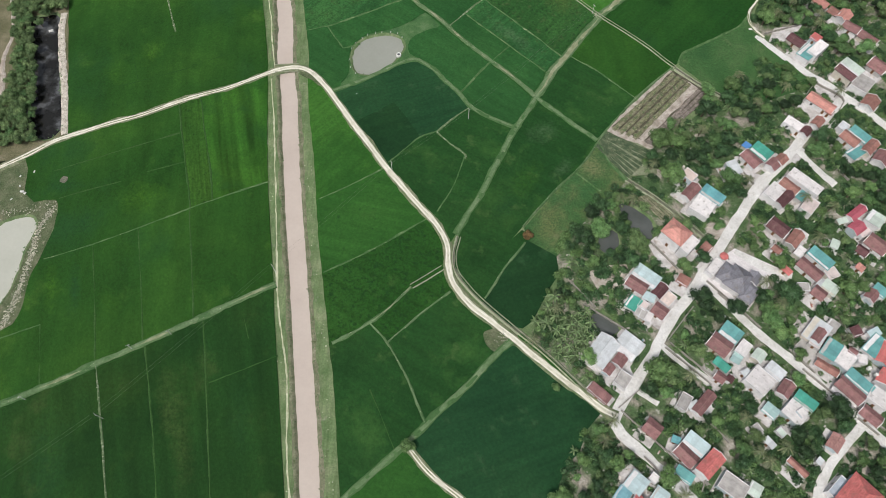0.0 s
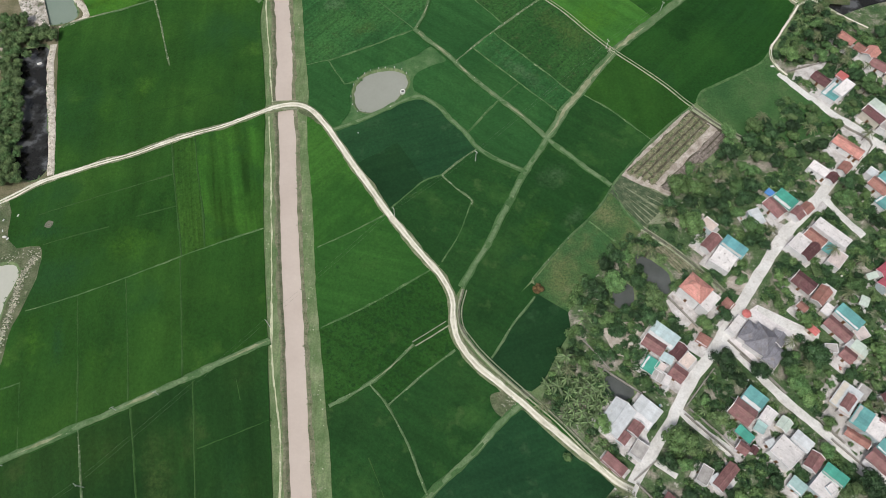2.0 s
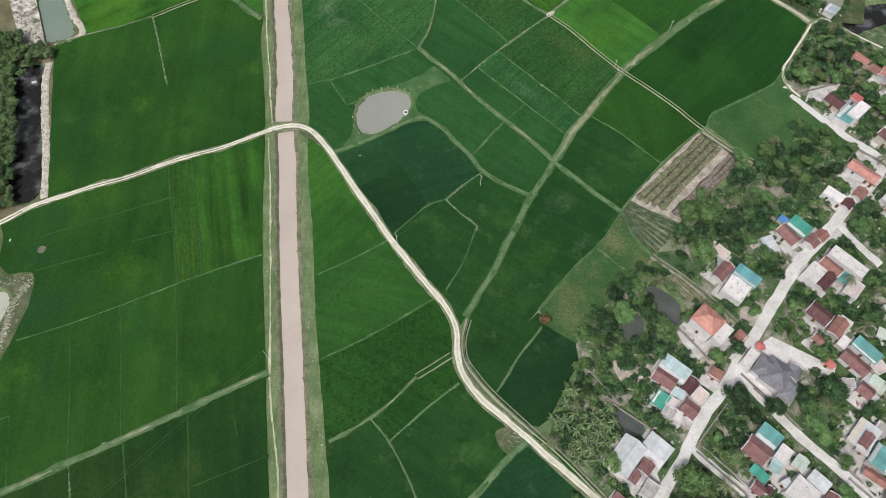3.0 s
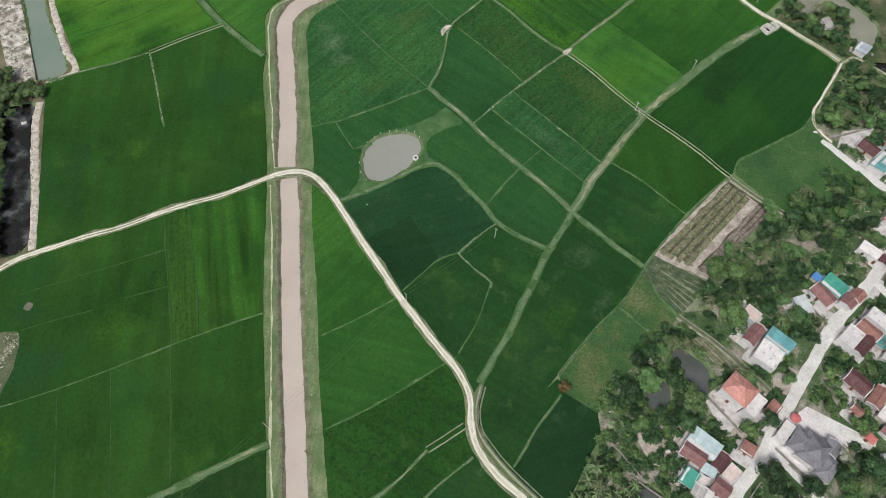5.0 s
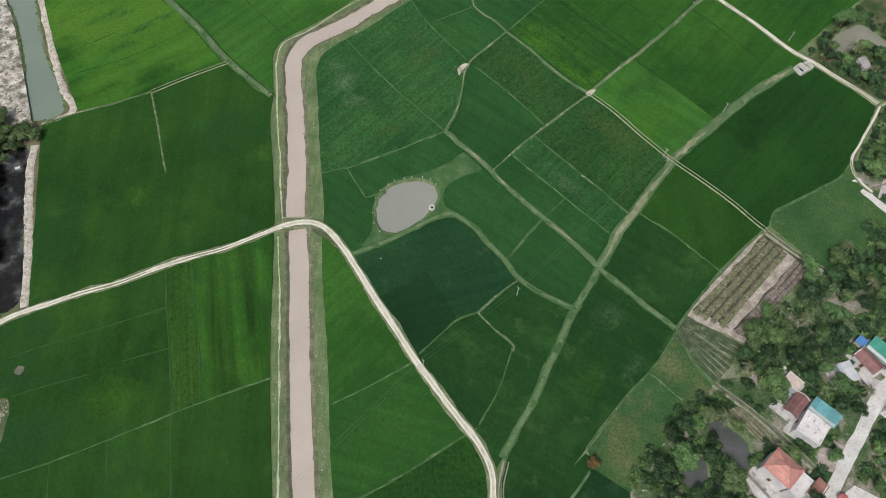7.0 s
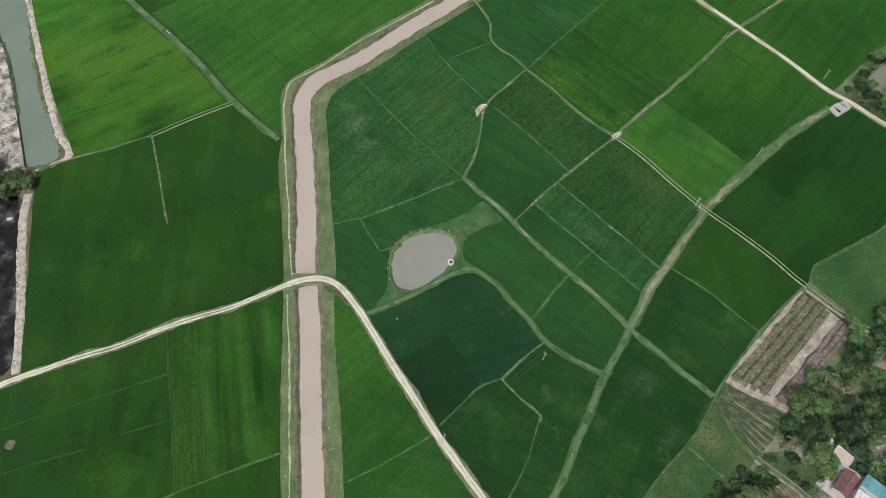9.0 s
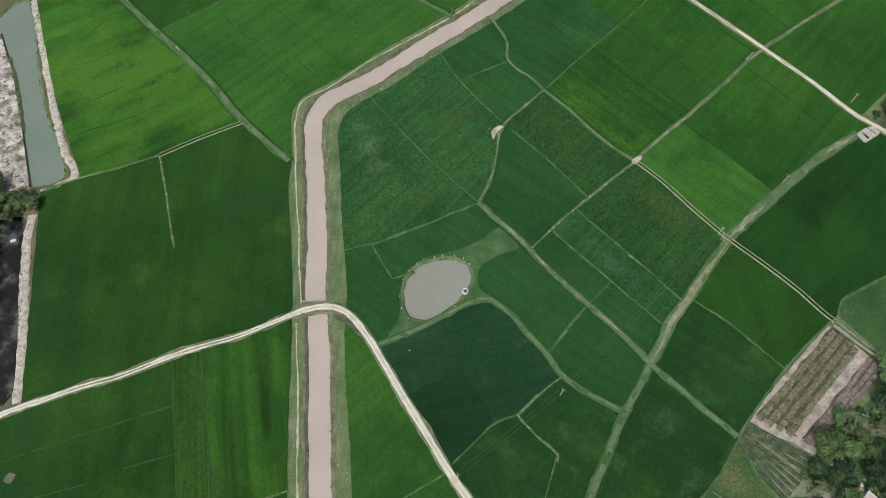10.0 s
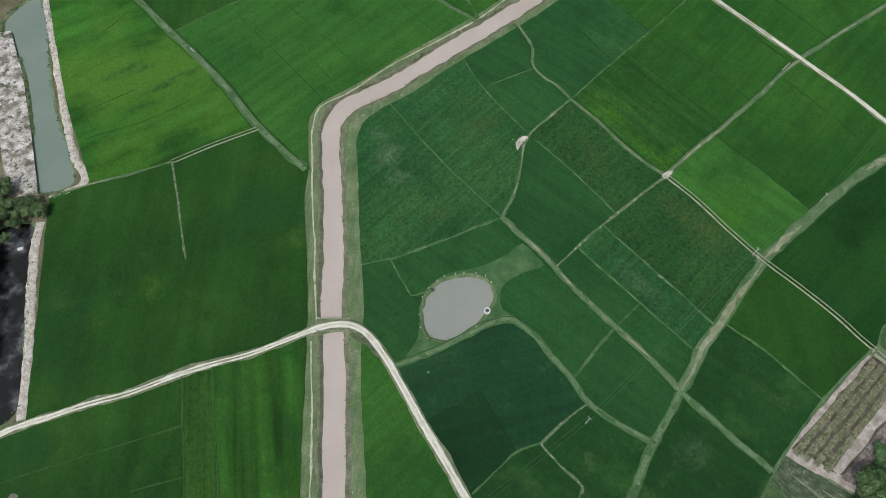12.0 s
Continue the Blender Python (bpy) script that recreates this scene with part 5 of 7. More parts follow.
# ---- rice fields: one slab of crop in every cell of the net ----
VOID_AT = [(-70, 237), (-38, 38), (-35, 16), (90, 157), (94, 59), (-26, 203), (128, 212), (-62, 205), (-50, 130), (-26, 10), (-20, 316),
           (123, 196), (-155, 138), (-168, 215), (110, 200), (170, 150), (140, 280)]
SEEDS = [("lime", ((-142, 271),)),
         ("striped", ((-84, 164),)),
         ("drilled", ((-95.5, 165),)),
         ("bright", ((62, 245),)),
         ("west", ((-122, 240), (-101, 240), (-139, 227), (66, 207), (-119, 142), (-97, 117), (-110, 101), (-75, 120), (-128, 94))),
         ("olive", ((-85, 72), (-91, 45), (-120, 50), (-66, 40), (-57, 37), (-150, 40), (-75, 30), (-100, 40), (-115, 35), (-45, 40), (-66, 83))),
         ("emerald", ((105, 235),)),
         ("fresh", ((79, 272), (56, 317), (51, 291), (70, 336), (35, 375), (98, 283), (92, 292), (103.5, 289.2), (87.7, 300.8), (97.2, 309.6), (89.3, 297), (102.6, 278), (81.2, 294.6), (106.9, 269.8))),
         ("lush", ((-37, 153), (-110, 300))),
         ("streaky", ((33, 276), (22, 284), (40, 271))),
         ("mid", ((-27, 130),)),
         ("tufty", ((-28, 99), (-6, 99), (-14, 96))),
         ("deepest", ((-26, 164), (26, 100))),
         ("deep", ((-19, 187), (-10, 180), (20, 49))),
         ("dark", ((-51, 209), (19, 183), (33, 192), (12, 212), (0, 238), (4, 301), (20, 317), (-20, 298), (-10, 282), (-30, 222))),
         ("mottled", ((1, 168), (-7, 150), (55, 182), (27, 151), (1, 80), (-19, 58))),
         ("patchy", ((42, 227), (9, 264))),
         ("weedy", ((24, 217), (-34, 273), (-46, 238)))]
LABELS = {"bright": "bright yellow-green young rice in a wide paddy", "west": "green rice paddy with faint rows", "fresh": "fresh green rice paddy", "mid": "green rice paddy",
          "deepest": "blackish green flooded rice paddy", "deep": "very dark green wet rice paddy", "olive": "dull olive green rice paddy with bare patches", "dark": "dark bluish green rice paddy", "striped": "bright green rice in long drilled rows", "lush": "lush green rice paddy", "streaky": "streaky green rice with yellowish edges", "patchy": "thin olive rice paddy full of weeds", "tufty": "tussocky green rice paddy", "drilled": "thin brownish green rice in a narrow drilled strip", "lime": "yellow-green young rice with darker wavy rows", "emerald": "deep emerald green rice paddy", "mottled": "dark green rice paddy mottled with paler patches", "weedy": "patchy rice paddy with olive weeds"}
border = np.array([(-330, -95), (265, -95), (265, 465), (-330, 465), (-330, -95)], float)
for area, ring in cells(NET + [border], 6.0):
    if any(inside(np.array(q), ring) for q in VOID_AT) or area > 200000:
        continue
    mid = ring.mean(0)
    kind = next((k for k, some in SEEDS for q in some if inside(np.array(q), ring)), "")
    if not kind:
        if area < 60 or any(inside(mid, r) for r in VOID):
            continue
        kind = "west" if mid[0] < -60 else "fresh" if mid[1] > 290 else "mid"
    big = area > 8000
    thing("rice_field", sheet(ring, 0.3, 14.0 if big else 3.2, 0.1, 0.32, area), RICE[kind], LABELS[kind], "rice field", "rice fields")

def lumps(name, spots, mat, label, category):
    """Many small clods or stones joined into one object: squashed, turned octahedra."""
    r = np.random.RandomState(len(spots))
    co, faces = [], []
    for x, y, z, s in spots:
        a, n = r.uniform(0, 6.28), len(co)
        ca, sa, l = math.cos(a) * s, math.sin(a) * s, r.uniform(0.55, 1.0)
        co += [(x + ca, y + sa, z), (x - sa * l, y + ca * l, z), (x - ca, y - sa, z), (x + sa * l, y - ca * l, z), (x + 0.2 * ca, y + 0.2 * sa, z + s * r.uniform(0.5, 0.9))]
        faces += [(n + k, n + (k + 1) % 4, n + 4) for k in range(4)]
    me = bpy.data.meshes.new(name)
    me.from_pydata(co, [], faces)
    me.materials.append(mat)
    tagged(new(name, me), label, category, "", "stuff")


r = random.Random(19)
for s in (1, -1):
    for x, y in shore(s, 4.6 if s > 0 else 4.2):
        for _ in range(2):
            if wobble(x, y, 10, 6) > 0.1 and r.random() < 0.3:
                CLODS.append((x + r.gauss(0, 0.9), y + r.gauss(0, 0.9), 0.0, r.uniform(0.12, 0.34)))
lumps("clods", CLODS, M["clod"], "pale dry clods of soil lying on the bunds and banks", "clod")
rocks = []
for line, spread, many in ((catmull([(-139.4, 128.2), (-142.2, 121.3), (-142.2, 110.3), (-142.6, 99.7), (-143.5, 90.5), (-144.6, 83.5)], 0.35), 1.1, 7),
                           (catmull([(-139.6, 130.2), (-147, 127.6), (-156, 126.5), (-164, 126)], 0.5), 1.3, 2), (catmull(WHITE_BANK, 0.8), 0.8, 1), (catmull(PALE_BANK, 0.8), 0.5, 1)):
    for x, y in line:
        for _ in range(many):
            rocks.append((x + r.gauss(0, spread * 0.6), y + r.gauss(0, spread * 0.6), 0.05 if many > 1 else 0.24, r.uniform(0.12, 0.42)))
for mx, my, spread in ((-11.2, 262.6, 1.1), (36.4, 254, 0.8), (62.6, 225.6, 1.0), (20.5, 84, 1.3)):
    rocks += [(mx + r.gauss(0, spread), my + r.gauss(0, spread), 0.52, r.uniform(0.1, 0.32)) for _ in range(40)]
lumps("rubble", rocks, M["scree"], "pale broken stones and clay lumps on the pond bank", "rubble")

# ---- reeds and tufts along the water's edge ----
tufts = []
r = random.Random(21)
for s in (1, -1):
    near, away = shore(s, 0.25), shore(s, 1.6)
    for k in range(len(near) - 1):
        for _ in range(2):
            u, v = r.random(), r.random()
            q = (near[k] + (near[k + 1] - near[k]) * u) * (1 - v) + (away[k] + (away[k + 1] - away[k]) * u) * v
            if wobble(q[0], q[1], 5.0, s) > -0.1:
                tufts.append((q[0], q[1], r.uniform(0.1, 0.26)))
for ring in rings[:4]:
    for x, y in grow(ring, 0.7):
        for _ in range(2):
            if r.random() < 0.5:
                tufts.append((x + r.uniform(-0.8, 0.8), y + r.uniform(-0.8, 0.8), r.uniform(0.12, 0.5 if x < -100 else 0.3)))
APRONS = (((-58.5, 191.8), (-55.0, 192.4), (-50.5, 190.0), (-47.5, 186.5), (-49.5, 185.5), (-53.0, 188.2)),
          ((14.3, 85.8), (17.1, 86.8), (20.8, 87.5), (24.9, 84.1), (27.7, 80.5), (23.1, 81.3), (19.9, 79), (17, 79.3)))
for ring in APRONS:
    thing("road_apron", sheet(closed(ring, 1.0), 0.41 + lift() * 0.3, 0, 0, 0.45), M["rubble"], "dusty widening of the track at a junction", "road", "", "structure")

# ---- roofless pump house at the road junction ----
def pump_house(x, y, deg):
    ob = tagged(new("pump_house"), "small roofless grey concrete pump house beside the road", "building")
    ob.matrix_basis = pose(x, y, 0.1, 0, 0, deg)
    bm = bmesh.new()
    box(bm, -3.6, 3.6, -2.2, 2.3, -0.15, 0.22)
    part("floor_slab", bm, M["lining"], ob)
    for x0, x1, y0, y1, h in ((-3.3, -0.1, 1.75, 2.0, 1.9), (-3.3, -0.1, -1.9, -1.65, 1.9), (-3.3, -3.05, -1.65, 1.75, 1.9), (-0.35, -0.1, -1.65, 1.75, 2.1),
                              (0.9, 3.3, -1.9, -1.65, 1.5), (3.05, 3.3, -1.65, 1.2, 1.5), (0.9, 1.15, -1.65, -0.4, 1.2), (2.0, 3.3, 1.2, 1.45, 1.3)):
        bm = bmesh.new()
        box(bm, x0, x1, y0, y1, 0.22, h)
        part("wall", bm, M["concrete"], ob)
    bm = bmesh.new()
    box(bm, -2.9, -1.2, -1.5, 0.4, 0.222, 1.0)
    part("sump", bm, M["dark_water"], ob, "dark open water sump")
    bm = bmesh.new()
    tube(bm, (-1.7, 0.9, 0.22), (-1.7, 0.9, 1.1), 0.28, 0.24, 10)
    tube(bm, (-1.7, 0.9, 0.9), (1.6, 0.9, 0.7), 0.1, 0.1, 8)
    part("pump_pipe", bm, M["lining"], ob, "grey pipe across the wall")


pump_house(117.0, 269.7, 36)


# ---- bridge over the canal ----
def bridge(x, y, deg):
    ob = tagged(new("bridge"), "low concrete slab bridge carrying the track over the canal", "bridge")
    ob.matrix_basis = pose(x, y, 0, 0, 0, deg)
    bm = bmesh.new()
    box(bm, -5.0, 5.0, -1.75, 1.75, 0.05, 0.38)
    part("deck", bm, M["shoulder"], ob)
    for s in (-1, 1):
        bm = bmesh.new()
        box(bm, -4.6, 4.6, s * 1.9 - 0.12, s * 1.9 + 0.12, 0.06, 0.66)
        part("kerb", bm, M["lining"], ob)
        bm = bmesh.new()
        box(bm, s * 4.4 - 0.4, s * 4.4 + 0.4, -2.5, 2.5, -1.9, 0.05)
        part("abutment", bm, M["lining"], ob)
    bm = bmesh.new()
    box(bm, -0.3, 0.3, -2.1, 2.1, -1.9, 0.05)
    part("pier", bm, M["lining"], ob)


bridge(-63.8, 194.0, 4)


# ---- farm plots ----
def rows_of(a, b, c, d, n, mat, wide, high, label):
    """Raised rows from side a-b to side d-c of a plot."""
    a, b, c, d = (np.array(q, float) for q in (a, b, c, d))
    for k in range(n):
        u = (k + 0.5) / n
        p, q = a + (b - a) * u, d + (c - d) * u
        line = np.linspace(p, q, 40)
        line[1:-1] += np.array([(0.15 * wobble(x, y, 3, k), 0.15 * wobble(x, y, 3, k + 7)) for x, y in line[1:-1]])
        thing("vegetable_bed", ribbon(line, (-wide / 2 - 0.2, -wide / 2, 0, wide / 2, wide / 2 + 0.2), (0.1, high, high + 0.08, high, 0.1), 0.12, k * 1.3), M[mat], label, "crop row", "crop rows")


BEDS = ((62.6, 168.2), (72.6, 163.4), (97.0, 190.0), (89.6, 196.6))
rows_of(*BEDS, 4, "bed", 1.55, 0.42, "long raised bed of pale green vegetables in brown soil")
crop_green, crop_pale = [], []
r = random.Random(44)
for k in range(4):
    ends = [np.array(BEDS[i]) + (np.array(BEDS[j]) - np.array(BEDS[i])) * (k + 0.5) / 4 for i, j in ((0, 1), (3, 2))]
    for _ in range(190):
        x, y = ends[0] + (ends[1] - ends[0]) * r.uniform(0.02, 0.98) + np.array((0.7, -0.7)) * r.gauss(0, 0.42)
        (crop_pale if r.random() < 0.68 else crop_green).append((x, y, r.uniform(0.2, 0.48)))
rows_of((75.4, 162.2), (78.2, 161.0), (103.4, 184.8), (98.8, 188.4), 3, "mauve", 1.15, 0.38, "row of dry purplish stubble")
rows_of((61.3, 167.0), (59.6, 164.6), (74.6, 153.6), (78.2, 158.4), 3, "bed_dark", 1.15, 0.45, "row of low dark green vegetables")
rows_of((59.4, 164.2), (56.4, 160.8), (67.4, 146.2), (74.2, 153.0), 5, "bed_dark", 0.95, 0.45, "row of low dull green vegetables")
for a, b_, w in (((74.0, 163.8), (96.6, 188.4), 2.6), ((61.6, 168.4), (78.6, 160.4), 2.3), ((61.8, 168.2), (89.6, 197.2), 0.6), ((93.6, 186.0), (97.6, 190.2), 4.0)):
    thing("bare_strip", ribbon(np.linspace(a, b_, 16), (-w / 2 - 0.3, -w / 2, w / 2, w / 2 + 0.3), (0.1, 0.3, 0.3, 0.1), 0.5, w), M["pale_soil"], "strip of bare pale soil between crop rows", "soil")
thing("mound", sheet(closed([(-13, 262), (-12, 264.4), (-9.2, 265.2), (-9, 264), (-11.4, 262), (-12.4, 259.4)], 1.0), 0.6, 1.2, 0.5, 0.6), M["white_soil"],
      "trampled mound of pale soil where bunds meet", "soil heap")
thing("mound", sheet(closed([(34.4, 253), (36.5, 255.2), (38.2, 255.6), (37, 253.6), (35.2, 252.2)], 1.0), 0.62, 1.2, 0.3, 0.6), M["white_soil"], "pale soil heap at the channel head", "soil heap")
thing("mound", sheet(closed([(-140, 139.4), (-139.2, 141.6), (-137.4, 141.3), (-137.9, 139)], 0.8), 0.42, 1.0, 0.2, 0.4), M["channel_bed"], "brown mud patch in the rice", "soil heap")


# ---- buildings ----
RNG = random.Random(7)
HOUSES = []


def openings(parent, L, W, z, seed):
    """Windows and a door on the long walls."""
    r = random.Random(seed)
    n = max(1, int(L / 4.2))
    for s in (-1, 1):
        for k in range(n):
            x = -L / 2 + (k + 0.5) * L / n
            y = s * W / 2
            if s == -1 and k == n // 2:
                bm = bmesh.new()
                box(bm, x - 0.45, x + 0.45, y - 0.05, y + 0.05, 0.0, 2.05)
                part("door", bm, M["door"], parent, "dark wooden door")
                continue
            if z < 2.5:
                continue
            levels = (1.0,) if z < 4.6 else (1.0, z - 2.0)
            for b in levels:
                bm = bmesh.new()
                for x0, x1, z0, z1 in ((x - 0.5, x + 0.5, b - 0.08, b), (x - 0.5, x + 0.5, b + 1.1, b + 1.18), (x - 0.5, x - 0.43, b, b + 1.1), (x + 0.43, x + 0.5, b, b + 1.1)):
                    box(bm, x0, x1, y - 0.07, y + 0.07, z0, z1)
                w = part("window", bm, M["frame"], parent)
                bm = bmesh.new()
                box(bm, x - 0.43, x + 0.43, y - 0.03, y + 0.03, b, b + 1.1)
                part("pane", bm, M["dark_glass"], w, "dark window pane")


WORDS = {"orange": "orange tiled", "rust": "rusty brown tiled", "maroon": "maroon tiled", "darkmaroon": "dark maroon tiled", "red": "bright red tiled", "crimson": "crimson tiled",
         "pink": "faded pink tiled", "slate": "slate grey tiled", "teal": "teal metal", "jade": "green metal", "teal2": "blue-green metal", "paleteal": "pale teal metal", "blue": "weathered blue metal",
         "cobalt": "bright blue sheet", "paleblue": "pale blue metal", "bluegrey": "blue-grey metal", "palegreen": "pale green metal", "palegrey": "pale grey metal",
         "grey": "stained grey concrete", "white": "white concrete", "peach": "peach concrete", "pinkwhite": "pinkish white concrete"}


def building(kind, colour, x, y, L, W, deg, z):
    seed = int(x * 31 + y * 17)
    r = random.Random(seed)
    HOUSES.append((x, y, L, W, radians(deg)))
    z += r.uniform(-0.12, 0.12)
    name, form = {"gable": ("house", "gabled"), "hip": ("house", "hipped"), "shed": ("lean_to", "sloping"), "flat": ("house", "flat")}[kind]
    if z < 1:
        name = "terrace"
    ob = tagged(new(name), ("low %s terrace in a village yard" % WORDS[colour].split()[0]) if z < 1 else "%s with %s %s roof and plastered walls" %
                ("village house" if name == "house" else "open-fronted lean-to", form, WORDS[colour]), "terrace" if z < 1 else "house" if name == "house" else "shed", "village buildings")
    ob.matrix_basis = pose(x, y, 0.05, 0, 0, deg)
    wall_mat, roof = PLASTER[0 if kind == "hip" or r.random() < 0.4 else r.choice((0, 0, 1, 2, 3))], ROOF[colour]
    o = 0.45 if kind in ("gable", "hip") else 0.3 if kind == "shed" else 0.0
    l, w = L / 2 - o, W / 2 - o
    rise = 0.26 * W if kind in ("gable", "hip") else 0.1 * W
    bm = bmesh.new()
    if kind == "gable":
        a = box(bm, -l, l, -w, w, 0, z - 0.05)
        for s in (-l, l):
            tip = bm.verts.new((s, 0, z - 0.05 + rise * (w / (W / 2))))
            bm.faces.new((bm.verts.new((s, -w, z - 0.05)), bm.verts.new((s, w, z - 0.05)), tip))
    else:
        box(bm, -l, l, -w, w, 0, z - 0.06)
    part("wall", bm, wall_mat, ob)
    h = 0.13
    if kind == "gable":
        for s in (-1, 1):
            bm = bmesh.new()
            sag = -0.05 * L / 8
            top = [(-L / 2, 0, z + rise), (0, 0, z + rise + sag), (L / 2, 0, z + rise), (L / 2, s * W / 2, z - 0.05), (0, s * W / 2, z - 0.05 + sag), (-L / 2, s * W / 2, z - 0.05)]
            up = [bm.verts.new((q[0], q[1], q[2] + h)) for q in top]
            dn = [bm.verts.new(q) for q in top]
            for f in ((0, 1, 4, 5), (1, 2, 3, 4)):
                bm.faces.new([up[k] for k in f]), bm.faces.new([dn[k] for k in reversed(f)])
            for k in range(6):
                bm.faces.new((up[k], dn[k], dn[(k + 1) % 6], up[(k + 1) % 6]))
            bmesh.ops.recalc_face_normals(bm, faces=bm.faces)
            part("roof", bm, roof, ob)
        bm = bmesh.new()
        tube(bm, (-L / 2, 0, z + rise + h), (L / 2, 0, z + rise + h), 0.16, 0.16, 6)
        part("ridge", bm, roof, ob)
        for s in (-1, 1):
            if r.random() < 0.6:
                bm = bmesh.new()
                for q in (-1, 1):
                    v = box(bm, s * L / 2 - 0.11, s * L / 2 + 0.11, 0, q * W / 2, 0.0, 0.12)
                    for k in v:
                        k.co.z += z + h + 0.02 + rise * (1 - abs(k.co.y) / (W / 2))
                part("verge_rib", bm, PLASTER[0], ob, "white mortar verge")
    elif kind == "hip":
        run = max(0.3, L / 2 - W / 2)
        bm = bmesh.new()
        c = [bm.verts.new(q) for q in ((-L / 2, -W / 2, z), (L / 2, -W / 2, z), (L / 2, W / 2, z), (-L / 2, W / 2, z), (-run, 0, z + rise * 1.3), (run, 0, z + rise * 1.3))]
        d = [bm.verts.new((q.co.x, q.co.y, z - h)) for q in c[:4]]
        for f in ((c[0], c[1], c[5], c[4]), (c[2], c[3], c[4], c[5]), (c[1], c[2], c[5]), (c[3], c[0], c[4]), d[::-1]):
            bm.faces.new(f)
        for k in range(4):
            bm.faces.new((c[k], d[k], d[(k + 1) % 4], c[(k + 1) % 4]))
        part("roof", bm, roof, ob)
        for a, b in ((0, 4), (3, 4), (1, 5), (2, 5), (4, 5)):
            bm = bmesh.new()
            q = ((-L / 2, -W / 2, z), (L / 2, -W / 2, z), (L / 2, W / 2, z), (-L / 2, W / 2, z), (-run, 0, z + rise * 1.3), (run, 0, z + rise * 1.3))
            tube(bm, q[a], q[b], 0.13, 0.13, 6)
            part("ridge", bm, roof, ob)
    elif kind == "shed":
        n = max(2, int(L / 1.6))
        for k in range(n):
            bm = bmesh.new()
            x0, x1 = -L / 2 + k * L / n, -L / 2 + (k + 1) * L / n + 0.04
            dz = 0.012 * (k % 2)
            v = box(bm, x0, x1, -W / 2, W / 2, 0, 0.06)
            for q in v:
                q.co.z += z + dz + rise * (q.co.y / W)
            part("roof_sheet", bm, roof, ob)
    else:
        bm = bmesh.new()
        box(bm, -L / 2, L / 2, -W / 2, W / 2, z - 0.16, z - 0.02)
        part("roof", bm, roof, ob)
        if z > 1:
            for x0, x1, y0, y1 in ((-L / 2, L / 2, -W / 2, -W / 2 + 0.14), (-L / 2, L / 2, W / 2 - 0.14, W / 2), (-L / 2, -L / 2 + 0.14, -W / 2 + 0.14, W / 2 - 0.14), (L / 2 - 0.14, L / 2, -W / 2 + 0.14, W / 2 - 0.14)):
                bm = bmesh.new()
                box(bm, x0, x1, y0, y1, z - 0.02, z + 0.3)
                part("parapet", bm, PLASTER[0], ob)
    if z > 2.0 and r.random() < 0.9:
        e = r.uniform(1.4, 3.4)
        bm = bmesh.new()
        box(bm, -L / 2 - r.uniform(0.3, 1.2), L / 2 + r.uniform(0.3, 1.2), -W / 2 - e, W / 2 + r.uniform(0.2, 1.0), -0.06, 0.05 + 0.02 * r.random())
        part("paved_apron", bm, M["yard"], ob, "pale paved apron round the house")
    if z > 2.2:
        openings(ob, 2 * l, 2 * w, z, seed)


building("hip", "orange", 80.4, 121.3, 8.6, 7.4, -44, 6.4)
building("flat", "white", 84.6, 117.1, 7, 3.6, 46, 5.6)
building("shed", "rust", 90.7, 116.7, 6.1, 3.6, 46, 2.6)
building("shed", "paleblue", 69.2, 106, 9.2, 5.6, -38, 2.975)
building("gable", "maroon", 65.8, 103, 7.3, 4.9, -35, 2.72)
building("shed", "jade", 64, 96.4, 5.2, 4.3, -127, 2.295)
building("flat", "grey", 66.2, 92.9, 3.9, 3.8, -123, 2.5)
building("gable", "darkmaroon", 73.3, 101, 5.6, 3.8, -132, 2.635)
building("flat", "peach", 75.7, 97.9, 5, 3.7, -134, 3.145)
building("gable", "maroon", 72.5, 93.8, 5, 4.9, -39, 2.38)
building("gable", "palegrey", 52, 79.3, 10.6, 7.5, -128, 3.06)
building("shed", "palegrey", 60.8, 81.3, 8, 7.8, -40, 2.72)
building("gable", "maroon", 57.6, 76.4, 4.4, 3.9, -128, 2.55)
building("gable", "maroon", 53.7, 73.5, 4, 3.3, -129, 2.38)
building("flat", "grey", 58.1, 70.1, 5.1, 4.2, -125, 2.805)
building("shed", "maroon", 50.3, 65.7, 7.5, 3.6, -41, 2.5)
building("hip", "slate", 100.4, 105, 9.3, 8.6, -128, 3.74)
building("hip", "slate", 97, 107.5, 7.4, 5.8, -128, 3.4)
building("hip", "slate", 102.9, 100.3, 7.2, 4.7, -130, 3.57)
building("gable", "slate", 105.4, 105.9, 4.8, 4.2, -127, 3.485)
building("flat", "white", 93.2, 110.4, 6.7, 3.2, -131, 2.55)
building("gable", "maroon", 90.5, 82.4, 7.2, 6.4, -40, 3.06)
building("shed", "teal", 94.7, 86.4, 6.7, 5.6, -41, 3.315)
building("shed", "jade", 90.3, 75.8, 5.4, 3, -44, 2.6)
building("flat", "white", 98.1, 81.4, 5.2, 3.8, -131, 3.145)
building("flat", "white", 101.4, 70.7, 7.5, 7.1, -45, 3.74)
building("shed", "palegrey", 107.1, 74.1, 6, 4.2, -44, 2.89)
building("gable", "palegreen", 102.7, 79, 4.2, 3.8, -133, 2.55)
building("gable", "maroon", 109.3, 68.2, 5.8, 4.3, -130, 2.72)
building("shed", "jade", 114.7, 64.6, 7.1, 3.9, -41, 3.23)
building("flat", "white", 111.1, 61.1, 6.8, 6.7, -46, 2.805)
building("shed", "paleteal", 103.4, 61.4, 4.7, 4, -43, 2.38)
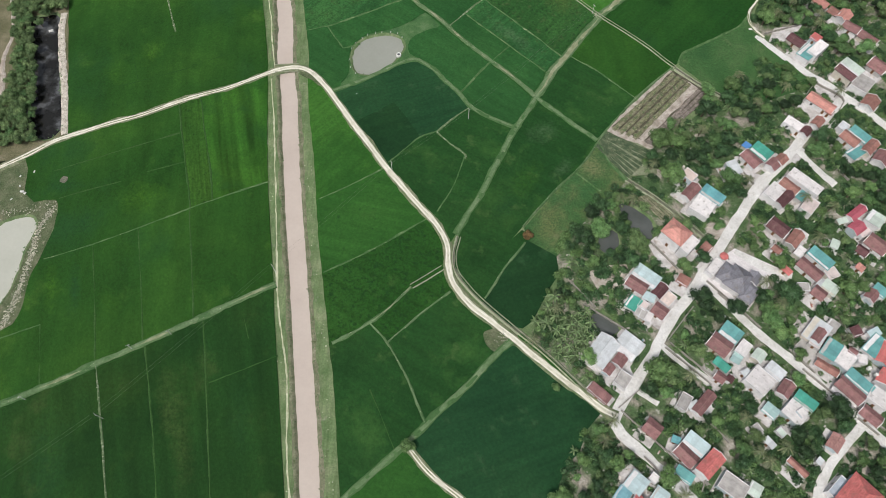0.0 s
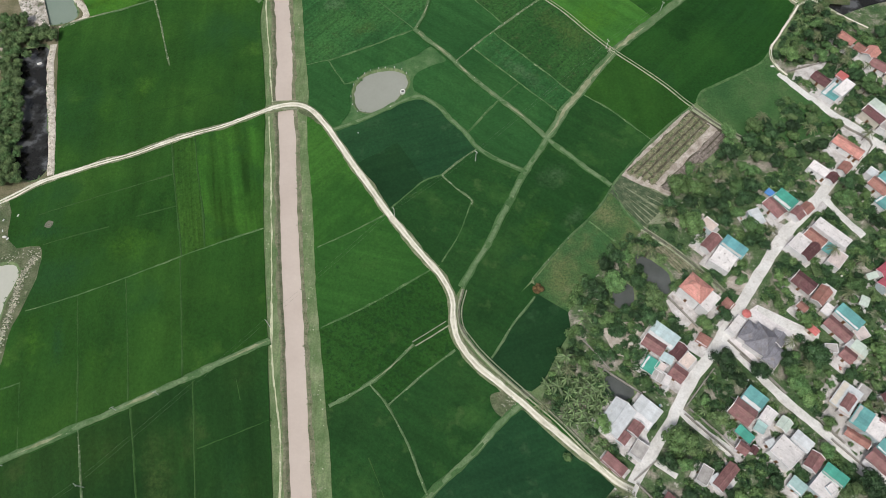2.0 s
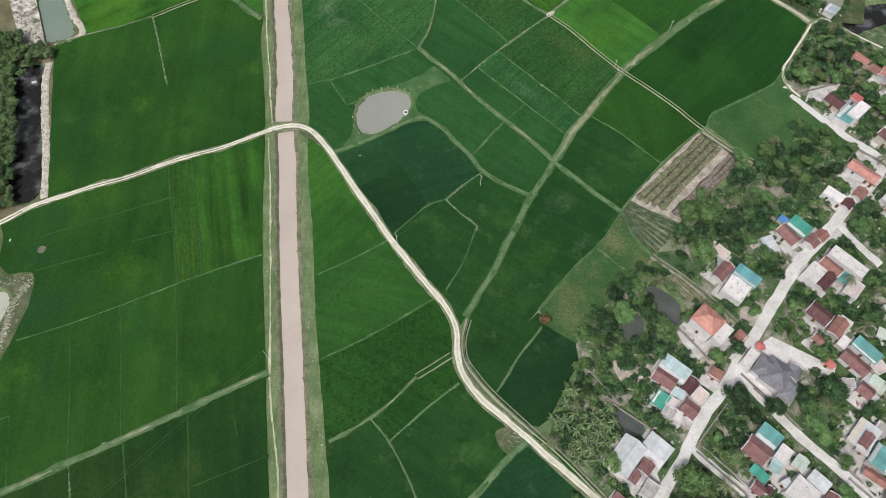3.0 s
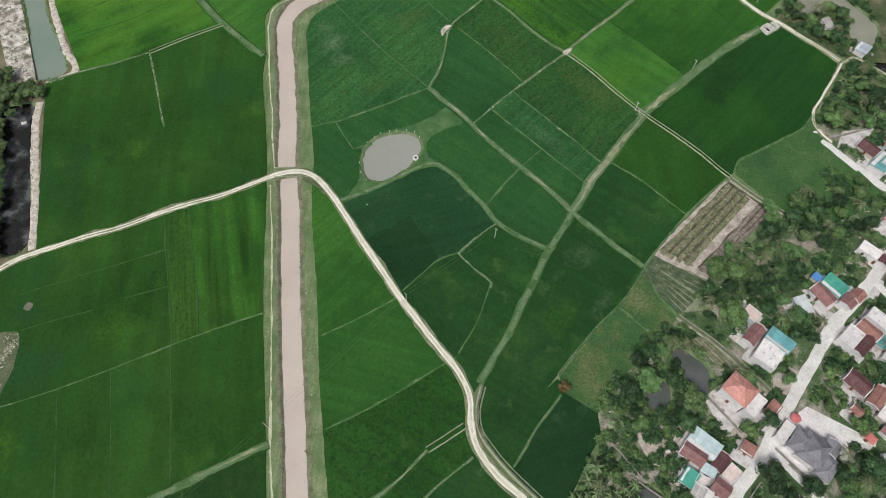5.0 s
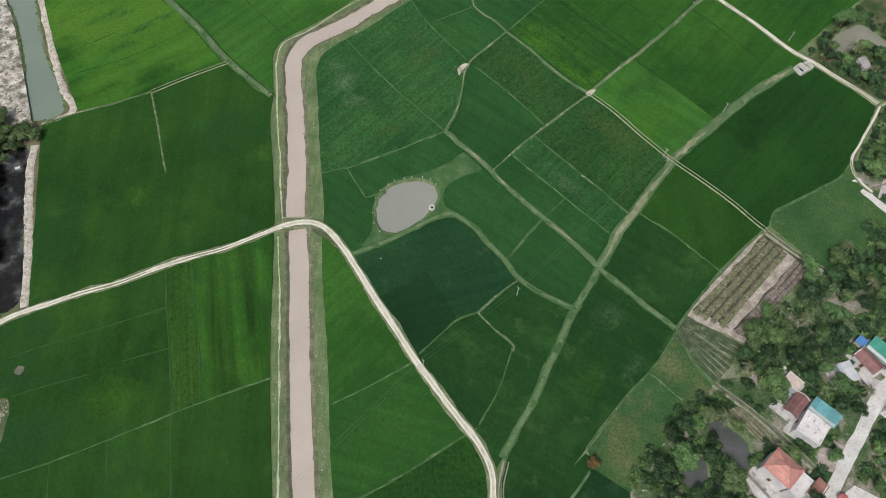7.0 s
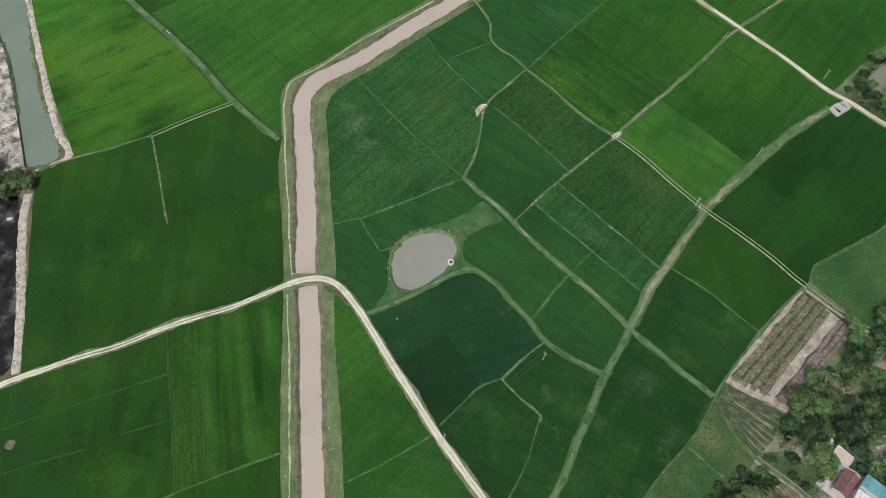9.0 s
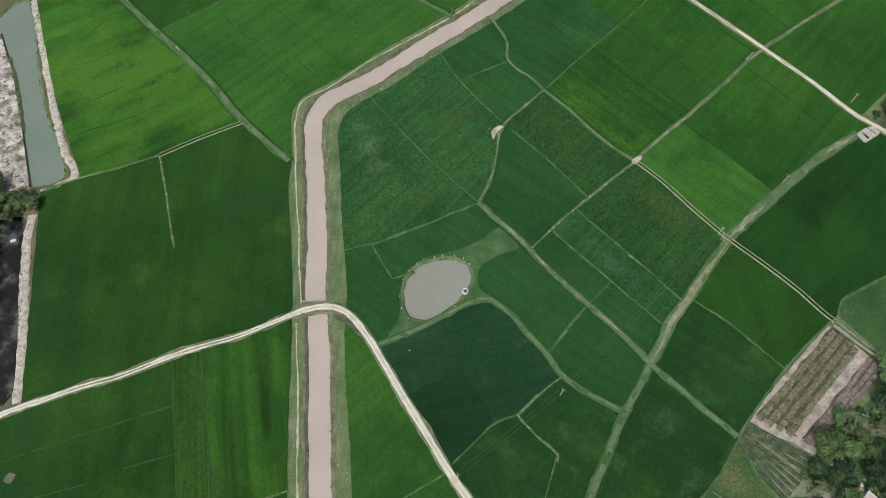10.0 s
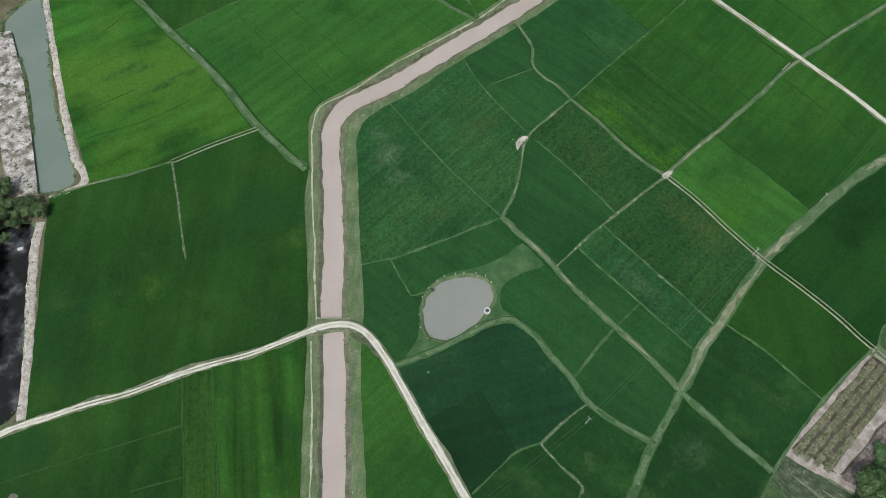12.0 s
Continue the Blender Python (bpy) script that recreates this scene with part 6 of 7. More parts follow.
building("gable", "maroon", 82.7, 63.2, 9.1, 3.6, 47, 2.805)
building("flat", "grey", 76.7, 63.6, 5.5, 3.6, -122, 2.6)
building("gable", "maroon", 89, 71.6, 3.6, 3.4, -38, 2.6)
building("gable", "maroon", 65.8, 55.1, 5.3, 5.2, -39, 2.38)
building("shed", "paleblue", 78.3, 50.5, 7.3, 5.1, -41, 3.315)
building("gable", "maroon", 75.1, 47.4, 6.9, 5.2, -46, 2.975)
building("gable", "red", 81, 44.3, 8.8, 4.9, -136, 5.6)
building("shed", "teal", 73.9, 41.6, 5.8, 3.5, -36, 2.38)
building("shed", "paleblue", 59.1, 38.8, 6.2, 5.7, -131, 2.805)
building("shed", "blue", 54.7, 35.3, 5, 4.1, -128, 2.465)
building("gable", "red", 59.5, 33.5, 4.3, 3.8, -38, 2.55)
building("flat", "white", 64.7, 40.5, 2.7, 2.6, -130, 2.6)
building("shed", "paleblue", 65.6, 35.1, 5.6, 4.2, -129, 2.55)
building("hip", "red", 123.6, 35.7, 12.4, 9.8, -137, 4.08)
building("flat", "bluegrey", 119.5, 38.8, 7.1, 3.6, 42, 2.72)
building("gable", "pink", 121.4, 52, 5.5, 4.2, -130, 2.55)
building("flat", "grey", 88, 38.5, 8, 5.9, -37, 2.805)
building("shed", "palegreen", 94.4, 37.8, 4.2, 3.8, -125, 2.55)
building("gable", "rust", 108.5, 44.6, 7, 2.2, -47, 2.3)
building("gable", "maroon", 129.6, 68.3, 9.3, 4.9, -48, 2.805)
building("shed", "teal", 133.2, 71.2, 9, 4, -47, 3.145)
building("gable", "maroon", 134.5, 60.6, 6.8, 4.5, -45, 2.38)
building("flat", "white", 138.2, 66.1, 6.6, 5.5, -41, 3.06)
building("gable", "red", 141.9, 72.1, 6, 5.7, -131, 3.23)
building("shed", "teal", 126.6, 81.7, 7.2, 5.1, -131, 2.89)
building("flat", "white", 130.6, 78.5, 6.5, 5.3, -133, 2.72)
building("shed", "palegrey", 123.5, 87.9, 9.2, 6.5, -132, 2.55)
building("gable", "maroon", 123.4, 86.3, 5.5, 3.1, -132, 3.145)
building("shed", "grey", 129.1, 89.9, 4.7, 3.7, -132, 2.38)
building("flat", "grey", 118.9, 81.7, 6.4, 6.1, -140, 0.5)
building("shed", "teal", 141.6, 83, 8.4, 6, -138, 2.975)
building("gable", "red", 144.1, 80.3, 8.3, 5.6, -128, 2.72)
building("shed", "teal", 130.2, 114.3, 8.9, 4.5, -48, 3.145)
building("gable", "maroon", 125.6, 110.1, 8.9, 4.7, -48, 2.805)
building("gable", "maroon", 127.1, 101.5, 4.6, 4.6, -45, 2.295)
building("shed", "palegreen", 131.2, 103.5, 5.2, 4.6, -42, 2.55)
building("gable", "darkmaroon", 118, 126.1, 7.4, 5.7, -44, 2.635)
building("gable", "rust", 122.7, 121.5, 7.3, 4.4, -132, 2.975)
building("flat", "white", 123.7, 116.8, 4.4, 2.9, -133, 2.6)
building("gable", "rust", 115.9, 117.6, 3.5, 2.9, -46, 2.4)
building("shed", "red", 117.8, 109.8, 3.8, 2.5, -48, 2.3)
building("gable", "crimson", 146.6, 132.2, 8, 3.4, 37, 3.315)
building("gable", "crimson", 145.4, 126.4, 5.5, 4.7, 36, 3.06)
building("shed", "palegreen", 153.2, 130.3, 5.8, 5.7, -134, 2.975)
building("gable", "maroon", 151, 120.2, 7.7, 6.2, -44, 2.89)
building("gable", "darkmaroon", 145.5, 117.9, 4.5, 3.7, -42, 2.465)
building("shed", "orange", 143.5, 111.4, 2.9, 2.7, -47, 2.3)
building("gable", "maroon", 144.6, 100.9, 4.7, 3.9, -135, 2.635)
building("shed", "teal", 147.8, 102.7, 4.7, 3.9, -46, 2.89)
building("shed", "jade", 117.4, 157.6, 7.4, 5.4, -47, 3.145)
building("gable", "maroon", 113.3, 154.5, 7.5, 5.1, -54, 2.805)
building("gable", "maroon", 121.2, 152.4, 5, 4.4, -139, 2.635)
building("gable", "rust", 124.3, 154.4, 4.7, 4, -138, 2.635)
building("shed", "cobalt", 112.7, 160.6, 2.9, 2.8, -138, 2.4)
building("shed", "palegrey", 106.5, 150.8, 6.1, 4.1, -71, 2.38)
building("flat", "white", 130.9, 144.6, 12.7, 4.5, -44, 3.57)
building("flat", "white", 118.9, 140.3, 7, 5.1, -135, 3.4)
building("gable", "rust", 125.1, 142.9, 7.3, 4.5, -46, 2.975)
building("gable", "darkmaroon", 122.3, 137.8, 7.9, 4.2, -138, 2.72)
building("shed", "teal", 129, 139.3, 4.6, 3.2, -136, 2.55)
building("flat", "pinkwhite", 130.9, 135.2, 6.7, 4.7, -131, 2.805)
building("flat", "peach", 89.4, 146.9, 5, 4, -44, 2.72)
building("gable", "maroon", 89, 139.9, 7.6, 4.2, -133, 2.55)
building("shed", "teal2", 95.9, 137.7, 8.4, 4.8, -41, 4.42)
building("flat", "white", 91.9, 133.3, 7.4, 7.3, -127, 4.165)
building("gable", "orange", 144.9, 181, 11.2, 5, -42, 2.89)
building("gable", "rust", 147.5, 177, 3.1, 3.1, -43, 2.465)
building("gable", "darkmaroon", 157, 194.8, 8.5, 4.4, -51, 4.25)
building("shed", "palegreen", 159.6, 197.3, 8.7, 4.9, -50, 4.675)
building("flat", "grey", 163.4, 190.9, 8.3, 6.9, -131, 2.975)
building("gable", "rust", 164.2, 181.8, 6.6, 5.8, -132, 2.55)
building("flat", "white", 133, 170.4, 8.6, 4.3, -41, 2.465)
building("gable", "darkmaroon", 136.3, 167.6, 4.7, 3.8, -135, 2.465)
building("gable", "rust", 142, 172.2, 5, 3.8, -134, 2.295)
building("shed", "teal", 156.2, 166.4, 7.8, 4.5, -49, 3.06)
building("gable", "rust", 152.1, 164.5, 7.2, 4.9, -48, 2.805)
building("flat", "palegrey", 151.4, 170.5, 4, 3.4, -135, 2.38)
building("shed", "teal", 153.3, 158.7, 7.4, 4.5, -146, 2.55)
building("gable", "rust", 159, 160.8, 7.5, 4, -136, 2.72)
building("shed", "teal", 145.2, 206.4, 8.5, 5.8, -137, 2.89)
building("flat", "white", 148.9, 207.5, 8.8, 4.2, -137, 3.655)
building("gable", "darkmaroon", 141.7, 212.4, 7.3, 5, -46, 2.55)
building("shed", "red", 149.8, 213.7, 4, 3.8, -45, 3.06)
building("gable", "orange", 164, 225.9, 6.4, 5.4, -136, 2.89)
building("gable", "rust", 160.6, 228.5, 4.6, 4.6, -46, 2.465)
building("gable", "maroon", 165.9, 220.1, 7.2, 5.1, -38, 2.55)
building("gable", "maroon", 171.5, 214.6, 8.2, 4.9, -46, 2.55)
building("gable", "orange", 156.1, 233.4, 7.1, 4.4, -48, 2.72)
building("shed", "bluegrey", 150.6, 259.4, 5.5, 4.8, -132, 2.6)
building("gable", "maroon", 172, 200.2, 7.2, 6.8, -47, 2.55)
building("shed", "grey", 139.7, 271.9, 5.6, 3.3, -75, 2.5)
building("shed", "rust", 81.9, 105.1, 4.2, 3.8, -33, 2.4)
building("shed", "paleblue", 69.5, 98.7, 4.2, 3.2, -25, 2.465)
building("flat", "pinkwhite", 67.2, 95.7, 3.3, 3.1, -125, 2.6)
building("flat", "white", 67.7, 91.9, 4.2, 3.6, -28, 2.4)
building("shed", "palegrey", 79.5, 62.5, 3.8, 2.2, 32, 2.4)
building("shed", "paleteal", 95.7, 78.4, 4.4, 3.2, -125, 2.55)
building("gable", "darkmaroon", 92.2, 71.1, 2.6, 2.2, -129, 2.6)
building("shed", "palegrey", 97.8, 73.1, 2.8, 2.8, -63, 2.6)
building("flat", "pinkwhite", 133.1, 108.9, 4.5, 3.8, 24, 2.38)
building("flat", "palegrey", 129.6, 103.9, 5, 4, -55, 2.295)
building("flat", "white", 126.2, 124.1, 4.1, 1.7, -42, 2.4)
building("flat", "pinkwhite", 148.5, 124.8, 4.8, 2.6, 24, 2.3)
building("flat", "white", 143.8, 100.2, 4.2, 1.9, -56, 2.2)
building("flat", "grey", 122.4, 103.7, 4, 3, -2, 2.3)
building("shed", "palegreen", 136.9, 120.3, 3.8, 2.9, -120, 2.2)
building("shed", "palegreen", 141.5, 129.5, 4, 2.3, 20, 2.4)
building("flat", "pinkwhite", 122.2, 84, 3.7, 3.2, -35, 2.6)
building("gable", "rust", 124.2, 75.8, 7.7, 3, -35, 2.3)
building("shed", "darkmaroon", 136.4, 88.1, 3.7, 3.6, 21, 2.6)
building("shed", "paleblue", 142.4, 87.8, 4.4, 2.9, 27, 2.55)
building("flat", "white", 136.3, 78.8, 3.1, 3, -101, 2.38)
building("gable", "maroon", 133.6, 81.2, 3.1, 2.4, -34, 2.5)
building("flat", "white", 132.9, 69.6, 4.8, 1.5, -47, 2.38)
building("shed", "white", 127.6, 66.3, 8.7, 1.6, -40, 2.2)
building("flat", "white", 112.6, 60.8, 2.5, 2.4, -58, 3.57)
building("shed", "teal2", 72.6, 51.8, 2.7, 2.3, -23, 2.55)
building("shed", "palegrey", 101.3, 51.6, 3.7, 2.3, -51, 2.4)
building("flat", "palegreen", 105.7, 54.9, 2.9, 2.2, -53, 2)
building("shed", "palegrey", 115.6, 46.5, 2.3, 1.9, 47, 2.4)
building("flat", "grey", 98.5, 55.9, 3, 2, -59, 2.2)
building("gable", "maroon", 162.3, 156, 6.3, 6, -132, 2.55)


def parasol(x, y, r):
    ob = tagged(new("parasol"), "open coral red parasol on a white terrace", "parasol")
    ob.matrix_basis = pose(x, y, 0.1)
    bm = bmesh.new()
    tube(bm, (0, 0, 0), (0, 0, 2.75), 0.05, 0.04, 8)
    part("pole", bm, M["foam"], ob)
    bm = bmesh.new()
    top = bm.verts.new((0, 0, 2.8))
    rims = [[bm.verts.new((q * math.cos(k * math.pi / 4), q * math.sin(k * math.pi / 4), z)) for k in range(8)] for q, z in ((r * 0.55, 2.55), (r, 2.2), (r, 2.0))]
    for k in range(8):
        bm.faces.new((top, rims[0][k], rims[0][(k + 1) % 8]))
        for a, b in zip(rims[:-1], rims[1:]):
            bm.faces.new((a[k], b[k], b[(k + 1) % 8], a[(k + 1) % 8]))
    part("canopy", bm, ROOF["red"], ob, "faded coral canopy")
    bm = bmesh.new()
    tube(bm, (0, 0, 0), (0, 0, 0.12), 0.35, 0.3, 12)
    part("base", bm, M["lining"], ob)


def water_tank(x, y, z):
    ob = tagged(new("water_tank"), "white domed water tank on a steel stand", "water tank", "water tanks")
    ob.matrix_basis = pose(x, y, 0.05)
    for dx, dy in ((-0.4, -0.4), (0.4, -0.4), (-0.4, 0.4), (0.4, 0.4)):
        bm = bmesh.new()
        tube(bm, (dx, dy, 0), (dx, dy, z), 0.05, 0.05, 6)
        part("leg", bm, M["pole"], ob)
    bm = bmesh.new()
    tube(bm, (0, 0, z), (0, 0, z + 1.2), 0.62, 0.62, 16)
    tube(bm, (0, 0, z + 1.2), (0, 0, z + 1.42), 0.62, 0.3, 16)
    part("tank", bm, M["foam"], ob)
    bm = bmesh.new()
    tube(bm, (0, 0, z + 1.42), (0, 0, z + 1.52), 0.2, 0.18, 12)
    part("lid", bm, M["pole"], ob)


def low_wall(points):
    """A garden wall of rendered brick with a coping and posts."""
    line = catmull(points, 2.4)
    ob = thing("garden_wall", ribbon(line, (-0.11, -0.1, 0.1, 0.11), (0.0, 1.0, 1.0, 0.0), 0, 2.0), M["old_wall"], "low weathered garden wall along a village lane", "wall")
    part("coping", ribbon(line, (-0.17, -0.17, 0.17, 0.17), (0.98, 1.08, 1.08, 0.98), 0, 2.0), M["old_wall"], ob)
    for x, y in line[::2]:
        bm = bmesh.new()
        box(bm, x - 0.17, x + 0.17, y - 0.17, y + 0.17, 0, 1.3)
        part("post", bm, M["old_wall"], ob)


parasol(97.3, 114.6, 1.55)
water_tank(137.4, 75.6, 2.2)
water_tank(139.2, 73.5, 2.2)
low_wall([(56.6, 61.8), (63.8, 67.7)])
low_wall([(57.2, 60.7), (60.6, 57.3), (70.1, 48.5), (77.5, 41.2)])
low_wall([(73.7, 81.6), (86.8, 69.7)])
low_wall([(75.4, 83.2), (88.2, 71.7)])
low_wall([(74.4, 84.1), (84.4, 96.1)])
low_wall([(47.7, 96.2), (60.8, 87.7)])
low_wall([(43.9, 104.3), (51.4, 95.3)])
low_wall([(90.6, 105.7), (98.8, 97)])
low_wall([(98.9, 97.4), (106, 89.2)])
low_wall([(127, 69.5), (132.6, 61.4)])
low_wall([(131.5, 59.9), (136.4, 55.1)])
low_wall([(80.7, 57), (82.9, 57.9), (89.4, 51.7)])
low_wall([(109.7, 151), (113.3, 145)])
low_wall([(146.8, 192.1), (155.4, 183.5), (152.8, 179.6)])
low_wall([(130.5, 217.4), (147.7, 223.4)])
low_wall([(93.8, 101.4), (98.7, 96.4)])
low_wall([(127.8, 152), (124.9, 148.3)])
low_wall([(72.8, 120.2), (81.4, 109.9)])
low_wall([(114, 82), (120.8, 74.5)])
low_wall([(117.3, 75.4), (125.6, 67.3)])
low_wall([(83.7, 46.3), (79, 37.2)])
low_wall([(63, 46.7), (69.9, 39.4)])
low_wall([(136.2, 59.5), (139.4, 56.1)])
low_wall([(145.7, 192.1), (141.2, 186.3)])
low_wall([(145.8, 152.5), (148.8, 147.7)])


# ---- yards ----
YARDS = []


def yard(points, mat="yard"):
    ring = np.array(points)
    if mat != "pale_soil":
        YARDS.append(ring)
    thing("pavement", sheet(ring, 0.085 + lift() * 0.3), M[mat], "pale bare yard of concrete" if mat == "yard" else "white paved terrace round a villa" if mat == "patio" else "patch of bare packed earth in a garden", "yard", "", "structure")


GARDEN = [(69.9, 138.6), (75.5, 139.9), (82.8, 131.7), (77.9, 129)]
YARDS.append(np.array(GARDEN))
thing("plot", sheet(np.array(GARDEN), 0.1), M["scrub"], "small weedy kitchen garden plot", "plot", "", "structure")
rows_of(*GARDEN, 5, "bed", 0.6, 0.25, "short garden row of yellowing greens")


# ---- trees ----
def leaf(bm, at, out, size, r):
    """A spray of leaves: two crossed, folded blades turned roughly outwards."""
    out = (out + Vector((r.uniform(-1, 1), r.uniform(-1, 1), r.uniform(-0.6, 1))) * 0.75).normalized()
    u = out.orthogonal().normalized()
    u.rotate(Matrix.Rotation(r.uniform(0, 6.28), 3, out))
    v = out.cross(u)
    s = size * r.uniform(0.6, 1.3)
    a = [bm.verts.new(at + p) for p in (-u * s, -v * s * 0.55 + out * s * 0.25, u * s, v * s * 0.55 + out * s * 0.1)]
    bm.faces.new(a)


def broadleaf(mat, seed, tall=1.0):
    """A tree of crown radius 1: tapered trunk with limbs and a crown of leaf sprays on several lobes."""
    r = random.Random(seed)
    ob = new("tree")
    bm = bmesh.new()
    tube(bm, (0, 0, -0.05), (0.03, 0.02, 0.75 * tall), 0.1, 0.06, 7)
    lobes = [(Vector((0, 0, 1.05 * tall)), 0.6)]
    for k in range(r.randint(5, 8)):
        a = k * 2.4 + r.uniform(-0.4, 0.4)
        d = r.uniform(0.35, 0.68)
        lobes.append((Vector((d * math.cos(a), d * math.sin(a), r.uniform(0.75, 1.2) * tall)), r.uniform(0.28, 0.46)))
    for c, s in lobes[1:]:
        tube(bm, (0.02, 0.02, 0.5 * tall), c, 0.045, 0.015, 5)
    part("trunk", bm, M["bark"], ob)
    bm = bmesh.new()
    for c, s in lobes:
        core = bmesh.ops.create_icosphere(bm, subdivisions=1, radius=s * 0.72, matrix=Matrix.Translation(c))
        for v in core["verts"]:
            v.co = c + (v.co - c) * r.uniform(0.8, 1.15)
            v.co.z = c.z + (v.co.z - c.z) * 0.78
        for _ in range(int(690 * s * s) + 58):
            d = Vector((r.gauss(0, 1), r.gauss(0, 1), r.gauss(0.25, 1))).normalized()
            rad = s * (r.uniform(0.72, 1.0) if r.random() < 0.8 else r.uniform(0.9, 1.18))
            leaf(bm, c + Vector((d.x, d.y, d.z * 0.8)) * rad, d, 0.078, r)
    part("crown", bm, mat, ob)
    return ob


def palm_tree(seed):
    r = random.Random(seed)
    ob = new("palm_tree")
    bm = bmesh.new()
    top = Vector((r.uniform(-0.6, 0.6), r.uniform(-0.6, 0.6), 6.2))
    prev = Vector((0, 0, 0))
    for k in range(1, 6):
        nxt = Vector((top.x * (k / 5) ** 2, top.y * (k / 5) ** 2, top.z * k / 5))
        tube(bm, prev, nxt, 0.22 - 0.02 * k, 0.2 - 0.02 * k, 7)
        prev = nxt
    part("trunk", bm, M["bark"], ob)
    for k in range(17):
        bm = bmesh.new()
        a = k * 2.39996 + r.uniform(-0.2, 0.2)
        lift0 = r.uniform(0.15, 0.95)
        length = r.uniform(2.9, 3.9)
        side_v = Vector((-math.sin(a), math.cos(a), 0))
        pts = []
        for i in range(9):
            u = i / 8
            pts.append(top + Vector((math.cos(a), math.sin(a), 0)) * length * (u * (1 - 0.15 * u)) + Vector((0, 0, lift0 * 1.6 * u - (1.5 + lift0) * u * u)))
        for p, q in zip(pts[:-1], pts[1:]):
            w = side_v * 0.035
            bm.faces.new([bm.verts.new(c) for c in (p - w, p + w, q + w, q - w)])
        for i in range(1, 27):
            u = i / 27 * 8
            j = min(7, int(u))
            c = pts[j].lerp(pts[j + 1], u - j)
            fwd = (pts[j + 1] - pts[j]).normalized()
            span = 0.4 * math.sin(math.pi * min(1, 0.12 + 0.8 * i / 27)) + 0.12
            for s in (-1, 1):
                tip = c + side_v * s * span * r.uniform(0.8, 1.1) + fwd * 0.35 - Vector((0, 0, 0.28 * span + r.uniform(0, 0.12)))
                bm.faces.new([bm.verts.new(q) for q in (c - fwd * 0.04, c + fwd * 0.04, tip)])
        part("frond", bm, M["leaf_palm"], ob)
    return ob


def banana_plant(seed):
    r = random.Random(seed)
    ob = new("banana_plant")
    bm = bmesh.new()
    tube(bm, (0, 0, -0.05), (0.05, 0, 1.6), 0.14, 0.09, 6)
    part("stem", bm, M["leaf_light"], ob)
    for k in range(8):
        bm = bmesh.new()
        a = k * 2.4 + r.uniform(-0.3, 0.3)
        d, s = Vector((math.cos(a), math.sin(a), 0)), Vector((-math.sin(a), math.cos(a), 0))
        length, up = r.uniform(1.4, 2.3), r.uniform(0.2, 1.1)
        rows = []
        for i in range(7):
            u = i / 6
            c = Vector((0.05, 0, 1.55)) + d * length * u + Vector((0, 0, up * 1.4 * u - (0.8 + up) * u * u))
            w = 0.21 * math.sin(math.pi * (0.1 + 0.88 * u)) + 0.02
            rows.append([bm.verts.new(c - s * w + Vector((0, 0, 0.1 * w))), bm.verts.new(c - Vector((0, 0, 0.06))), bm.verts.new(c + s * w + Vector((0, 0, 0.1 * w)))])
        for p, q in zip(rows[:-1], rows[1:]):
            bm.faces.new((p[0], p[1], q[1], q[0])), bm.faces.new((p[1], p[2], q[2], q[1]))
        part("leaf", bm, M["leaf_banana"], ob)
    return ob


MODELS = {"olive": [broadleaf(M["leaf_olive"], 61 + k, 1.0 + 0.1 * k) for k in range(3)], "mid": [broadleaf(M["leaf_mid"], 91 + k, 0.9 + 0.1 * k) for k in range(4)], "dark": [broadleaf(M["leaf_dark"], 11 + k, 1.0 + 0.12 * k) for k in range(5)], "light": [broadleaf(M["leaf_light"], 31 + k, 0.95 + 0.1 * k) for k in range(4)],
          "rust": [broadleaf(M["leaf_rust"], 51, 0.7)], "palm": [palm_tree(71 + k) for k in range(3)], "banana": [banana_plant(81 + k) for k in range(3)]}
TEXT = {"olive": ("grey-green leafy tree with a rounded crown", "tree"), "mid": ("rounded mid green leafy tree with a dense crown", "tree"), "dark": ("broad dark green leafy tree standing among village plots", "tree"), "light": ("light green leafy tree with a loose crown", "tree"),
        "rust": ("reddish brown shrub beside the field", "shrub"), "palm": ("coconut palm with long drooping fronds", "palm tree"), "banana": ("banana plant with broad arching leaves", "banana plant")}
USED = set()
TREES = []


def plant(kind, x, y, size, name="", label="", group=""):
    r = random.Random(int(x * 13 + y * 7) + 3)
    src = r.choice(MODELS[kind])
    m = pose(x, y, 0.04, 0, 0, r.uniform(0, 360)) @ Matrix.Diagonal((size, size, size * r.uniform(0.85, 1.15), 1))
    if src.name not in USED:
        USED.add(src.name)
        src.matrix_basis = m
        ob = src
    else:
        if src.scale != Vector((1, 1, 1)):
            m = m @ Matrix.Diagonal((1 / src.scale[0], 1 / src.scale[1], 1 / src.scale[2], 1))
        ob = copy_thing(src, m)
    text = TEXT[kind]
    tagged(ob, label or text[0], text[1], group or {"palm": "coconut palms", "banana": "banana grove"}.get(kind, "village trees"))
    if kind in ("mid", "dark", "light") and size < 2.3:
        ob.name = "shrub"
        tagged(ob, "low %s green bush between village houses" % {"mid": "fresh", "dark": "dark", "light": "pale"}[kind], "shrub", "village shrubs")
    TREES.append((x, y, size if kind not in ("palm", "banana") else 1.5))
    return ob


def tree(x, y, r, kind):
    plant(kind, x, y, r)


def palm(x, y):
    plant("palm", x, y, random.Random(int(x * 5 + y)).uniform(0.75, 1.0))


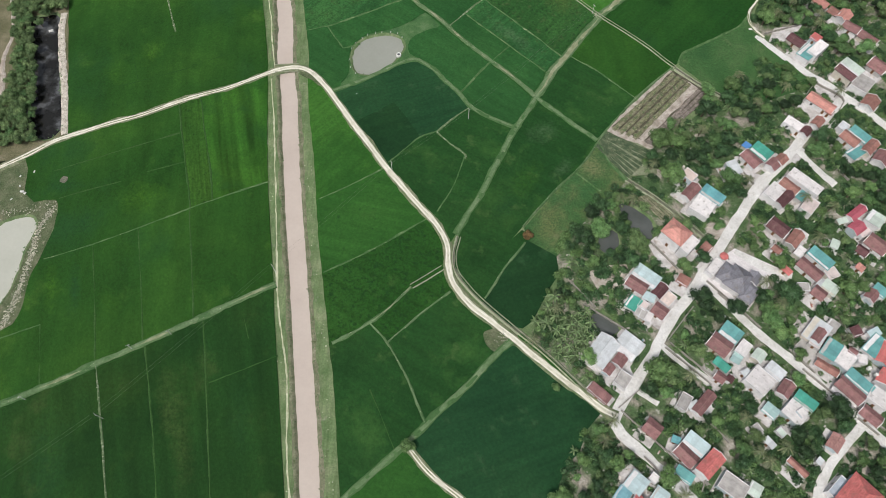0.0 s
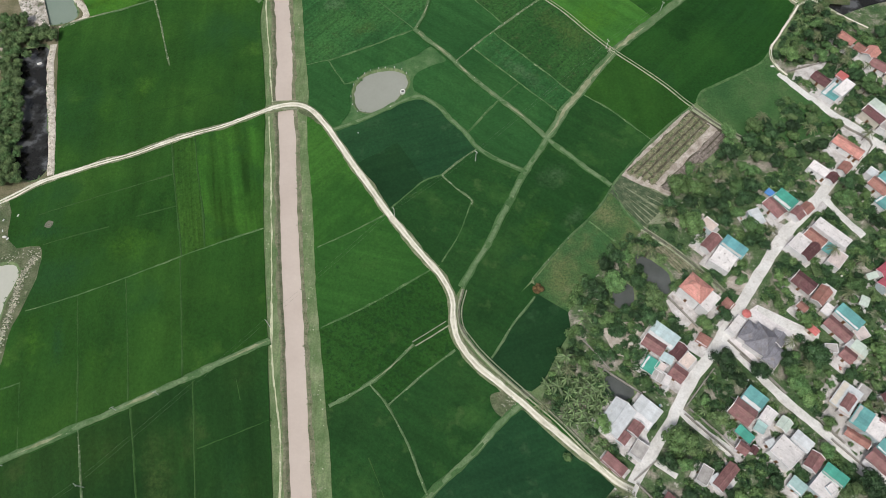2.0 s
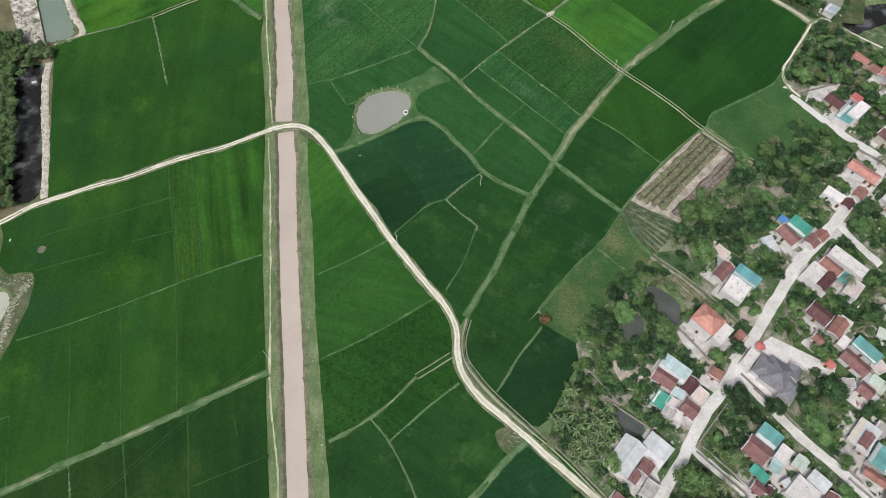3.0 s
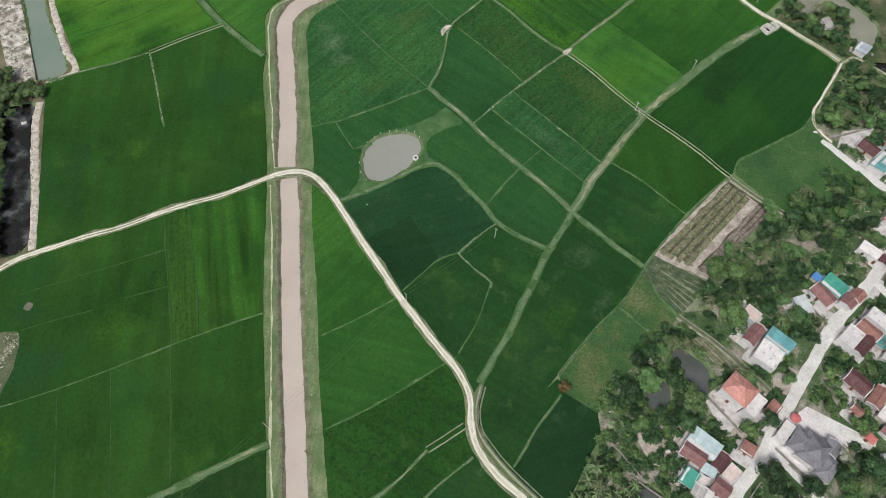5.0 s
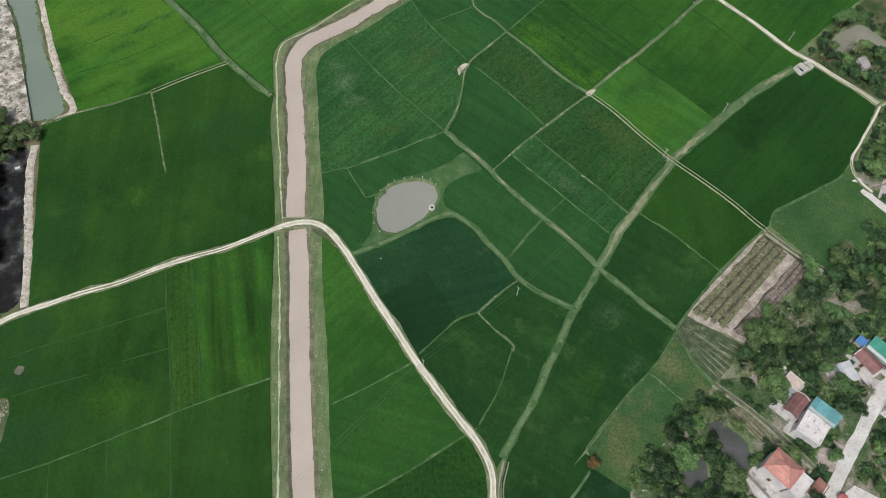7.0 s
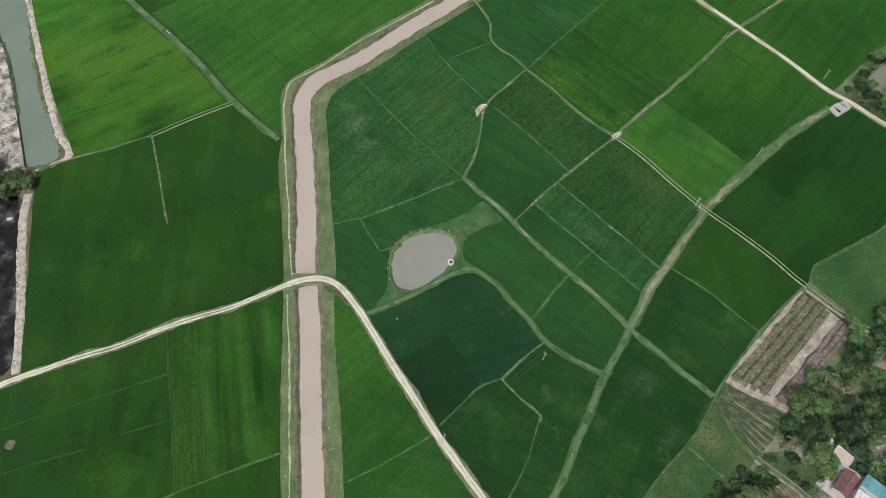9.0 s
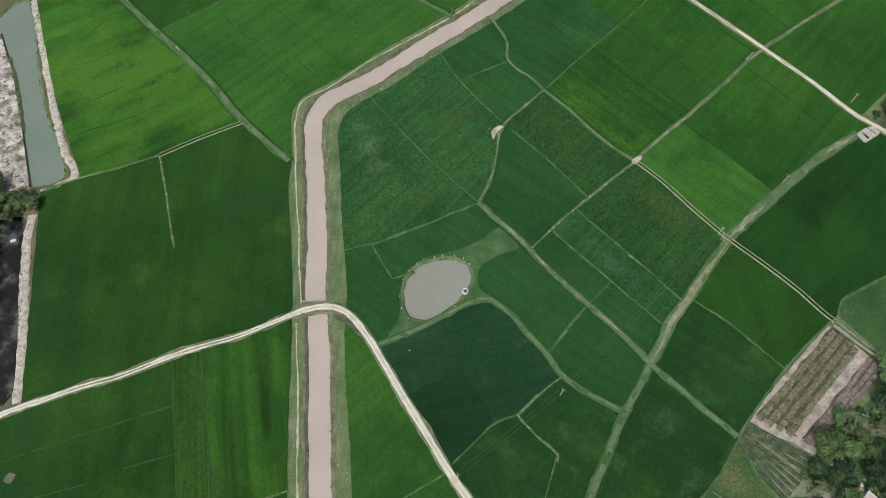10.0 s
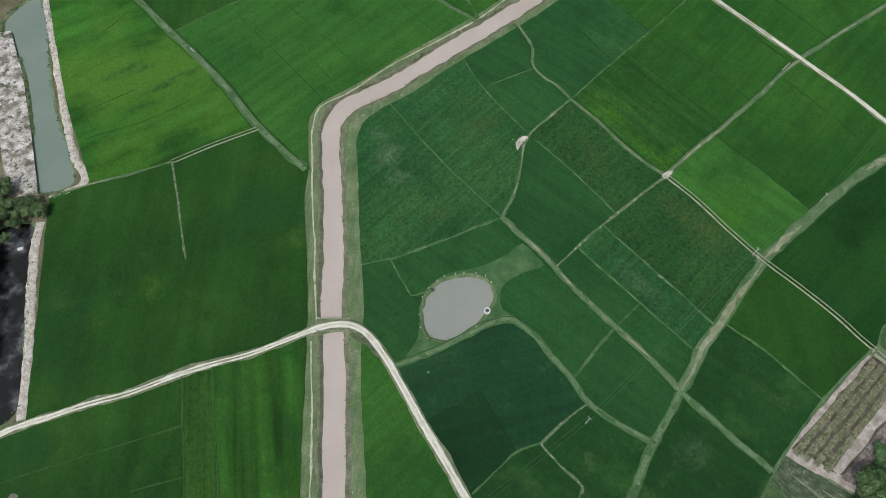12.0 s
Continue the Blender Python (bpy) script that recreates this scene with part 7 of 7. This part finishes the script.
def clear(x, y, margin):
    """Whether a trunk may stand here: off roads, houses, water and other trunks."""
    q = np.array((x, y))
    for line, w in KEEP_OFF:
        if np.min(np.hypot(*(line - q).T)) < w + margin * 0.35:
            return False
    for hx, hy, L, W, a in HOUSES:
        dx, dy = x - hx, y - hy
        u, v = abs(dx * math.cos(a) + dy * math.sin(a)), abs(-dx * math.sin(a) + dy * math.cos(a))
        if u < L / 2 + margin * 0.45 and v < W / 2 + margin * 0.45:
            return False
    if any(inside(q, r) for r in YARDS) or any(inside(q, grow(r, 0.4)) for r in rings):
        return False
    return not any(math.hypot(x - tx, y - ty) < 0.62 * (ts + margin) for tx, ty, ts in TREES)


def scatter(ring, tries, seed, pick, group=""):
    r = random.Random(seed)
    ring = np.asarray(ring, float)
    lo, hi = ring.min(0), ring.max(0)
    for _ in range(tries):
        x, y = r.uniform(lo[0], hi[0]), r.uniform(lo[1], hi[1])
        kind, size = pick(r)
        if inside(np.array((x, y)), ring) and clear(x, y, size if kind not in ("palm", "banana") else 1.2):
            plant(kind, x, y, size, group=group)


def village_mix(r):
    k = r.random()
    if k < 0.05:
        return "palm", r.uniform(0.7, 0.95)
    if k < 0.12:
        return "banana", r.uniform(0.75, 1.1)
    return ("dark" if k < 0.5 else "mid" if k < 0.74 else "olive" if k < 0.84 else "light"), r.choice((1.6, 2.4, 2.8, 3.4, 4.6)) * r.uniform(0.85, 1.15)


def wood(ring, density=1.0):
    ring = np.asarray(ring, float)
    area = abs(np.sum(ring[:, 0] * np.roll(ring[:, 1], -1) - ring[:, 1] * np.roll(ring[:, 0], -1))) / 2
    scatter(ring, int(area * 0.3 * density), int(ring[0][0]), village_mix)


def undergrowth(name, spots, mat, label, seed, base=0.15):
    """Shrubs and tall weeds joined into one object: many small leaf sprays over low humps."""
    r = np.random.RandomState(seed)
    co = []
    for x, y, s in spots:
        n = int(55 * s * s) + 14
        d = r.normal(0, 1, (n, 3)) + (0, 0, 0.5)
        d /= np.linalg.norm(d, axis=1)[:, None]
        d[:, 2] = np.abs(d[:, 2])
        c = d * (s * r.uniform(0.55, 1.1, (n, 1))) * (1, 1, 0.8) + (x, y, base)
        out = d + r.uniform(-0.8, 0.8, (n, 3))
        out /= np.linalg.norm(out, axis=1)[:, None]
        u = np.cross(out, r.normal(0, 1, (n, 3)))
        u /= np.linalg.norm(u, axis=1)[:, None]
        v = np.cross(out, u)
        k = r.uniform(0.2, 0.42, (n, 1)) * min(1.0, 0.25 + 0.6 * s)
        co.append(np.stack([c - u * k, c - v * k * 0.6 + out * k * 0.25, c + u * k, c + v * k * 0.6], 1))
    co = np.concatenate(co).reshape(-1, 3)
    me = bpy.data.meshes.new(name)
    me.from_pydata(co.tolist(), [], np.arange(len(co)).reshape(-1, 4).tolist())
    me.materials.append(mat)
    return tagged(new(name, me), label, "undergrowth", "", "stuff")


yard([(71.8, 120.1), (76, 122.5), (83, 114.9), (79.4, 109.5), (75.6, 110.4)])
yard([(126.1, 154.5), (132.2, 163.5), (135.9, 161), (131.2, 153.3)])
yard([(92.4, 111.9), (102.4, 118.7), (120.4, 109.4), (116.8, 106.2), (109.8, 110.2), (99.6, 101.6)], "patio")
yard([(94.2, 68.4), (100.5, 68.5), (97.8, 63.1), (93.5, 63.9)], "pale_soil")
yard([(109.8, 151.5), (116.8, 149.3), (114.8, 144.4), (110.9, 145.5)])
yard([(135.5, 221.2), (147.6, 223.1), (141.3, 215.2), (131.7, 213.5)])
yard([(146.3, 194.9), (156.5, 185.4), (153.7, 182.6), (145.1, 189.2)])
yard([(135.4, 98.3), (145.5, 100.6), (144, 94.5), (136.4, 94.3)], "pale_soil")
yard([(126.5, 44.8), (132.6, 48.2), (136.1, 41.7), (132.6, 41.6)], "pale_soil")
yard([(50, 108.3), (56.5, 111), (63.6, 111.6), (65.8, 105.9), (59.3, 98.9), (53.7, 100)], "pale_soil")
yard([(93.7, 127.4), (99.3, 131), (102, 128.8), (96.9, 121.9), (93.1, 122.9)], "pale_soil")
yard([(112.1, 134.3), (114.7, 129.8), (111.5, 125.6), (109.1, 129)], "pale_soil")
yard([(79.7, 111.6), (83.3, 109.6), (80.1, 106.1), (77, 109)], "pale_soil")
yard([(101.8, 115.4), (108.9, 112.8), (111.9, 109.8), (112.1, 105), (109.1, 101), (109.2, 106), (105.9, 110.1)], "patio")
yard([(91.6, 110.2), (95.4, 105.6), (99.6, 99.1), (97.1, 97.8), (92.6, 103.9), (90.1, 108)], "patio")
yard([(56.8, 74), (61.4, 75), (62.4, 71.7), (59.4, 67.2), (55.3, 67.5)])
yard([(93.9, 77.7), (99.2, 78.7), (99.5, 73.1), (94.7, 71.7)])
TREE_ROW = [(-188.5, 248.3), (-176.5, 248.7), (-168.4, 209.1), (-162.4, 191.7), (-159.2, 180.6), (-156.4, 167.2), (-154.2, 156.9), (-160.4, 153.6), (-172, 153.2), (-171, 166.8), (-168.6, 177.5), (-171, 194.2), (-176, 211.8)]
wood([(101.7, 188.8), (111.6, 195.2), (119.5, 189.3), (135.1, 195.3), (140.1, 187.1), (136.8, 176.2), (130.7, 172.8), (116.7, 173), (108.2, 174), (98.5, 181.8)])
wood([(76.2, 158.5), (85.1, 170.8), (97.9, 177.7), (107.8, 171.4), (114.9, 162.6), (109.7, 156.9), (100.9, 154.6), (104, 147.4), (111.8, 144.7), (111.7, 138.1), (102.8, 140.2), (91.5, 147), (84.7, 150.5), (82.5, 140.8), (76.5, 141.8), (73.1, 149)])
wood([(49.9, 128.4), (58.7, 137.1), (65.1, 140.4), (63.5, 134.5), (64.7, 125.4), (69.9, 118.9), (67.3, 112.3), (61.3, 110), (54.7, 113.1), (49.6, 109.7), (43.7, 107.5), (39.6, 103.2), (39, 109.5), (44.2, 116), (50.6, 123.9)])
wood([(46.7, 55.7), (54.4, 53.7), (57.6, 47.9), (53.2, 40.9), (47.6, 33.1), (35.1, 32.8), (37.9, 39.2), (44.4, 47.6)])
wood([(109.9, 100.8), (122.4, 97), (123.5, 93.1), (117.2, 85.1), (112.2, 83), (107.5, 92.7), (107.8, 99.7)])
wood([(134.1, 158), (141.6, 163.3), (146.7, 153.4), (154.2, 149.9), (167.1, 151.5), (163, 135.9), (149.6, 139.1), (141.2, 147.2), (135.7, 150.7)])
wood([(141.1, 244.3), (155.7, 244.7), (158, 222.5), (164.7, 216.7), (171.8, 207.9), (158.6, 205.2), (153.4, 202.1), (149.9, 217.7), (140.9, 225.1)])
wood([(90.2, 55.4), (98.7, 59), (105.8, 54.8), (112.8, 55), (114.2, 49.1), (106.3, 44), (100.3, 48.8), (94.6, 40.5), (89.5, 45.3)])
wood([(122.1, 68), (128.3, 59.3), (122.9, 55.7), (119.6, 62.1)])
wood([(67.8, 65.4), (74.3, 67.3), (74.1, 58.4), (70.1, 54.9), (65.4, 59.1)])
wood([(75.5, 76.5), (84.2, 73.9), (82.4, 67.5), (78, 68.3), (74.2, 73.7)])
wood([(131.3, 94.3), (136.9, 90.4), (137, 83.3), (130.6, 83.1), (128.8, 87.3)])
wood([(109.6, 132.2), (112.3, 130), (115.8, 122.2), (109.4, 119.4), (107.4, 125.4)])
wood([(125.8, 132.6), (133.4, 130.5), (138.2, 125), (135.7, 118.4), (129.5, 121.5), (127.7, 127)])
wood([(140.2, 125.1), (143.7, 123), (143.8, 115.3), (137.7, 114.1), (137.2, 120.6)])
wood([(76.7, 86), (80.8, 89.1), (84.5, 82.4), (82.7, 76.7), (77.6, 79.4)])
wood([(124.5, 49.3), (136.7, 56.4), (141.8, 49.7), (135.8, 39.8), (128.5, 44.5)])
wood([(56.8, 52), (60, 49.6), (68.3, 39.9), (64.9, 39), (57.1, 45.4)])
wood([(106.6, 109), (113.9, 107.1), (117, 103), (110.9, 100.8), (106.4, 102.8)])
wood([(83.6, 133.8), (88.6, 126), (85.3, 123.7), (81.1, 129.2)])
wood([(136.5, 247.6), (143, 246.4), (152.1, 246.8), (157.3, 221.3), (152.9, 221.2), (144.4, 231.9), (137.2, 228.8), (131.2, 220.2), (127.9, 220.1), (134.5, 231.5), (141.2, 237.5)])
wood([(133.5, 238.5), (141.5, 251), (150, 251.5), (160, 244.5), (166, 232), (156, 222), (146, 227), (138, 229)], 2.2)
wood([(129, 221), (134, 230), (141, 229), (146, 224), (138, 219.5)], 1.8)
wood([(157, 243), (168, 238), (186, 236), (186, 224), (172, 226)], 1.6)
wood([(123.3, 277), (127.3, 286), (138.6, 297.9), (143.4, 299.1), (138.3, 291.1), (130.2, 278.8), (131.5, 274.6), (139.7, 282.3), (149.3, 281.4), (148.7, 274.1), (141.7, 262.6), (136.2, 266.4), (126.6, 271.5)], 3.5)
BANANA = [(41.1, 91.8), (48.8, 94.6), (50.4, 85.8), (45.7, 77.6), (41.9, 74.1), (35.8, 79.3), (38, 87.4)]
BEDGE = [(34.9, 99.6), (38.9, 102.8), (41.6, 99.7), (38.3, 91.5), (33.4, 86.5), (30.7, 88.4)]
tree(69.7, 73.6, 5.94, "light")
tree(-9.3, 48.2, 2.565, "light")
tree(47.4, 77.3, 3.24, "light")
tree(82.8, 110.6, 3.24, "light")
tree(89.4, 113.5, 3.105, "dark")
tree(64.9, 111.8, 3.375, "dark")
tree(86.6, 97.8, 4.86, "dark")
tree(98, 95.4, 3.78, "dark")
tree(116.3, 79.7, 2.565, "light")
tree(36.9, 67.5, 1.62, "light")
tree(68.7, 40.2, 3.78, "light")
tree(140.9, 165.3, 3.24, "dark")
tree(116.4, 99.9, 4.86, "dark")
tree(111, 86.9, 3.375, "light")
tree(136.9, 102.5, 4.59, "light")
tree(106.7, 98.7, 3.24, "dark")
tree(115.2, 113.5, 2.7, "light")
tree(91.5, 92.3, 2.7, "dark")
tree(66.3, 67.1, 3.375, "dark")
tree(124, 62.2, 4.59, "dark")
tree(116.7, 111.4, 2.16, "light")
tree(143, 103.7, 2.7, "light")
palm(76.4, 150.5)
palm(37.6, 92.6)
palm(29.8, 81.8)
palm(52.9, 56.4)
palm(94.6, 59)
palm(132.6, 85.8)
palm(99.1, 45.8)
palm(108.6, 165)
palm(96.1, 166)
palm(110.4, 144.9)
palm(138.5, 134.5)
palm(113.2, 96.5)
palm(72.5, 35.6)
palm(62.8, 135.9)
palm(66.7, 134.9)
palm(129.2, 137.7)
palm(119.6, 179.7)
palm(152.4, 186)
TREES_END = ((-170.2, 221.6), (-165.5, 223.4), (-159.5, 223), (-165.3, 218), (-166.4, 213), (-168.8, 224.8), (-166, 226.1), (-162.9, 226.2), (-159.5, 224.5), (-162.6, 222.1), (-166, 221.4))
scatter(BANANA, 420, 5, lambda r: ("banana", r.uniform(0.85, 1.3)))
scatter(BANANA, 14, 15, lambda r: (r.choice(("dark", "mid")), r.uniform(1.4, 2.2)))
scatter(BEDGE, 60, 6, lambda r: (r.choice(("light", "dark", "banana")), r.uniform(1.0, 1.7)))
for t_x, t_y in TREES_END:
    plant("olive", t_x, t_y, 2.3, group="tree row beside the ditch")
r = random.Random(8)
row, stood = np.array(TREE_ROW), []
for _ in range(6000):
    x, y = r.uniform(row[:, 0].min(), row[:, 0].max()), r.uniform(row[:, 1].min(), row[:, 1].max())
    if y < 232 and len(stood) < 150 and inside(np.array((x, y)), row) and all(math.hypot(x - a, y - b) > 2.3 for a, b in stood):
        stood.append((x, y))
        plant("olive" if r.random() < 0.75 else "mid", x, y, r.uniform(1.9, 2.8), group="tree row beside the ditch")
plant("rust", 30, 121.3, 2.2)
village = closed(VILLAGE, 4.0)
scatter(village, 620, 9, lambda r: (r.choice(("light", "mid", "mid", "dark", "dark", "olive")), r.uniform(1.1, 2.9)))
scatter(village, 160, 10, lambda r: ("banana", r.uniform(0.7, 1.1)))
bushes = []
r = random.Random(29)
for s in (1, -1):
    for (x, y), (x2, y2) in zip(shore(s, 0.3), shore(s, 1.5)):
        for _ in range(3):
            u = r.random()
            if r.random() < (0.3 if y > 256 and s > 0 else 0.04) and wobble(x, y, 7, s + 8) > -0.05:
                bushes.append((x + (x2 - x) * u, y + (y2 - y) * u, r.uniform(0.25, 0.7 if y > 256 else 0.45)))
undergrowth("vegetables", crop_green, M["leaf_olive"], "low leafy vegetables on the raised beds", 8, 0.42)
undergrowth("seedlings", crop_pale, M["leaf_pale"], "pale yellowing vegetables on the raised beds", 9, 0.42)
undergrowth("bank_bushes", bushes, M["leaf_olive"], "low grey-green bushes at the canal's edge", 8)
undergrowth("reeds", tufts, M["leaf_mid"], "green tufts of reed along the water's edge", 6)
r = random.Random(12)
low, pale = [], []
for _ in range(15000):
    x, y, s = r.uniform(20, 190), r.uniform(20, 262), r.uniform(0.5, 1.9)
    if not inside(np.array((x, y)), village) or wobble(x, y, 9.0, 3) < -0.2:
        continue
    if clear(x, y, s * 0.5):
        (low if r.random() < 0.66 else pale).append((x, y, s))
north_east = np.array([(118, 274), (128, 288), (146, 304), (160, 290), (160, 262), (146, 252), (138, 256)])
for _ in range(900):
    x, y, s = r.uniform(115, 162), r.uniform(250, 306), r.uniform(0.5, 1.6)
    if inside(np.array((x, y)), north_east) and clear(x, y, s * 0.5):
        (low if r.random() < 0.75 else pale).append((x, y, s))
lane_side = np.array([(129.5, 220), (127.8, 226), (131.5, 234), (140.5, 250), (152, 250), (162, 243), (147, 236), (138, 228)])
for _ in range(900):
    x, y, s = r.uniform(127, 163), r.uniform(219, 251), r.uniform(0.6, 1.8)
    if inside(np.array((x, y)), lane_side) and clear(x, y, s * 0.5):
        (low if r.random() < 0.7 else pale).append((x, y, s))
undergrowth("shrubs", low, M["leaf_dark"], "dense dark green shrubs and weeds between the houses", 3)
undergrowth("weeds", pale, M["leaf_light"], "light green weeds and garden plants between the houses", 4)


# ---- loose clutter in the yards ----
r = random.Random(33)
bm = bmesh.new()
for hx, hy, L, W, a in HOUSES:
    if hx < 45 or L * W < 20:
        continue
    for _ in range(5):
        u, v = r.uniform(-L / 2 - 2.5, L / 2 + 2.5), r.choice((-1, 1)) * (W / 2 + r.uniform(0.4, 2.6))
        x, y = hx + u * math.cos(a) - v * math.sin(a), hy + u * math.sin(a) + v * math.cos(a)
        if any(np.min(np.hypot(*(line - np.array((x, y))).T)) < w for line, w in KEEP_OFF):
            continue
        v = box(bm, -r.uniform(0.15, 0.7), r.uniform(0.15, 0.7), -r.uniform(0.1, 0.5), r.uniform(0.1, 0.5), 0.05, r.uniform(0.25, 0.9))
        m = pose(x, y, 0, 0, 0, r.uniform(0, 180))
        for q in v:
            q.co = m @ q.co
thing("yard_clutter", bm, M["clutter"], "boxes, bricks and boards stacked in the yards", "clutter", "", "stuff")


# ---- power line ----
def pole(x, y, h, deg):
    ob = tagged(new("utility_pole"), "slim concrete power pole with crossarms in the rice", "utility pole", "power poles")
    ob.matrix_basis = pose(x, y, 0.0, 0, 0, deg)
    bm = bmesh.new()
    tube(bm, (0, 0, -0.3), (0, 0, h), 0.14, 0.08, 8)
    part("shaft", bm, M["pole"], ob)
    for z in (h - 0.5,):
        bm = bmesh.new()
        box(bm, -0.04, 0.04, -0.62, 0.62, z, z + 0.09)
        part("crossarm", bm, M["pole"], ob)
        for y0 in (-0.55, 0.55):
            bm = bmesh.new()
            tube(bm, (0, y0, z + 0.14), (0, y0, z + 0.4), 0.07, 0.05, 6)
            part("insulator", bm, M["foam"], ob)
    return ob


POLES = [(-152, 16), (-104.4, 54.7), (-57.2, 105.6), (-19.4, 147.3), (8.6, 171.5), (60.2, 226.8), (84.1, 247.9), (114.4, 283.8)]
for (x, y), (x2, y2) in zip(POLES, POLES[1:] + [(130, 300)]):
    pole(x, y, 6.5 if y < 200 else 5.0, math.degrees(math.atan2(y2 - y, x2 - x)))
for x, y in ((-88.5, 82.5), (-100.3, 77.3), (-130, 60)):
    pole(x, y, 4.2, 118)
for a, b in zip(POLES[:-1], POLES[1:]):
    d = np.array(b) - np.array(a)
    s = np.array((-d[1], d[0])) / np.hypot(*d)
    for off in (-0.55, 0.55):
        cu = bpy.data.curves.new("power_cable", "CURVE")
        cu.dimensions, cu.bevel_depth, cu.bevel_resolution = "3D", 0.015, 1
        sp = cu.splines.new("POLY")
        sp.points.add(12)
        for k in range(13):
            u = k / 12
            q = np.array(a) + d * u + s * off
            top = (6.45 if a[1] < 200 else 4.95) * (1 - u) + (6.45 if b[1] < 200 else 4.95) * u
            sp.points[k].co = (q[0], q[1], top - 4 * 0.8 * u * (1 - u), 1)
        cu.materials.append(M["wire"])
        tagged(new("power_cable", cu), "thin grey power cable sagging between poles", "cable", "power cables")


# ---- small things ----
def well(x, y):
    ob = tagged(new("well"), "round white concrete well ring at the pond edge", "well")
    ob.matrix_basis = pose(x, y, 0.0)
    bm = bmesh.new()
    rings_ = []
    for rad, z in ((0.95, -0.4), (0.95, 0.95), (0.62, 0.95), (0.62, -0.3)):
        rings_.append([bm.verts.new((rad * math.cos(k * math.pi / 10), rad * math.sin(k * math.pi / 10), z)) for k in range(20)])
    for a, b in zip(rings_[:-1], rings_[1:]):
        for k in range(20):
            bm.faces.new((a[k], a[(k + 1) % 20], b[(k + 1) % 20], b[k]))
    part("ring", bm, M["foam"], ob)
    bm = bmesh.new()
    bmesh.ops.create_circle(bm, cap_ends=True, segments=20, radius=0.63, matrix=Matrix.Translation((0, 0, 0.75)))
    part("water", bm, M["dark_water"], ob, "dark well water")


well(-19.6, 201.9)
r = random.Random(4)
edge_ring = grow(closed(POND_ROUND, 2.2), 1.1)
stake_mesh = None
for q in edge_ring:
    if r.random() < 0.75:
        if stake_mesh is None:
            bm = bmesh.new()
            tube(bm, (0, 0, -0.3), (0.05, 0, 0.8), 0.14, 0.1, 6)
            stake_mesh = mesh_of(bm, "stake", M["foam"])
        ob = tagged(new("stake", stake_mesh), "short pale fence stake beside the pond", "stake", "stakes round the pond")
        ob.location = (q[0] + r.uniform(-0.4, 0.4), q[1] + r.uniform(-0.4, 0.4), 0)


def crate(x, y, z, s, deg, label):
    bm = bmesh.new()
    box(bm, -s, s, -s * 0.5, s * 0.5, 0, s * 0.7)
    bmesh.ops.bevel(bm, geom=list(bm.edges), offset=s * 0.12, segments=1, affect="EDGES")
    ob = thing("foam_box", bm, M["foam"], label, "box")
    ob.matrix_basis = pose(x, y, z, 0, 0, deg)




def pipe(a, b, r):
    bm = bmesh.new()
    tube(bm, a, b, r, r, 10)
    tube(bm, b, a, r, r, 10)
    thing("pipe", bm, M["foam"], "white plastic pipe lying on a field dike", "pipe")


pipe((-130.2, 293.8, 0.75), (-128.4, 292.1, 0.75), 0.28)
pipe((79.8, 301.4, 0.7), (82.8, 304.9, 0.7), 0.2)
crate(-162.5, 211.0, -0.6, 0.9, 20, "white foam float in the dark ditch")
for dx, dy, s in ((0, 0, 0.7), (1.2, -0.6, 0.5), (-1.5, 2.4, 0.4), (-3, -3.2, 0.45), (2.1, 8.5, 0.5), (-2.5, 6.5, 0.4)):
    crate(-152.4 + dx, 134.9 + dy, 0.05, s, 40 * dx, "white sack dumped on rough ground")
crate(-35.1, 182.2, 0.4, 0.22, 10, "small white marker bag standing in the rice")
